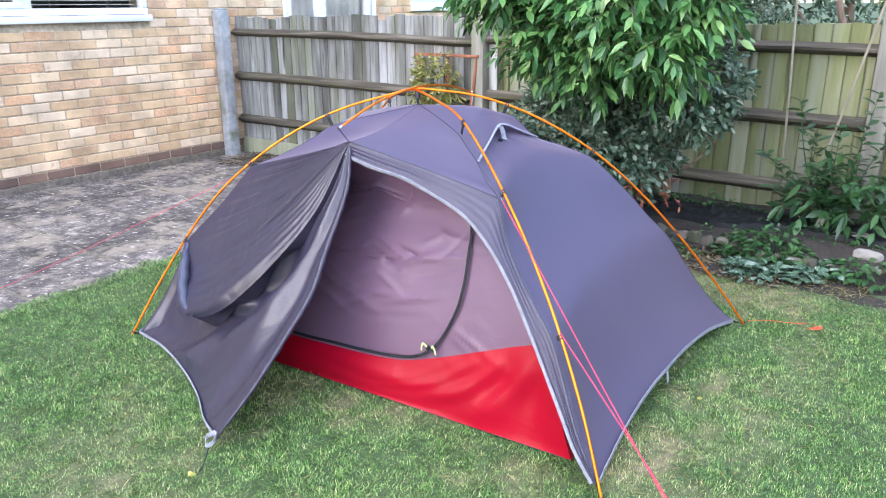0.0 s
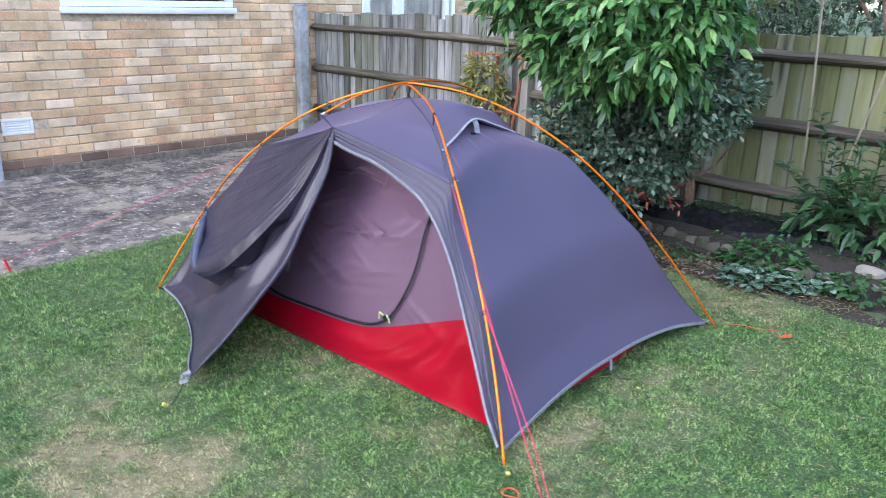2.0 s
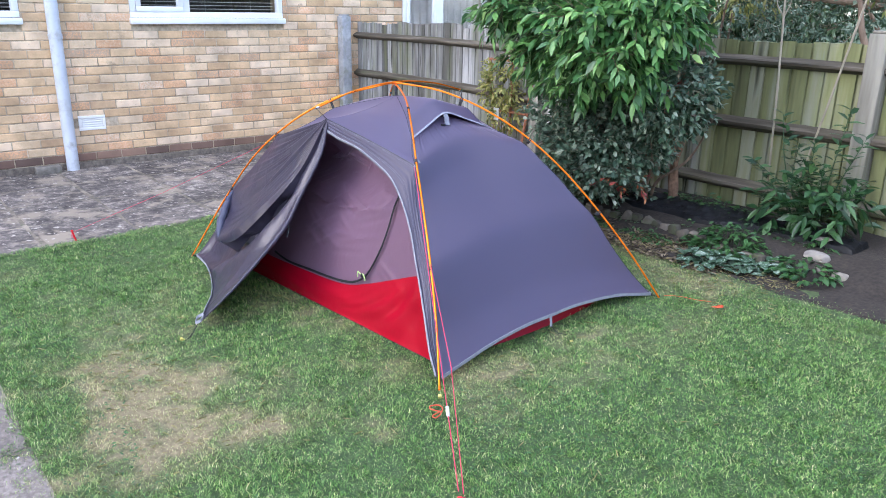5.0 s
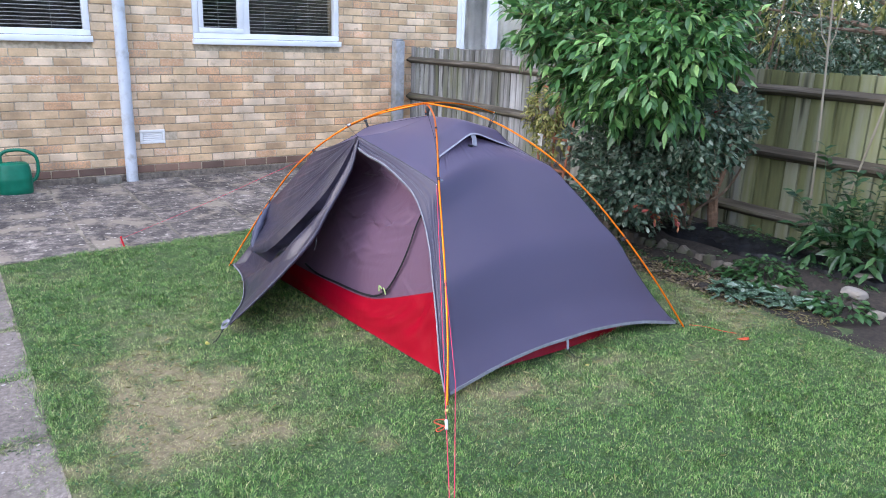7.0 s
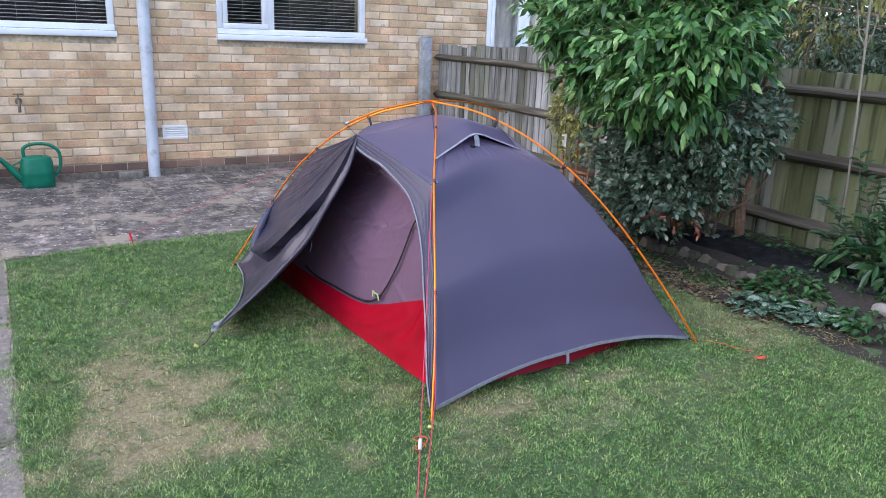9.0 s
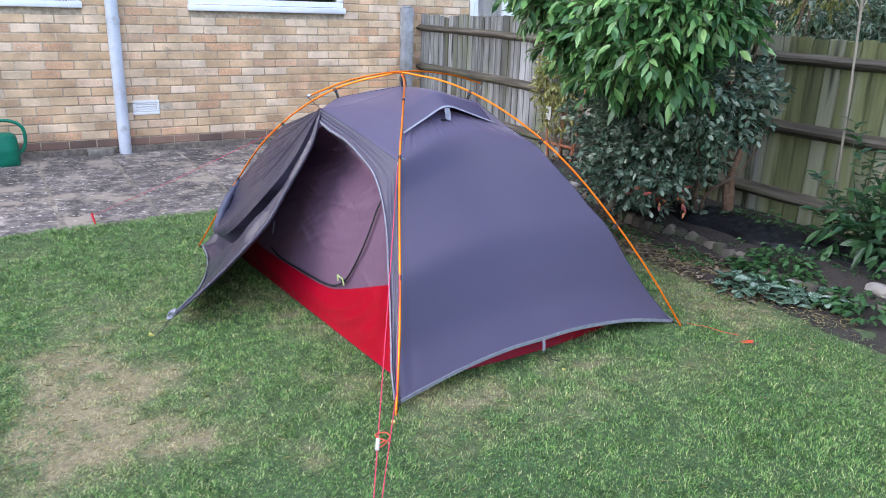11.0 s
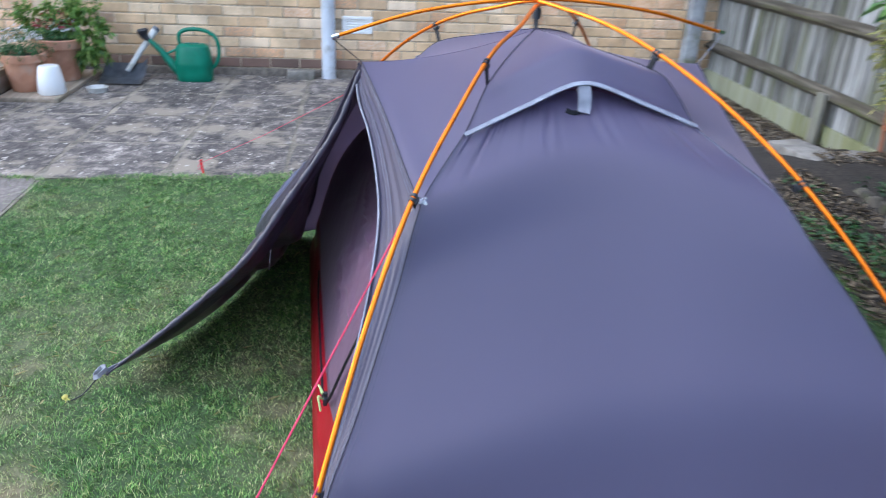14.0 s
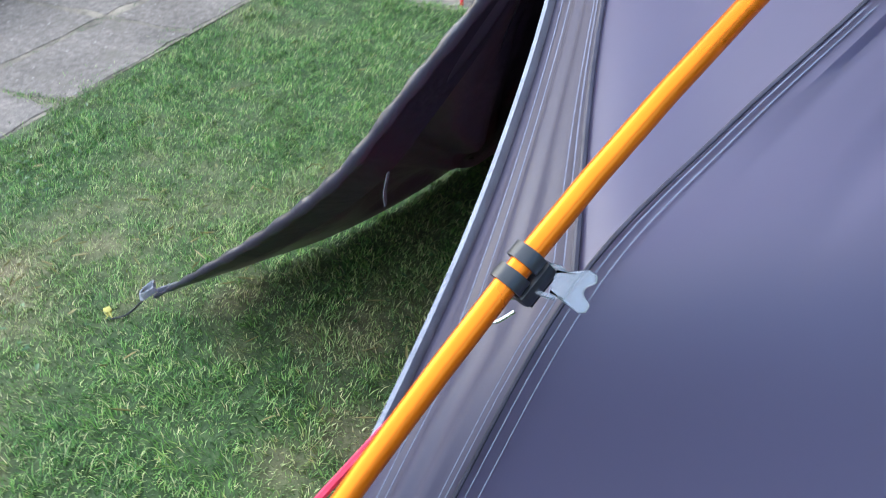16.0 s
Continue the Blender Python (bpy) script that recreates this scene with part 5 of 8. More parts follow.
zip_path = spline([on_front(x, z) + Vector((0.0, -0.014, 0.004)) for x, z in ((-1.325, 0.765), (-1.29, 0.69), (-1.262, 0.615), (-1.25, 0.52), (-1.26, 0.417), (-1.32, 0.290), (-1.40, 0.238), (-1.495, 0.214), (-1.64, 0.200), (-1.78, 0.194), (-1.92, 0.188), (-2.03, 0.188), (-2.15, 0.205))])
zipper = part("zip", ribbon(curve_pts(zip_path, 70), 0.011, lambda s: Vector((1, 0, 0.3)) if s < 0.45 else Vector((0.1, 0, 1)), 0.003), M_ZIP, tent, "black two-way door zip")
part("zip_coil", tubed([p + Vector((0, -0.003, 0)) for p in curve_pts(zip_path, 70)], 0.0016, 6), M_ZIP, zipper)
zp = on_front(-1.335, 0.285) + Vector((0, -0.022, 0))
for dx, tilt in ((-0.012, -0.5), (0.012, 0.45)):
    slider = part("zip_slider", boxed(zp + Vector((dx - 0.006, -0.004, -0.008)), zp + Vector((dx + 0.006, 0.006, 0.010)), 0.002), M_BLACKPLASTIC, tent)
    part("pull_cord", tubed(curve_pts(spline([zp + Vector((dx, -0.005, 0.008)), zp + Vector((dx + 0.02 * tilt, -0.014, 0.022)), zp + Vector((dx + 0.036 * tilt, -0.011, 0.006)), zp + Vector((dx + 0.042 * tilt, -0.009, -0.010))]), 10), 0.003, 6), M_LIME, slider)


# clips that hang the flysheet from the poles
def clip(k, s, gap):
    p, q = pole_point(k, s), pole_point(k, s, gap)
    t = (pole_point(k, s + 0.01) - pole_point(k, s - 0.01)).normalized()
    n = (p - q).normalized()
    side = t.cross(n)
    bm = bmesh.new()
    for o in (-0.0048, 0.0048):
        ring = []
        for i in range(9):
            a = radians(-40 + 260 * i / 8)
            ring.append(p + t * o + (side * math.cos(a) + n * math.sin(a)) * 0.0057)
        rb = ribbon(ring, 0.0062, t, 0.0020)
        me = bpy.data.meshes.new("tmp")
        rb.to_mesh(me)
        rb.free()
        bm.from_mesh(me)
        bpy.data.meshes.remove(me)
    body = part("clip", bm, M_BLACKPLASTIC, tent)
    m = Matrix((t, side, n)).transposed().to_4x4()
    base = boxed((-0.009, -0.006, -0.015), (0.009, 0.006, -0.006), 0.002)
    bmesh.ops.transform(base, matrix=Matrix.Translation(p) @ m, verts=base.verts)
    part("clip_body", base, M_BLACKPLASTIC, body)
    part("strap", ribbon([p - n * 0.012, p - n * (gap * 0.6), q - n * 0.004], 0.014, t, 0.002), M_ZIP, body)
    return body


for k in FEET:
    clip(k, S_TOP[k], {"F": 0.046, "R": 0.044}.get(k, 0.050))
    clip(k, S_A[k], 0.020)
    clip(k, S_B[k], 0.020)

# the tension buckle at the side clip
for k, outward in (("F", 1),):
    p = pole_point(k, S_A[k])
    t = (pole_point(k, S_A[k] - 0.01) - pole_point(k, S_A[k] + 0.01)).normalized()
    wall_n = Vector((0.86, 0.0, 0.51)).normalized()
    across = (wall_n.cross(t)).normalized() * outward
    if across.y * outward < 0:
        across = -across
    out = t.cross(across).normalized()
    if out.x < 0:
        out = -out
    base = p - wall_n * 0.008 + across * 0.006
    m = Matrix((across, t, out)).transposed().to_4x4()
    bm = bmesh.new()
    rim = [(0.000, 0.012), (0.015, 0.012), (0.020, 0.009), (0.025, 0.010), (0.033, 0.015), (0.039, 0.013), (0.040, 0.008), (0.034, 0.0025)]
    rim += [(a, -b) for a, b in reversed(rim)]
    slit = [(0.003, 0.009), (0.010, 0.009), (0.012, 0.009), (0.012, 0.008), (0.012, 0.006), (0.012, 0.004), (0.012, 0.002), (0.012, 0.001)]
    slit += [(a, -b) for a, b in reversed(slit)]
    layers = [[bm.verts.new((a * k + 0.02 * (1 - k), b * k, z)) for a, b in ring] for ring, k, z in ((slit, 1, 0.0025), (rim, 0.95, 0.003), (rim, 1.0, 0.0015), (rim, 1.0, -0.0015), (rim, 0.95, -0.003), (slit, 1, -0.0025))]
    for a, b in zip(layers, layers[1:] + layers[:1]):
        for i in range(16):
            bm.faces.new((a[i], a[(i + 1) % 16], b[(i + 1) % 16], b[i]))
    bmesh.ops.transform(bm, matrix=Matrix.Translation(base) @ m @ Matrix.Rotation(radians(20), 4, "Z") @ Matrix.Scale(0.54, 4), verts=bm.verts)
    buckle = part("buckle", bm, M_CLEAR, tent, "pale translucent plastic buckle")
    bm = boxed((-0.014, -0.012, -0.003), (0.002, 0.012, 0.003), 0.001)
    bmesh.ops.transform(bm, matrix=Matrix.Translation(base) @ m @ Matrix.Rotation(radians(20), 4, "Z") @ Matrix.Scale(0.54, 4), verts=bm.verts)
    part("webbing", bm, M_GREYPLASTIC, buckle)
    if k == "F":
        h = p - wall_n * 0.014 - t * 0.010 + across * 0.007
        down = (-t * 0.85 - across * 0.35 - wall_n * 0.3).normalized()
        side = down.cross(wall_n).normalized()
        hook = [h, h + down * 0.008 + side * 0.003, h + down * 0.015 + side * 0.003, h + down * 0.018, h + down * 0.015 - side * 0.003, h + down * 0.006 - side * 0.003]
        part("wire_hook", tubed(curve_pts(spline(hook), 20), 0.0009, 6), M_STEEL, buckle)
        GUY_TOP = h + down * 0.017

# seams under the poles, stitched twice
for k in ("F", "R", "L", "B"):
    part("seam", tubed([p + Vector((0.001, 0, 0.002)) for p in curve_pts(EDGE[k], 110)], 0.0011, 6), M_SEAM, tent)
for du in (0.006, 0.014):
    part("stitching", tubed([END_WALL(du, 0.02 + 0.96 * i / 70) + Vector((0.0015, 0, 0.001)) for i in range(71)], 0.0004, 4), M_THREAD, tent)
    part("stitching", tubed([END_WALL(1 - du, 0.02 + 0.96 * i / 70) + Vector((0.0015, 0, 0.001)) for i in range(71)], 0.0004, 4), M_THREAD, tent)

# guylines
GUY_PEG = Vector((-0.03, 1.60, 0.045))
for off, start in ((Vector((0, 0, 0)), GUY_TOP), (Vector((0.016, 0.008, -0.004)), pole_point("F", S_B["F"] - 0.01))):
    part("guyline", tubed([start, start.lerp(GUY_PEG, 0.5) + off * 2 - Vector((0, 0, 0.008)), GUY_PEG + off], 0.0017, 6), M_CORD, tent, "taut pink-red guyline")
slide = GUY_TOP.lerp(GUY_PEG, 0.80)
part("line_slider", tubed([slide, slide.lerp(GUY_PEG, 0.12)], 0.006, 8), M_PALEPLASTIC, tent)
loop = [(-0.44, 1.86, 0.05), (-0.475, 1.835, 0.055), (-0.50, 1.85, 0.05), (-0.49, 1.88, 0.05), (-0.455, 1.875, 0.055), (-0.43, 1.845, 0.05), (-0.42, 1.815, 0.05), (-0.445, 1.82, 0.045), (-0.44, 1.85, 0.055)]
part("slack_loop", tubed(curve_pts(spline(loop), 40), 0.0024, 6), M_ORANGECORD, tent, "slack loop of orange-red cord in the grass")
G0, G1 = pole_point("L", 0.60), Vector((-3.705, 1.365, 0.065))
part("guyline", tubed([G0, G0.lerp(G1, 0.5) - Vector((0, 0, 0.01)), G1], 0.0011, 6), M_CORD, tent, "taut pink-red guyline")
lay = [(-0.60, 3.475, 0.095), (-0.52, 3.50, 0.108), (-0.44, 3.515, 0.112), (-0.37, 3.545, 0.116)]
part("guyline", tubed(curve_pts(spline(lay), 12), 0.0015, 6), M_ORANGECORD, tent, "orange-red cord pegged down beside the pole foot")
hm = HEM["east"](0.49)
part("hem_loop", ribbon([hm + Vector((0.004, 0, 0.008)), hm + Vector((0.010, 0, -0.02)), hm + Vector((0.014, -0.002, -0.045))], 0.013, (0, 1, 0), 0.003), M_TAPE, tent)
part("peg_cord", tubed([hm + Vector((0.014, -0.002, -0.042)), hm + Vector((0.05, 0.01, -0.070)), (-0.60, 2.73, 0.075)], 0.0016, 6), M_ZIP, tent)
for k, d in (("F", Vector((0.012, -0.010, 0))), ("R", Vector((0.012, 0.010, 0))), ("L", Vector((-0.012, -0.008, 0))), ("B", Vector((-0.012, 0.008, 0)))):
    f = FEET[k]
    part("foot_tip", tubed([f + Vector((0, 0, 0.004)), f - Vector((0, 0, 0.03))], 0.0042, 8), M_STEEL, tent)
    part("foot_strap", ribbon([f + Vector((0, 0, 0.012)), f.lerp(CORNER[k], 0.5), CORNER[k]], 0.012, (0, 0, 1), 0.002), M_ZIP, tent)


def peg(at, lean, label, material, length=0.17):
    """A Y-shaped tent peg driven in at a slant, its notched head above the grass."""
    at = Vector(at)
    ax = Vector(lean).normalized()
    t = thing("tent_peg", Matrix.Translation(at), label, "tent peg", "tent pegs")
    bm = bmesh.new()
    z = ax.orthogonal().normalized()
    m = Matrix.Translation(at) @ ax.to_track_quat("Z", "Y").to_matrix().to_4x4()
    for a in (0, 120, 240):
        box(bm, (-0.001, 0, -length + 0.05), (0.001, 0.007, 0.05), 0, Matrix.Rotation(radians(a), 4, "Z"))
    bmesh.ops.transform(bm, matrix=m, verts=bm.verts)
    part("shaft", bm, material, t)
    bm = boxed((-0.007, -0.006, 0.045), (0.007, 0.006, 0.056), 0.002)
    bmesh.ops.transform(bm, matrix=m, verts=bm.verts)
    part("head", bm, material, t)
    lp = [m @ Vector(q) for q in ((0.004, 0, 0.04), (0.016, 0.004, 0.03), (0.022, 0, 0.012), (0.012, -0.004, 0.006), (0.003, 0, 0.03))]
    part("pull_loop", tubed(curve_pts(spline(lp), 14), 0.0014, 5), M_CORD if material is M_PEG else material, t)
    return t


peg((-3.71, 1.362, 0.02), (-0.35, -0.2, 1), "red metal tent peg leaning at the lawn's edge", M_PEG)
peg((-0.36, 3.548, 0.085), (0.75, 0.15, 0.35), "orange tent peg pushed flat into the grass", M_ORANGECORD)
peg(GUY_PEG - Vector((0, 0, 0.03)), (0.6, -0.4, 0.6), "red metal tent peg holding the front guyline", M_PEG)
peg((-1.72, 1.375, -0.012), (-0.30, -0.6, 0.55), "yellow-tagged tent peg holding the door sheet", M_YELLOW)
peg((-0.595, 2.735, 0.035), (0.6, -0.3, 0.4), "yellow-tagged tent peg below the end wall", M_YELLOW)
peg((-0.572, 1.955, 0.0), (0.4, -0.3, 0.8), "yellow-tagged tent peg at the pole foot", M_YELLOW)

# ---- the house side: pipe, vent, tap and things on the patio ----
pipe = thing("drainpipe", Matrix.Translation((WALL_X + 0.05, 1.93, 0)), "pale grey plastic drainpipe fixed down the brick wall", "drainpipe")
part("lower_pipe", tubed([(WALL_X + 0.055, 1.93, -0.02), (WALL_X + 0.055, 1.93, 1.20)], 0.055, 20), M_PIPE, pipe)
part("socket", tubed([(WALL_X + 0.055, 1.93, 1.19), (WALL_X + 0.055, 1.93, 1.235)], 0.060, 20), M_PIPE, pipe)
part("upper_pipe", tubed([(WALL_X + 0.055, 1.93, 1.235), (WALL_X + 0.055, 1.93, 4.8)], 0.055, 20), M_PIPE, pipe)
for z in (1.75, 3.4):
    part("bracket", boxed((WALL_X, 1.86, z), (WALL_X + 0.115, 2.0, z + 0.03), 0.006), M_PIPE, pipe)

vent = thing("air_brick", Matrix.Translation((WALL_X, 2.16, 0.35)), "pale grey air brick with a rough grille", "air brick")
part("surround", box(box(box(boxed((WALL_X - 0.02, 2.04, 0.352), (WALL_X + 0.006, 2.28, 0.378), 0.003), (WALL_X - 0.02, 2.04, 0.462), (WALL_X + 0.006, 2.28, 0.488), 0.003),
                         (WALL_X - 0.02, 2.04, 0.378), (WALL_X + 0.006, 2.066, 0.462), 0.003), (WALL_X - 0.02, 2.254, 0.378), (WALL_X + 0.006, 2.28, 0.462), 0.003), M_WHITEPOT, vent)
part("backing", boxed((WALL_X - 0.02, 2.062, 0.374), (WALL_X - 0.004, 2.258, 0.466)), M_WHITEPOT, vent)
for i in range(4):
    part("louvre", boxed((WALL_X - 0.006, 2.07, 0.385 + 0.021 * i), (WALL_X + 0.003, 2.25, 0.394 + 0.021 * i), 0.002), M_WHITEPOT, vent)

tap = thing("garden_tap", Matrix.Translation((WALL_X, 0.83, 0.74)), "dull brass garden tap on the brick wall", "tap")
part("wall_plate", lathe(bmesh.new(), [(0, 0), (0.03, 0), (0.03, 0.008), (0.012, 0.012), (0, 0.012)], 16), M_BRASS, tap, local=True).matrix_basis = Matrix.Rotation(radians(90), 4, "Y")
part("spout", tubed(curve_pts(spline([(WALL_X, 0.83, 0.74), (WALL_X + 0.06, 0.83, 0.745), (WALL_X + 0.09, 0.83, 0.72), (WALL_X + 0.092, 0.83, 0.65)]), 14), 0.013, 10), M_BRASS, tap)
part("handle", box(boxed((WALL_X + 0.035, 0.792, 0.80), (WALL_X + 0.065, 0.868, 0.812), 0.004), (WALL_X + 0.043, 0.823, 0.745), (WALL_X + 0.057, 0.837, 0.80), 0.003), M_BRASS, tap)

loose = thing("loose_brick", Matrix.Translation((-6.05, 1.70, 0.0)), "weathered grey brick lying at the foot of the wall", "brick")
part("block", boxed((-6.10, 1.60, -0.002), (-6.0, 1.815, 0.068), 0.008), M_STONE, loose)

CAN = Matrix.Translation((-5.90, 0.91, 0.0)) @ Matrix.Scale(1.12, 4)
can = thing("watering_can", CAN, "dark green plastic watering can with a long spout", "watering can")
body = bmesh.new()
rings = []
for z, rx, ry in ((0.0, 0.070, 0.112), (0.008, 0.076, 0.120), (0.05, 0.078, 0.122), (0.10, 0.077, 0.121), (0.115, 0.080, 0.125), (0.13, 0.077, 0.121), (0.20, 0.074, 0.116), (0.235, 0.066, 0.106), (0.25, 0.045, 0.085), (0.252, 0.03, 0.05), (0.235, 0.025, 0.045)):
    ring = []
    for i in range(28):
        a = i * math.tau / 28
        p = 0.72
        cx, cy = math.cos(a), math.sin(a)
        ring.append(body.verts.new((rx * math.copysign(abs(cx) ** p, cx), ry * math.copysign(abs(cy) ** p, cy), z)))
    rings.append(ring)
for a, b in zip(rings, rings[1:]):
    for i in range(28):
        body.faces.new((a[i], a[(i + 1) % 28], b[(i + 1) % 28], b[i]))
body.faces.new(rings[0][::-1]), body.faces.new(rings[-1])
part("body", body, M_GREENPLASTIC, can, local=True)
part("handle", tubed(curve_pts(spline([(0, -0.085, 0.245), (0, -0.082, 0.315), (0, -0.02, 0.345), (0, 0.09, 0.338), (0, 0.158, 0.29), (0, 0.172, 0.20), (0, 0.150, 0.12), (0, 0.112, 0.085)]), 40), 0.0135, 10), M_GREENPLASTIC, can, local=True)
spout = part("spout", tubed(curve_pts(spline([(0, -0.105, 0.06), (0, -0.155, 0.12), (0, -0.22, 0.205), (0, -0.29, 0.275)]), 16), [0.034 - 0.0013 * i for i in range(17)], 12), M_GREENPLASTIC, can, local=True)
part("rose", tubed(curve_pts(spline([(0, -0.285, 0.268), (0, -0.312, 0.298), (0, -0.322, 0.340)]), 8), [0.016, 0.019, 0.022, 0.026, 0.030, 0.034, 0.037, 0.039, 0.030], 14), M_BLACKPLASTIC, spout, "black sprinkler rose", local=True)
part("spout_brace", tubed([(0, -0.10, 0.215), (0, -0.15, 0.190), (0, -0.19, 0.175)], 0.008, 8), M_GREENPLASTIC, can, local=True)

pan = thing("dustpan", Matrix.Translation((-5.80, 0.40, 0.0)), "grubby dark grey dustpan with its brush leaning on the wall", "dustpan")
bm = bmesh.new()
g = [[bm.verts.new((-0.14 + 0.26 * i / 8, -0.155 + 0.31 * j / 8, 0.012 + 0.03 * (1 - i / 8) + (0.075 * max(0, 1 - i / 3.0)) + (0.04 * (1 - i / 9) if j in (0, 8) else 0))) for j in range(9)] for i in range(9)]
for i in range(8):
    for j in range(8):
        bm.faces.new((g[i][j], g[i + 1][j], g[i + 1][j + 1], g[i][j + 1]))
bmesh.ops.solidify(bm, geom=bm.faces[:], thickness=0.006)
part("tray", bm, M_GREYPLASTIC, pan, local=True)
part("handle", tubed([(-0.06, 0.02, 0.07), (-0.16, 0.10, 0.20), (-0.27, 0.20, 0.345)], [0.018, 0.022, 0.026], 12), M_PALEPLASTIC, pan, "pale plastic handle", local=True)
part("handle_end", tubed([(-0.268, 0.198, 0.342), (-0.282, 0.212, 0.362)], 0.028, 12), M_GREYPLASTIC, pan, local=True)

bit = thing("plastic_tub", Matrix.Translation((-5.46, 0.31, 0.0)), "small pale translucent plastic tub on the slabs", "tub")
part("tub", lathe(bmesh.new(), [(0, 0.0), (0.062, 0.0), (0.070, 0.035), (0.074, 0.037), (0.066, 0.039), (0.058, 0.008), (0, 0.006)], 24), M_PALEPLASTIC, bit, local=True)

base = thing("paving_board", Matrix.Translation((-5.63, -0.04, 0)), "pale tan wooden board carrying the flower pots beside the deck", "board")
part("slab", boxed((-6.08, -0.235, -0.002), (-5.12, 0.16, 0.032), 0.006), M_DECK, base)

POT = [(0, 0.0), (0.098, 0.0), (0.104, 0.01), (0.132, 0.20), (0.136, 0.205), (0.148, 0.207), (0.153, 0.215), (0.156, 0.262), (0.150, 0.268), (0.136, 0.266), (0.130, 0.235), (0.0, 0.232)]


def flower_pot(at, scale, label):
    t = thing("flower_pot", Matrix.Translation(at), label, "flower pot", "flower pots on the patio")
    part("pot", lathe(bmesh.new(), [(r * scale, z * scale) for r, z in POT[:-1]] + [(0.128 * scale, 0.236 * scale), (0.0, 0.236 * scale)], 36), M_TERRACOTTA, t, local=True)
    part("soil", lathe(bmesh.new(), [(0.0, 0.248 * scale), (0.07 * scale, 0.246 * scale), (0.128 * scale, 0.238 * scale)], 20), M_SOIL, t, local=True)
    return t


pot_a = flower_pot((-5.36, -0.115, 0.033), 0.95, "terracotta pot of small white flowers on the slab")
pot_b = flower_pot((-5.72, 0.0, 0.033), 1.12, "large terracotta pot of dark red and white flowers")
mug = thing("white_pot", Matrix.Translation((-5.27, 0.075, 0.033)), "plain white upturned pot on the pale slab", "pot")
part("body", lathe(bmesh.new(), [(0, 0.0), (0.086, 0.0), (0.090, 0.006), (0.084, 0.09), (0.070, 0.172), (0.064, 0.186), (0.050, 0.190), (0, 0.190)], 32), M_WHITEPOT, mug, local=True)

deck = thing("deck", Matrix.Translation((-4.4, -1.2, 0.0)), "low weathered timber deck beside the patio", "deck")
board_me = to_mesh("deck_board", boxed((-1.9, 0, 0), (1.9, 0.118, 0.028), 0.004), M_DECK)
for i in range(18):
    o = new("deck_board", board_me)
    o.parent = deck
    o.location = (0.2, 0.925 - 0.125 * (i + 1), 0.145)
part("fascia", boxed((-6.1, -0.274, 0.02), (-2.3, -0.25, 0.173), 0.004), M_DECK, deck)
for x in (-6.0, -4.3, -2.6):
    part("joist", boxed((x, -2.5, 0.0), (x + 0.06, -0.276, 0.143)), M_DECK, deck)
dp = thing("deck_post", Matrix.Translation((-5.62, -0.48, 0.173)), "black painted post foot standing on the deck", "post")
part("post", boxed((-5.65, -0.51, 0.173), (-5.59, -0.45, 1.1), 0.006), M_BLACKPLASTIC, dp)
part("foot_plate", boxed((-5.68, -0.54, 0.173), (-5.56, -0.42, 0.181), 0.002), M_BLACKPLASTIC, dp)

# ---- the fence ----
BAYS = [(-6.12, -3.22, 1.335, 1.375), (-3.12, -0.48, 1.32, 1.335), (-0.36, 2.4, 1.335, 1.335)]
POSTS = [(-6.065, 1.40, M_POST, "concrete fence post beside the house wall"), (-3.17, 1.40, M_OLDPOST, "weathered wooden fence post behind the trellis"), (-0.42, 1.40, M_OLDPOST, "weathered grey fence post in the flower bed"), (2.46, 1.40, M_OLDPOST, "weathered wooden fence post")]
for x, h, m, label in POSTS:
    fy = FENCE_Y - 0.19 if x < -6 else FENCE_Y
    t = thing("fence_post", Matrix.Translation((x, fy - 0.02, 0.0)), label, "fence post", "fence posts")
    part("shaft", boxed((x - 0.055, fy - 0.085, -0.1), (x + 0.055, fy + 0.03, h), 0.008), m, t)
    part("cap", boxed((x - 0.045, fy - 0.075, h), (x + 0.045, fy + 0.02, h + 0.018), 0.008), m, t)
rnd = random.Random(5)
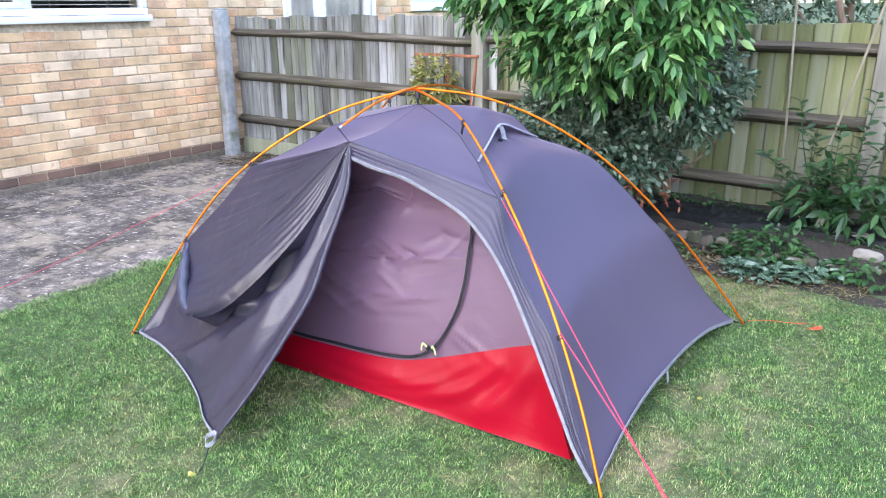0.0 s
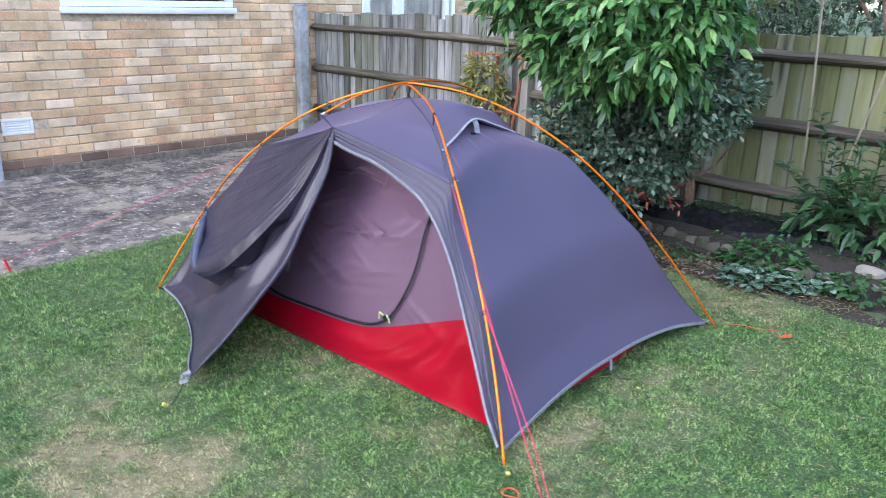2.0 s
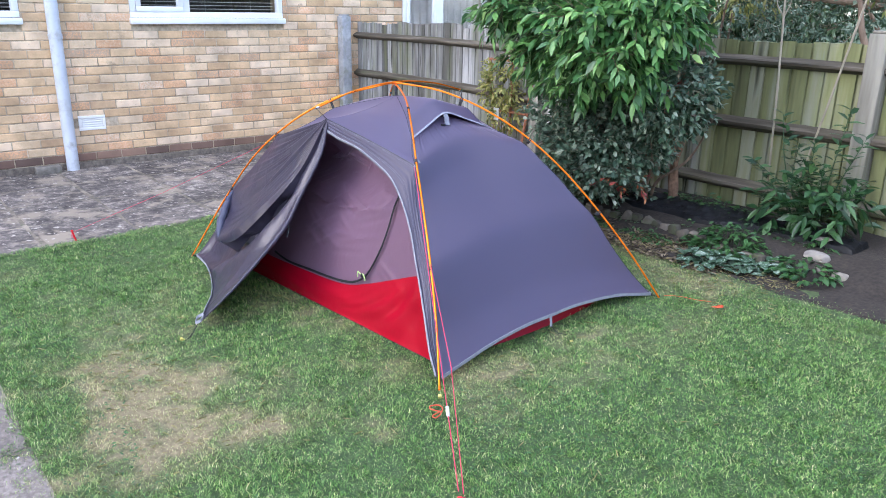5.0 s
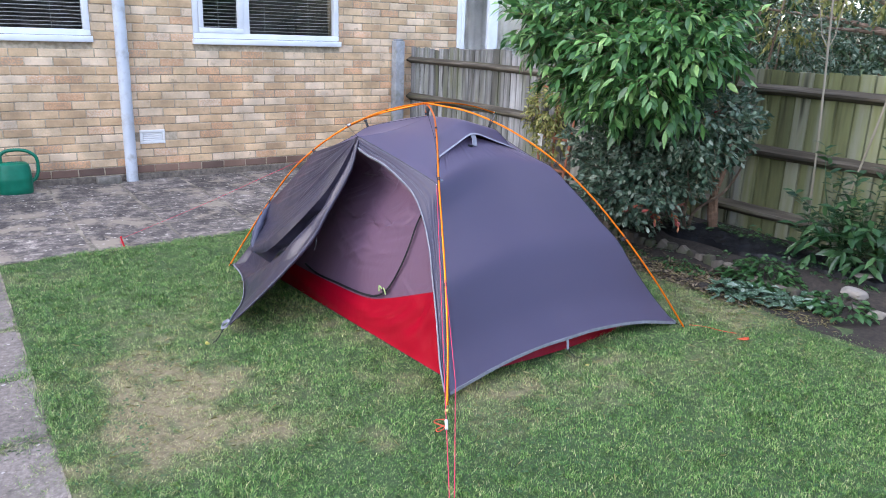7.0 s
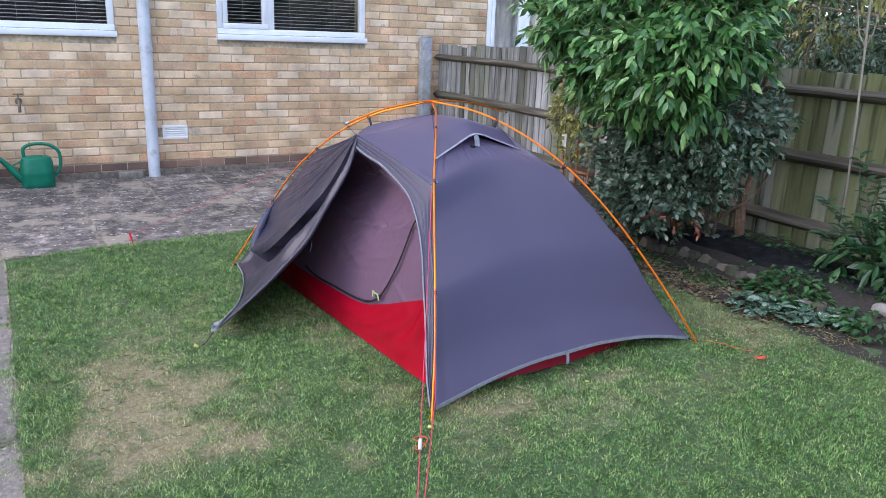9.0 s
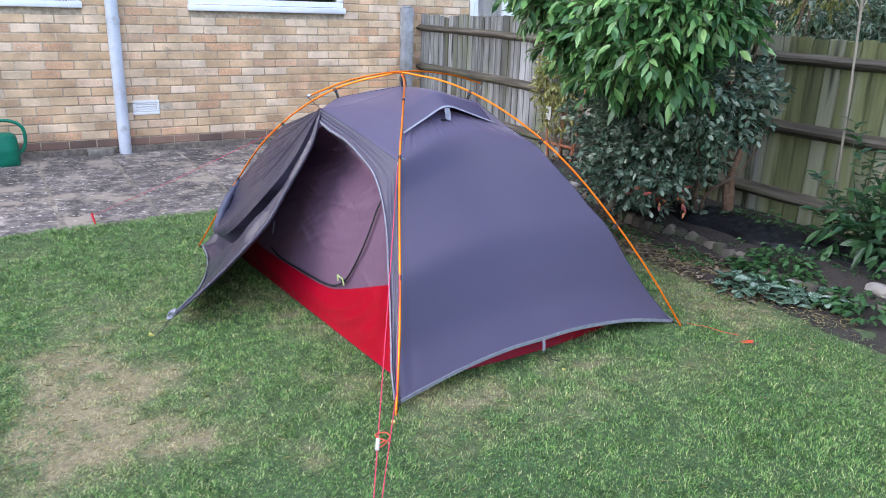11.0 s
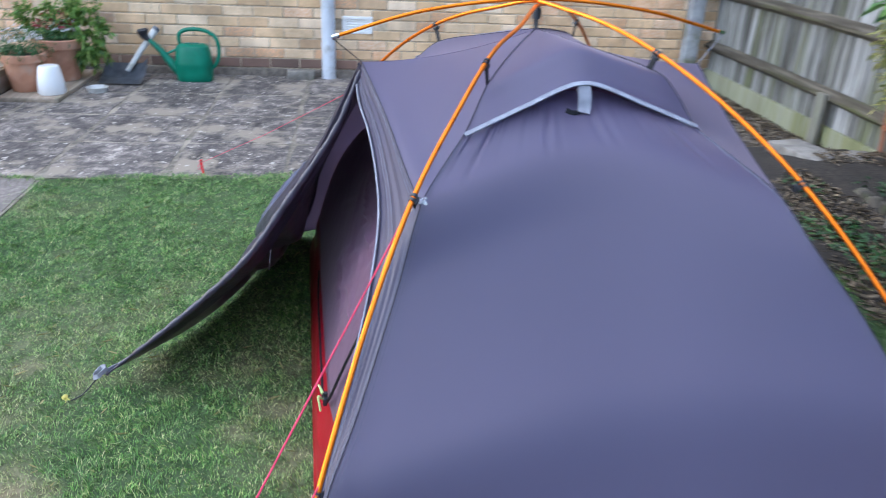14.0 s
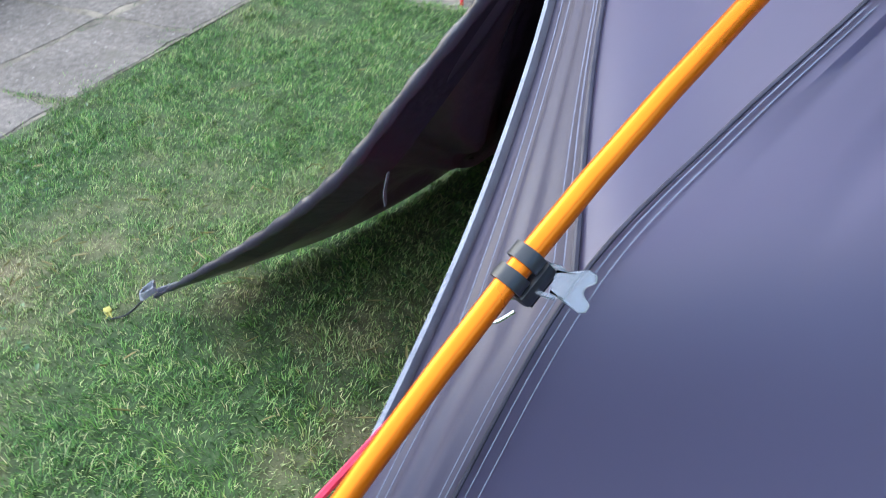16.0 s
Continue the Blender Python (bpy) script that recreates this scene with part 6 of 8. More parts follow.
for n, (x0, x1, ha, hb) in enumerate(BAYS):
    f = thing("fence", Matrix.Translation(((x0 + x1) / 2, FENCE_Y, 0)), ("weathered grey feather-edge fence panel with green algae", "algae-green feather-edge fence panel behind the shrub", "algae-green feather-edge fence panel behind the laurel")[n], "fence", "fences along the garden")
    x = x0
    while x < x1 - 0.02:
        w = min(rnd.uniform(0.090, 0.108), x1 - x)
        s = (x - x0) / (x1 - x0)
        top = ha * (1 - s) + hb * s + rnd.uniform(-0.012, 0.008)
        if rnd.random() < 0.08:
            top -= 0.03
        bm = bmesh.new()
        y, lean = FENCE_Y + 0.012, rnd.uniform(-0.003, 0.003)
        z0 = float(lift(x, 5.1)) + rnd.uniform(-0.01, 0.01) - 0.02
        z0 = max(z0, 0.03) if n == 0 else z0
        pts = [(x - 0.014, y + 0.004), (x, y + 0.004), (x, y - 0.006), (x + w - 0.008, y - 0.020), (x + w - 0.008, y + 0.002), (x - 0.014, y + 0.010)]
        if n == 0:
            pts = [(px, FENCE_Y - 0.004 + (py - FENCE_Y) * 0.4) for px, py in pts]
        lo = [bm.verts.new((px, py, z0)) for px, py in pts]
        hi = [bm.verts.new((px + lean, py, top + rnd.uniform(-0.004, 0.004))) for px, py in pts]
        for i in range(6):
            bm.faces.new((lo[i], lo[(i + 1) % 6], hi[(i + 1) % 6], hi[i]))
        bm.faces.new(lo[::-1]), bm.faces.new(hi)
        green = n > 0 and rnd.random() < 0.94
        part("board", bm, M_FENCE_GREEN if green else M_FENCE, f, smooth=False)
        x += w
    for z, hh in ((1.19, 0.07), (0.77, 0.085), (0.345, 0.085)):
        bm = bmesh.new()
        k = 24
        rows = []
        for i in range(k + 1):
            xx = x0 - 0.01 + (x1 - x0 + 0.02) * i / k
            drop = (0.03 if n == 0 else 0.0) * (i / k) - 0.012 * math.sin(math.pi * i / k) + rnd.uniform(-0.002, 0.002)
            zz = z - drop
            rows.append([bm.verts.new(q) for q in ((xx, FENCE_Y + 0.002, zz + hh / 2), (xx, FENCE_Y - 0.016, zz + hh / 2), (xx, FENCE_Y - 0.062 + rnd.uniform(-0.003, 0.003), zz + hh * 0.10), (xx, FENCE_Y - 0.058, zz - hh * 0.15), (xx, FENCE_Y - 0.012, zz - hh / 2), (xx, FENCE_Y + 0.002, zz - hh / 2))])
        for a, b in zip(rows, rows[1:]):
            for i in range(6):
                bm.faces.new((a[i], a[(i + 1) % 6], b[(i + 1) % 6], b[i]))
        bm.faces.new(rows[0][::-1]), bm.faces.new(rows[-1])
        part("rail", bm, M_RAIL, f)
    if n == 0:
        for xa, xb in ((x0, -4.66), (-4.655, x1)):
            part("gravel_board", boxed((xa, FENCE_Y - 0.034, -0.02), (xb, FENCE_Y - 0.008, 0.155), 0.004), M_FENCE_GREEN, f, "algae-green horizontal board along the ground", smooth=False)
st = thing("fence_strut", Matrix.Translation((-4.3, FENCE_Y - 0.06, 0)), "short grey wooden strut under the fence rail", "post")
part("strut", boxed((-4.34, FENCE_Y - 0.10, -0.02), (-4.26, FENCE_Y - 0.064, 0.36), 0.005), M_OLDPOST, st)

# ---- plants ----
LEAF = (np.array([(0, 0, 0), (0.22, 0.34, 0.03), (0.22, -0.34, 0.03), (0.30, 0, -0.015), (0.55, 0.46, 0.02), (0.55, -0.46, 0.02), (0.60, 0, -0.03), (1, 0, -0.05)]),
        np.array([(0, 3, 1), (0, 2, 3), (1, 3, 6), (1, 6, 4), (2, 6, 3), (2, 5, 6), (4, 6, 7), (5, 7, 6)]))
ROUND = (np.array([(0, 0, 0), (0.18, 0.42, 0.05), (0.18, -0.42, 0.05), (0.62, 0.52, 0.05), (0.62, -0.52, 0.05), (0.5, 0, -0.04), (1, 0, 0.0)]),
         np.array([(0, 5, 1), (0, 2, 5), (1, 5, 3), (2, 4, 5), (3, 5, 6), (4, 6, 5)]))


def unit(v):
    return v / np.maximum(np.linalg.norm(v, axis=-1, keepdims=True), 1e-9)


def leaves(P, D, N, L, W, shape=LEAF, droop=0.0):
    """Many leaves as arrays: bases P, directions D, faces N, lengths L, widths W."""
    D = unit(D)
    S = unit(np.cross(D, N))
    N = np.cross(S, D)
    tv, tt = shape
    V = P[:, None, :] + tv[None, :, 0:1] * (L[:, None, None] * D[:, None, :]) + tv[None, :, 1:2] * (W[:, None, None] * S[:, None, :]) + tv[None, :, 2:3] * (L[:, None, None] * N[:, None, :])
    V[:, :, 2] -= droop * L[:, None] * tv[None, :, 0] ** 2
    T = tt[None] + (np.arange(len(P)) * len(tv))[:, None, None]
    return V.reshape(-1, 3), T.reshape(-1, 3)


def sprays(rng, centre, radii, n, per, length, leaf, width, droop, shape=LEAF, low=-1.0, inner=0.55, hang=0.2, rise=-0.15):
    """Twigs that reach out of an ellipsoid, each with leaves set along it. Returns leaves and the twigs' lines."""
    d = unit(rng.normal(size=(n, 3)))
    d[:, 2] = np.maximum(d[:, 2], low)
    r = inner + (1 - inner) * rng.random((n, 1)) ** 0.6
    lump = 1 + 0.16 * np.sin(d[:, :1] * 7 + 1) * np.cos(d[:, 1:2] * 6) + 0.10 * np.sin(d[:, 2:3] * 9)
    a = np.array(centre) + d * np.array(radii) * r * lump
    way = unit(d + rng.normal(scale=0.45, size=(n, 3)) + np.array((0, 0, -hang)))
    ln = length * rng.uniform(0.6, 1.3, size=(n, 1))
    P, D, N, L, W = [], [], [], [], []
    for k in range(per):
        s = (k + 0.6) / per
        p = a + way * ln * s
        p[:, 2] -= droop * 0.25 * (s ** 2) * ln[:, 0]
        side = unit(np.cross(way, rng.normal(size=(n, 3))))
        dd = unit(way * 0.7 + side * (1.0 - 0.5 * s) + np.array((0, 0, rise)))
        P.append(p), D.append(dd)
        N.append(unit(np.array((0, 0, 1.0)) + rng.normal(scale=0.45, size=(n, 3)) + 0.3 * d))
        L.append(leaf * rng.uniform(0.65, 1.2, n)), W.append(width * rng.uniform(0.75, 1.2, n))
    return leaves(np.concatenate(P), np.concatenate(D), np.concatenate(N), np.concatenate(L), np.concatenate(W), shape, droop), (a, a + way * ln)


def twig_mesh(a, b, r):
    """Three-sided sticks from a to b."""
    n = len(a)
    t = unit(b - a)
    s = unit(np.cross(t, np.array((0.31, 0.2, 0.93))))
    u = np.cross(t, s)
    V, T = [], []
    for k in range(3):
        o = (s * math.cos(k * math.tau / 3) + u * math.sin(k * math.tau / 3)) * r
        V += [a + o, b + o * 0.4]
    V = np.stack(V, 1).reshape(-1, 3)
    tt = np.array([(0, 2, 3), (0, 3, 1), (2, 4, 5), (2, 5, 3), (4, 0, 1), (4, 1, 5)])
    return V, (tt[None] + (np.arange(n) * 6)[:, None, None]).reshape(-1, 3)


def joined(sets):
    V, T, o = [], [], 0
    for v, t in sets:
        V.append(v), T.append(t + o)
        o += len(v)
    return np.concatenate(V), np.concatenate(T)


def foliage(name, sets, material, parent=None, label=""):
    ob = new(name, raw_mesh(name, *joined(sets), material))
    if parent is not None:
        ob.parent = parent
        ob.matrix_parent_inverse = PLACED[parent.name].inverted()
    if label:
        ob["label"] = label
    if name in ("twig_work", "stalk_clump", "petals", "leaves", "turning_leaves", "pale_petals", "trailing_leaves"):
        ob["kind"] = "stuff"
    return ob


def limbs(rng, parent, name, base, tips, r0, material, sub=0):
    """A trunk and its limbs, tapering and slightly crooked."""
    for tip in tips:
        mid = [Vector(base).lerp(Vector(tip), s) + Vector(rng.normal(scale=0.025, size=3)) for s in (0.3, 0.6)]
        f = spline([base, *mid, tip])
        part(name, tubed(curve_pts(f, 14), [r0 * (1 - 0.72 * i / 14) for i in range(15)], 8), material, parent)


rng = np.random.default_rng(21)
shrub = thing("shrub", Matrix.Translation((-1.52, 4.86, 0.19)), "large bright green leafy shrub overhanging the tent", "shrub")
limbs(rng, shrub, "trunk", (-1.52, 4.86, 0.17), [(-1.56, 4.70, 0.95), (-1.50, 4.84, 1.05)], 0.032, M_TRUNK)
limbs(rng, shrub, "limb", (-1.55, 4.74, 0.85), [(-1.9, 4.1, 1.45), (-1.35, 3.85, 1.5), (-1.0, 4.3, 1.7), (-1.6, 4.3, 2.2), (-2.0, 4.6, 1.9)], 0.02, M_BARK)
sets, lines = [], []
for c, r, n in (((-1.56, 4.08, 1.67), (0.42, 0.44, 0.35), 560), ((-1.98, 3.84, 1.60), (0.30, 0.34, 0.14), 200), ((-2.34, 3.86, 1.62), (0.18, 0.12, 0.05), 36), ((-1.14, 3.94, 1.55), (0.18, 0.28, 0.17), 140), ((-1.40, 3.72, 1.46), (0.28, 0.20, 0.10), 150), ((-1.78, 3.76, 1.36), (0.18, 0.16, 0.12), 80), ((-1.64, 3.88, 1.15), (0.15, 0.13, 0.10), 70), ((-1.24, 3.88, 1.22), (0.13, 0.11, 0.08), 60), ((-1.82, 3.96, 1.24), (0.20, 0.18, 0.15), 100),
                ((-1.50, 3.92, 1.34), (0.30, 0.20, 0.14), 150), ((-2.20, 3.92, 1.50), (0.26, 0.14, 0.08), 46), ((-1.16, 3.62, 1.29), (0.06, 0.05, 0.06), 16), ((-1.46, 3.64, 1.27), (0.08, 0.06, 0.06), 20), ((-1.55, 4.3, 2.1), (0.6, 0.55, 0.4), 280)):
    s, l = sprays(rng, c, r, n, 10, 0.17, 0.079, 0.036, 0.30, inner=0.40, hang=0.0, rise=-0.04)
    sets.append(s), lines.append(l)
foliage("crown", sets, M_LEAF_BRIGHT, shrub, "dense drooping pointed bright green leaves")
foliage("twig_work", [twig_mesh(a, b, 0.0022) for a, b in lines], M_BARK, shrub)

under_shrub = thing("variegated_shrub", Matrix.Translation((-1.45, 4.55, 0.19)), "grey-green small-leaved shrub below the taller one", "shrub")
limbs(rng, under_shrub, "stem", (-1.62, 4.72, 0.15), [(-1.85, 4.3, 0.7), (-1.3, 4.2, 0.8), (-1.0, 4.4, 0.9), (-1.6, 4.4, 1.0)], 0.014, M_BARK)
sets, lines = [], []
for c, r, n in (((-1.70, 4.34, 0.88), (0.38, 0.40, 0.42), 940), ((-1.98, 4.36, 0.74), (0.28, 0.36, 0.38), 460), ((-1.22, 4.24, 1.02), (0.23, 0.24, 0.24), 360), ((-1.66, 4.12, 0.62), (0.30, 0.24, 0.24), 340), ((-1.9, 4.5, 0.40), (0.32, 0.28, 0.2), 160)):
    s, l = sprays(rng, c, r, n, 9, 0.11, 0.044, 0.022, 0.1, ROUND, inner=0.4, hang=0.05, rise=0.0)
    sets.append(s), lines.append(l)
foliage("crown", sets, M_LEAF_GREY, under_shrub, "small rounded grey-green leaves")
foliage("twig_work", [twig_mesh(a, b, 0.0014) for a, b in lines], M_BARK, under_shrub)
s, l = sprays(rng, (-1.25, 4.12, 0.98), (0.16, 0.12, 0.16), 8, 4, 0.10, 0.034, 0.014, 0.2, ROUND)
s2, l2 = sprays(rng, (-1.35, 4.0, 0.50), (0.20, 0.10, 0.07), 14, 4, 0.08, 0.034, 0.014, 0.2, ROUND)
foliage("turning_leaves", [s, s2], M_LEAF_RUST, under_shrub, "a few leaves turned orange and red")
for p in ((-1.75, 4.02, 0.52), (-1.76, 4.03, 0.47)):
    bl = sprays(rng, p, (0.012, 0.012, 0.012), 10, 1, 0.01, 0.03, 0.012, 0.1, ROUND)[0]
    foliage("blossom", [bl], M_PETAL_WHITE, under_shrub)

trellis = thing("trellis", Matrix.Translation((-3.45, 5.0, 0.12)), "red-brown stained wooden trellis leaning on the fence", "trellis")
for x0, x1 in ((-3.52, -3.76), (-3.38, -3.455), (-3.26, -3.17)):
    part("upright", tubed([(x0, 4.98, 0.08), (x1, 5.075, 1.07)], 0.0125, 6), M_RUSTWOOD, trellis)
for z, a, b in ((1.065, -3.77, -3.15), (0.62, -3.66, -3.21), (0.34, -3.59, -3.23)):
    part("rail", boxed((a, 5.05 - (1.07 - z) * 0.09, z - 0.010), (b, 5.066 - (1.07 - z) * 0.09, z + 0.012), 0.002), M_RUSTWOOD, trellis)
climber = thing("climbing_plant", Matrix.Translation((-3.45, 4.95, 0.15)), "straw-yellow leaved climber on the trellis", "climber")
limbs(rng, climber, "stem", (-3.42, 4.95, 0.12), [(-3.5, 4.98, 0.8), (-3.35, 4.97, 0.7)], 0.006, M_BARK)
a, la = sprays(rng, (-3.50, 4.97, 0.86), (0.20, 0.10, 0.18), 150, 6, 0.08, 0.044, 0.019, 0.2, ROUND)
b, lb = sprays(rng, (-3.42, 4.97, 0.60), (0.16, 0.08, 0.14), 70, 5, 0.07, 0.040, 0.017, 0.2, ROUND)
foliage("leaves", [a, b], M_LEAF_YELLOW, climber)
foliage("twig_work", [twig_mesh(*la, 0.0013), twig_mesh(*lb, 0.0013)], M_BARK, climber)
tag_thing = thing("plant_label", Matrix.Translation((-3.47, 4.9, 0.60)), "white plastic plant label hanging on the trellis", "label")
part("card", boxed((-3.505, 4.903, 0.55), (-3.44, 4.907, 0.66), 0.001), M_PALEPLASTIC, tag_thing)
part("tie", tubed([(-3.47, 4.905, 0.66), (-3.47, 4.95, 0.70), (-3.46, 5.0, 0.72)], 0.0012, 5), M_CANE, tag_thing)

laurel = thing("laurel_bush", Matrix.Translation((-0.55, 4.85, 0.2)), "glossy mid-green leafy bush beside the concrete post", "bush")
stems = [(-0.78, 4.80, 0.92), (-0.55, 4.78, 0.80), (-0.40, 4.83, 0.98), (-0.92, 4.78, 0.62), (-0.28, 4.82, 0.84), (-0.62, 4.72, 0.58), (-0.44, 4.70, 0.66), (-0.70, 4.90, 0.74), (-0.22, 4.78, 0.60), (-0.84, 4.70, 0.44)]
limbs(rng, laurel, "stem", (-0.55, 4.86, 0.18), stems, 0.006, M_LEAF_BUSH)
sets = []
for tip in stems:
    n = 34
    s = np.linspace(0.22, 1.0, n)[:, None]
    P = np.array((-0.55, 4.86, 0.18)) * (1 - s) + np.array(tip) * s
    ang = np.arange(n) * 2.4
    D = np.stack([np.cos(ang), np.sin(ang), 0.15 + 0.75 * s[:, 0] * rng.random(n)], 1)
    sets.append(leaves(P, D, np.array((0, 0, 1.0)) + rng.normal(scale=0.25, size=(n, 3)), rng.uniform(0.07, 0.115, n), rng.uniform(0.030, 0.044, n), LEAF, 0.15))
s, l = sprays(rng, (-0.48, 4.74, 0.42), (0.30, 0.16, 0.12), 46, 5, 0.10, 0.11, 0.042, 0.25, rise=0.2)
foliage("leaves", sets + [s], M_LEAF_BUSH, laurel)
foliage("twig_work", [twig_mesh(*l, 0.003)], M_LEAF_BUSH, laurel)

for (x0, y0, z0), (x1, y1, z1), label in (((-0.83, 4.86, 0.15), (-0.90, 4.80, 1.95), "tall thin pale sapling stem, forked at its top"), ((-0.72, 4.87, 0.2), (-0.36, 4.80, 1.85), "leaning pale bamboo cane tied in the bush")):
    c = thing("garden_cane", Matrix.Translation((x0, y0, z0)), label, "cane", "garden canes")
    f = spline([(x0, y0, z0), ((x0 + x1) / 2 + 0.008, (y0 + y1) / 2, (z0 + z1) / 2), (x1, y1, z1)])
    part("cane", tubed(curve_pts(f, 16), [0.0065 + (0.001 if i % 4 == 0 else 0) for i in range(17)], 8), M_CANE, c)
    if x0 < -0.8:
        for dx in (-0.09, 0.07):
            part("fork", tubed([f(0.74), f(0.78) + Vector((dx * 0.5, 0, 0.0)), f(0.90) + Vector((dx, 0.01, 0))], [0.004, 0.0035, 0.002], 6), M_CANE, c)
    part("top", tubed([f(0.995), f(1.0) + Vector((0, 0, 0.02))], 0.007, 8), M_CANE, c)

lung = thing("lungwort_plant", Matrix.Translation((-0.55, 4.15, 0.13)), "low clump of silver-spotted leaves at the bed's edge", "plant")
sets = []
for cx, cy, n in ((-0.55, 4.14, 90), (-0.70, 4.05, 70), (-0.42, 4.26, 80), (-0.80, 4.10, 40)):
    ang, tilt = rng.uniform(0, math.tau, n), rng.uniform(0.1, 0.7, n)
    D = np.stack([np.cos(ang), np.sin(ang), tilt], 1)
    P = np.stack([cx + rng.normal(scale=0.07, size=n), cy + rng.normal(scale=0.06, size=n), 0.12 + rng.uniform(0.0, 0.05, n)], 1)
    sets.append(leaves(P, D, np.array((0, 0, 1.0)) + rng.normal(scale=0.3, size=(n, 3)), rng.uniform(0.055, 0.090, n), rng.uniform(0.024, 0.036, n), ROUND, 0.4))
foliage("leaves", sets, M_LEAF_SPOT, lung)
part("crown_root", lathe(bmesh.new(), [(0, 0.1), (0.05, 0.11), (0.03, 0.15), (0, 0.16)], 10, (-0.55, 4.15, 0)), M_SOIL, lung)


def low_plant(name, at, spread, n, leaf, material, label, tall=0.10, shape=LEAF):
    t = thing(name, Matrix.Translation(at), label, "plant", "low plants in the bed")
    ang = rng.uniform(0, math.tau, n)
    rad = np.sqrt(rng.random(n))
    P = np.stack([at[0] + rad * np.cos(ang) * spread[0], at[1] + rad * np.sin(ang) * spread[1], at[2] + rng.uniform(0.0, tall, n) * (1.1 - rad)], 1)
    D = np.stack([np.cos(ang) + rng.normal(scale=0.6, size=n), np.sin(ang) + rng.normal(scale=0.6, size=n), rng.uniform(0, 0.6, n)], 1)
    foliage("leaves", [leaves(P, D, np.array((0, 0, 1.0)) + rng.normal(scale=0.35, size=(n, 3)), leaf * rng.uniform(0.6, 1.2, n), leaf * 0.44 * rng.uniform(0.8, 1.2, n), shape, 0.4)], material, t)
    base = P.copy()
    base[:, 2] = at[2] - 0.01
    foliage("stalk_clump", [twig_mesh(base[::2] * np.array((1, 1, 1.0)), P[::2], 0.0014)], material, t)
    return t


low_plant("ground_cover", (-0.95, 4.50, 0.16), (0.50, 0.07), 420, 0.040, M_LEAF_LAUREL, "small green weeds growing over the sheet's edge", 0.09)
low_plant("ground_cover", (-0.40, 4.58, 0.18), (0.26, 0.12), 260, 0.045, M_LEAF_LAUREL, "small green weeds growing over the sheet's edge", 0.10)
low_plant("ground_cover", (-0.70, 4.62, 0.19), (0.55, 0.14), 420, 0.045, M_LEAF_BUSH, "dark green ground cover among the folds of the sheet", 0.09)
low_plant("ground_cover", (-1.75, 4.75, 0.17), (0.45, 0.22), 520, 0.045, M_LEAF_BUSH, "dark green ground cover under the shrub", 0.12)
low_plant("green_plant", (-0.76, 4.34, 0.15), (0.27, 0.17), 420, 0.055, M_LEAF_LAUREL, "fresh green toothed leaves in a low clump", 0.16, ROUND)
low_plant("green_plant", (-0.28, 4.28, 0.14), (0.20, 0.16), 170, 0.055, M_LEAF_LAUREL, "fresh green toothed leaves in a low clump", 0.12, ROUND)
low_plant("ground_cover", (-1.25, 4.86, 0.17), (0.65, 0.20), 900, 0.05, M_LEAF_LAUREL, "dark green ground cover under the shrub", 0.14)
low_plant("ground_cover", (-1.85, 4.50, 0.16), (0.30, 0.14), 200, 0.045, M_LEAF_DARK, "dark green ground cover under the shrub", 0.10)
low_plant("ground_cover", (-2.35, 4.62, 0.16), (0.40, 0.16), 160, 0.04, M_LEAF_DARK, "sparse dark green weeds on the bare soil", 0.08)
low_plant("ground_cover", (-1.55, 4.40, 0.15), (0.45, 0.09), 420, 0.038, M_LEAF_LAUREL, "small green weeds along the edging", 0.05)
low_plant("ground_cover", (-1.05, 4.42, 0.15), (0.30, 0.08), 260, 0.038, M_LEAF_LAUREL, "small green weeds along the edging", 0.06)
for wx, wy, sx_, n_ in ((-2.25, 4.20, 0.30, 260), (-1.75, 4.17, 0.25, 200), (-2.65, 4.16, 0.20, 150), (-1.25, 4.20, 0.25, 160), (-3.1, 4.38, 0.25, 150)):
    low_plant("weeds", (wx, wy, float(lift(wx, wy)) + 0.012), (sx_, 0.10), n_, 0.034, M_LEAF_LAUREL, "small green weeds on the soil beside the edging", 0.05)
low_plant("weeds", (-2.75, 4.45, 0.13), (0.16, 0.12), 70, 0.045, M_LEAF_LAUREL, "green weeds by the pale stone", 0.08)
low_plant("weeds", (-2.85, 4.62, 0.19), (0.30, 0.20), 160, 0.04, M_LEAF_BUSH, "small dark green weeds on the black soil", 0.08)
low_plant("weeds", (-2.60, 4.28, 0.14), (0.22, 0.08), 140, 0.04, M_LEAF_LAUREL, "green weeds along the edging", 0.06)
low_plant("weeds", (-3.30, 4.78, 0.14), (0.14, 0.10), 70, 0.045, M_LEAF_LAUREL, "green weeds at the foot of the trellis", 0.10)

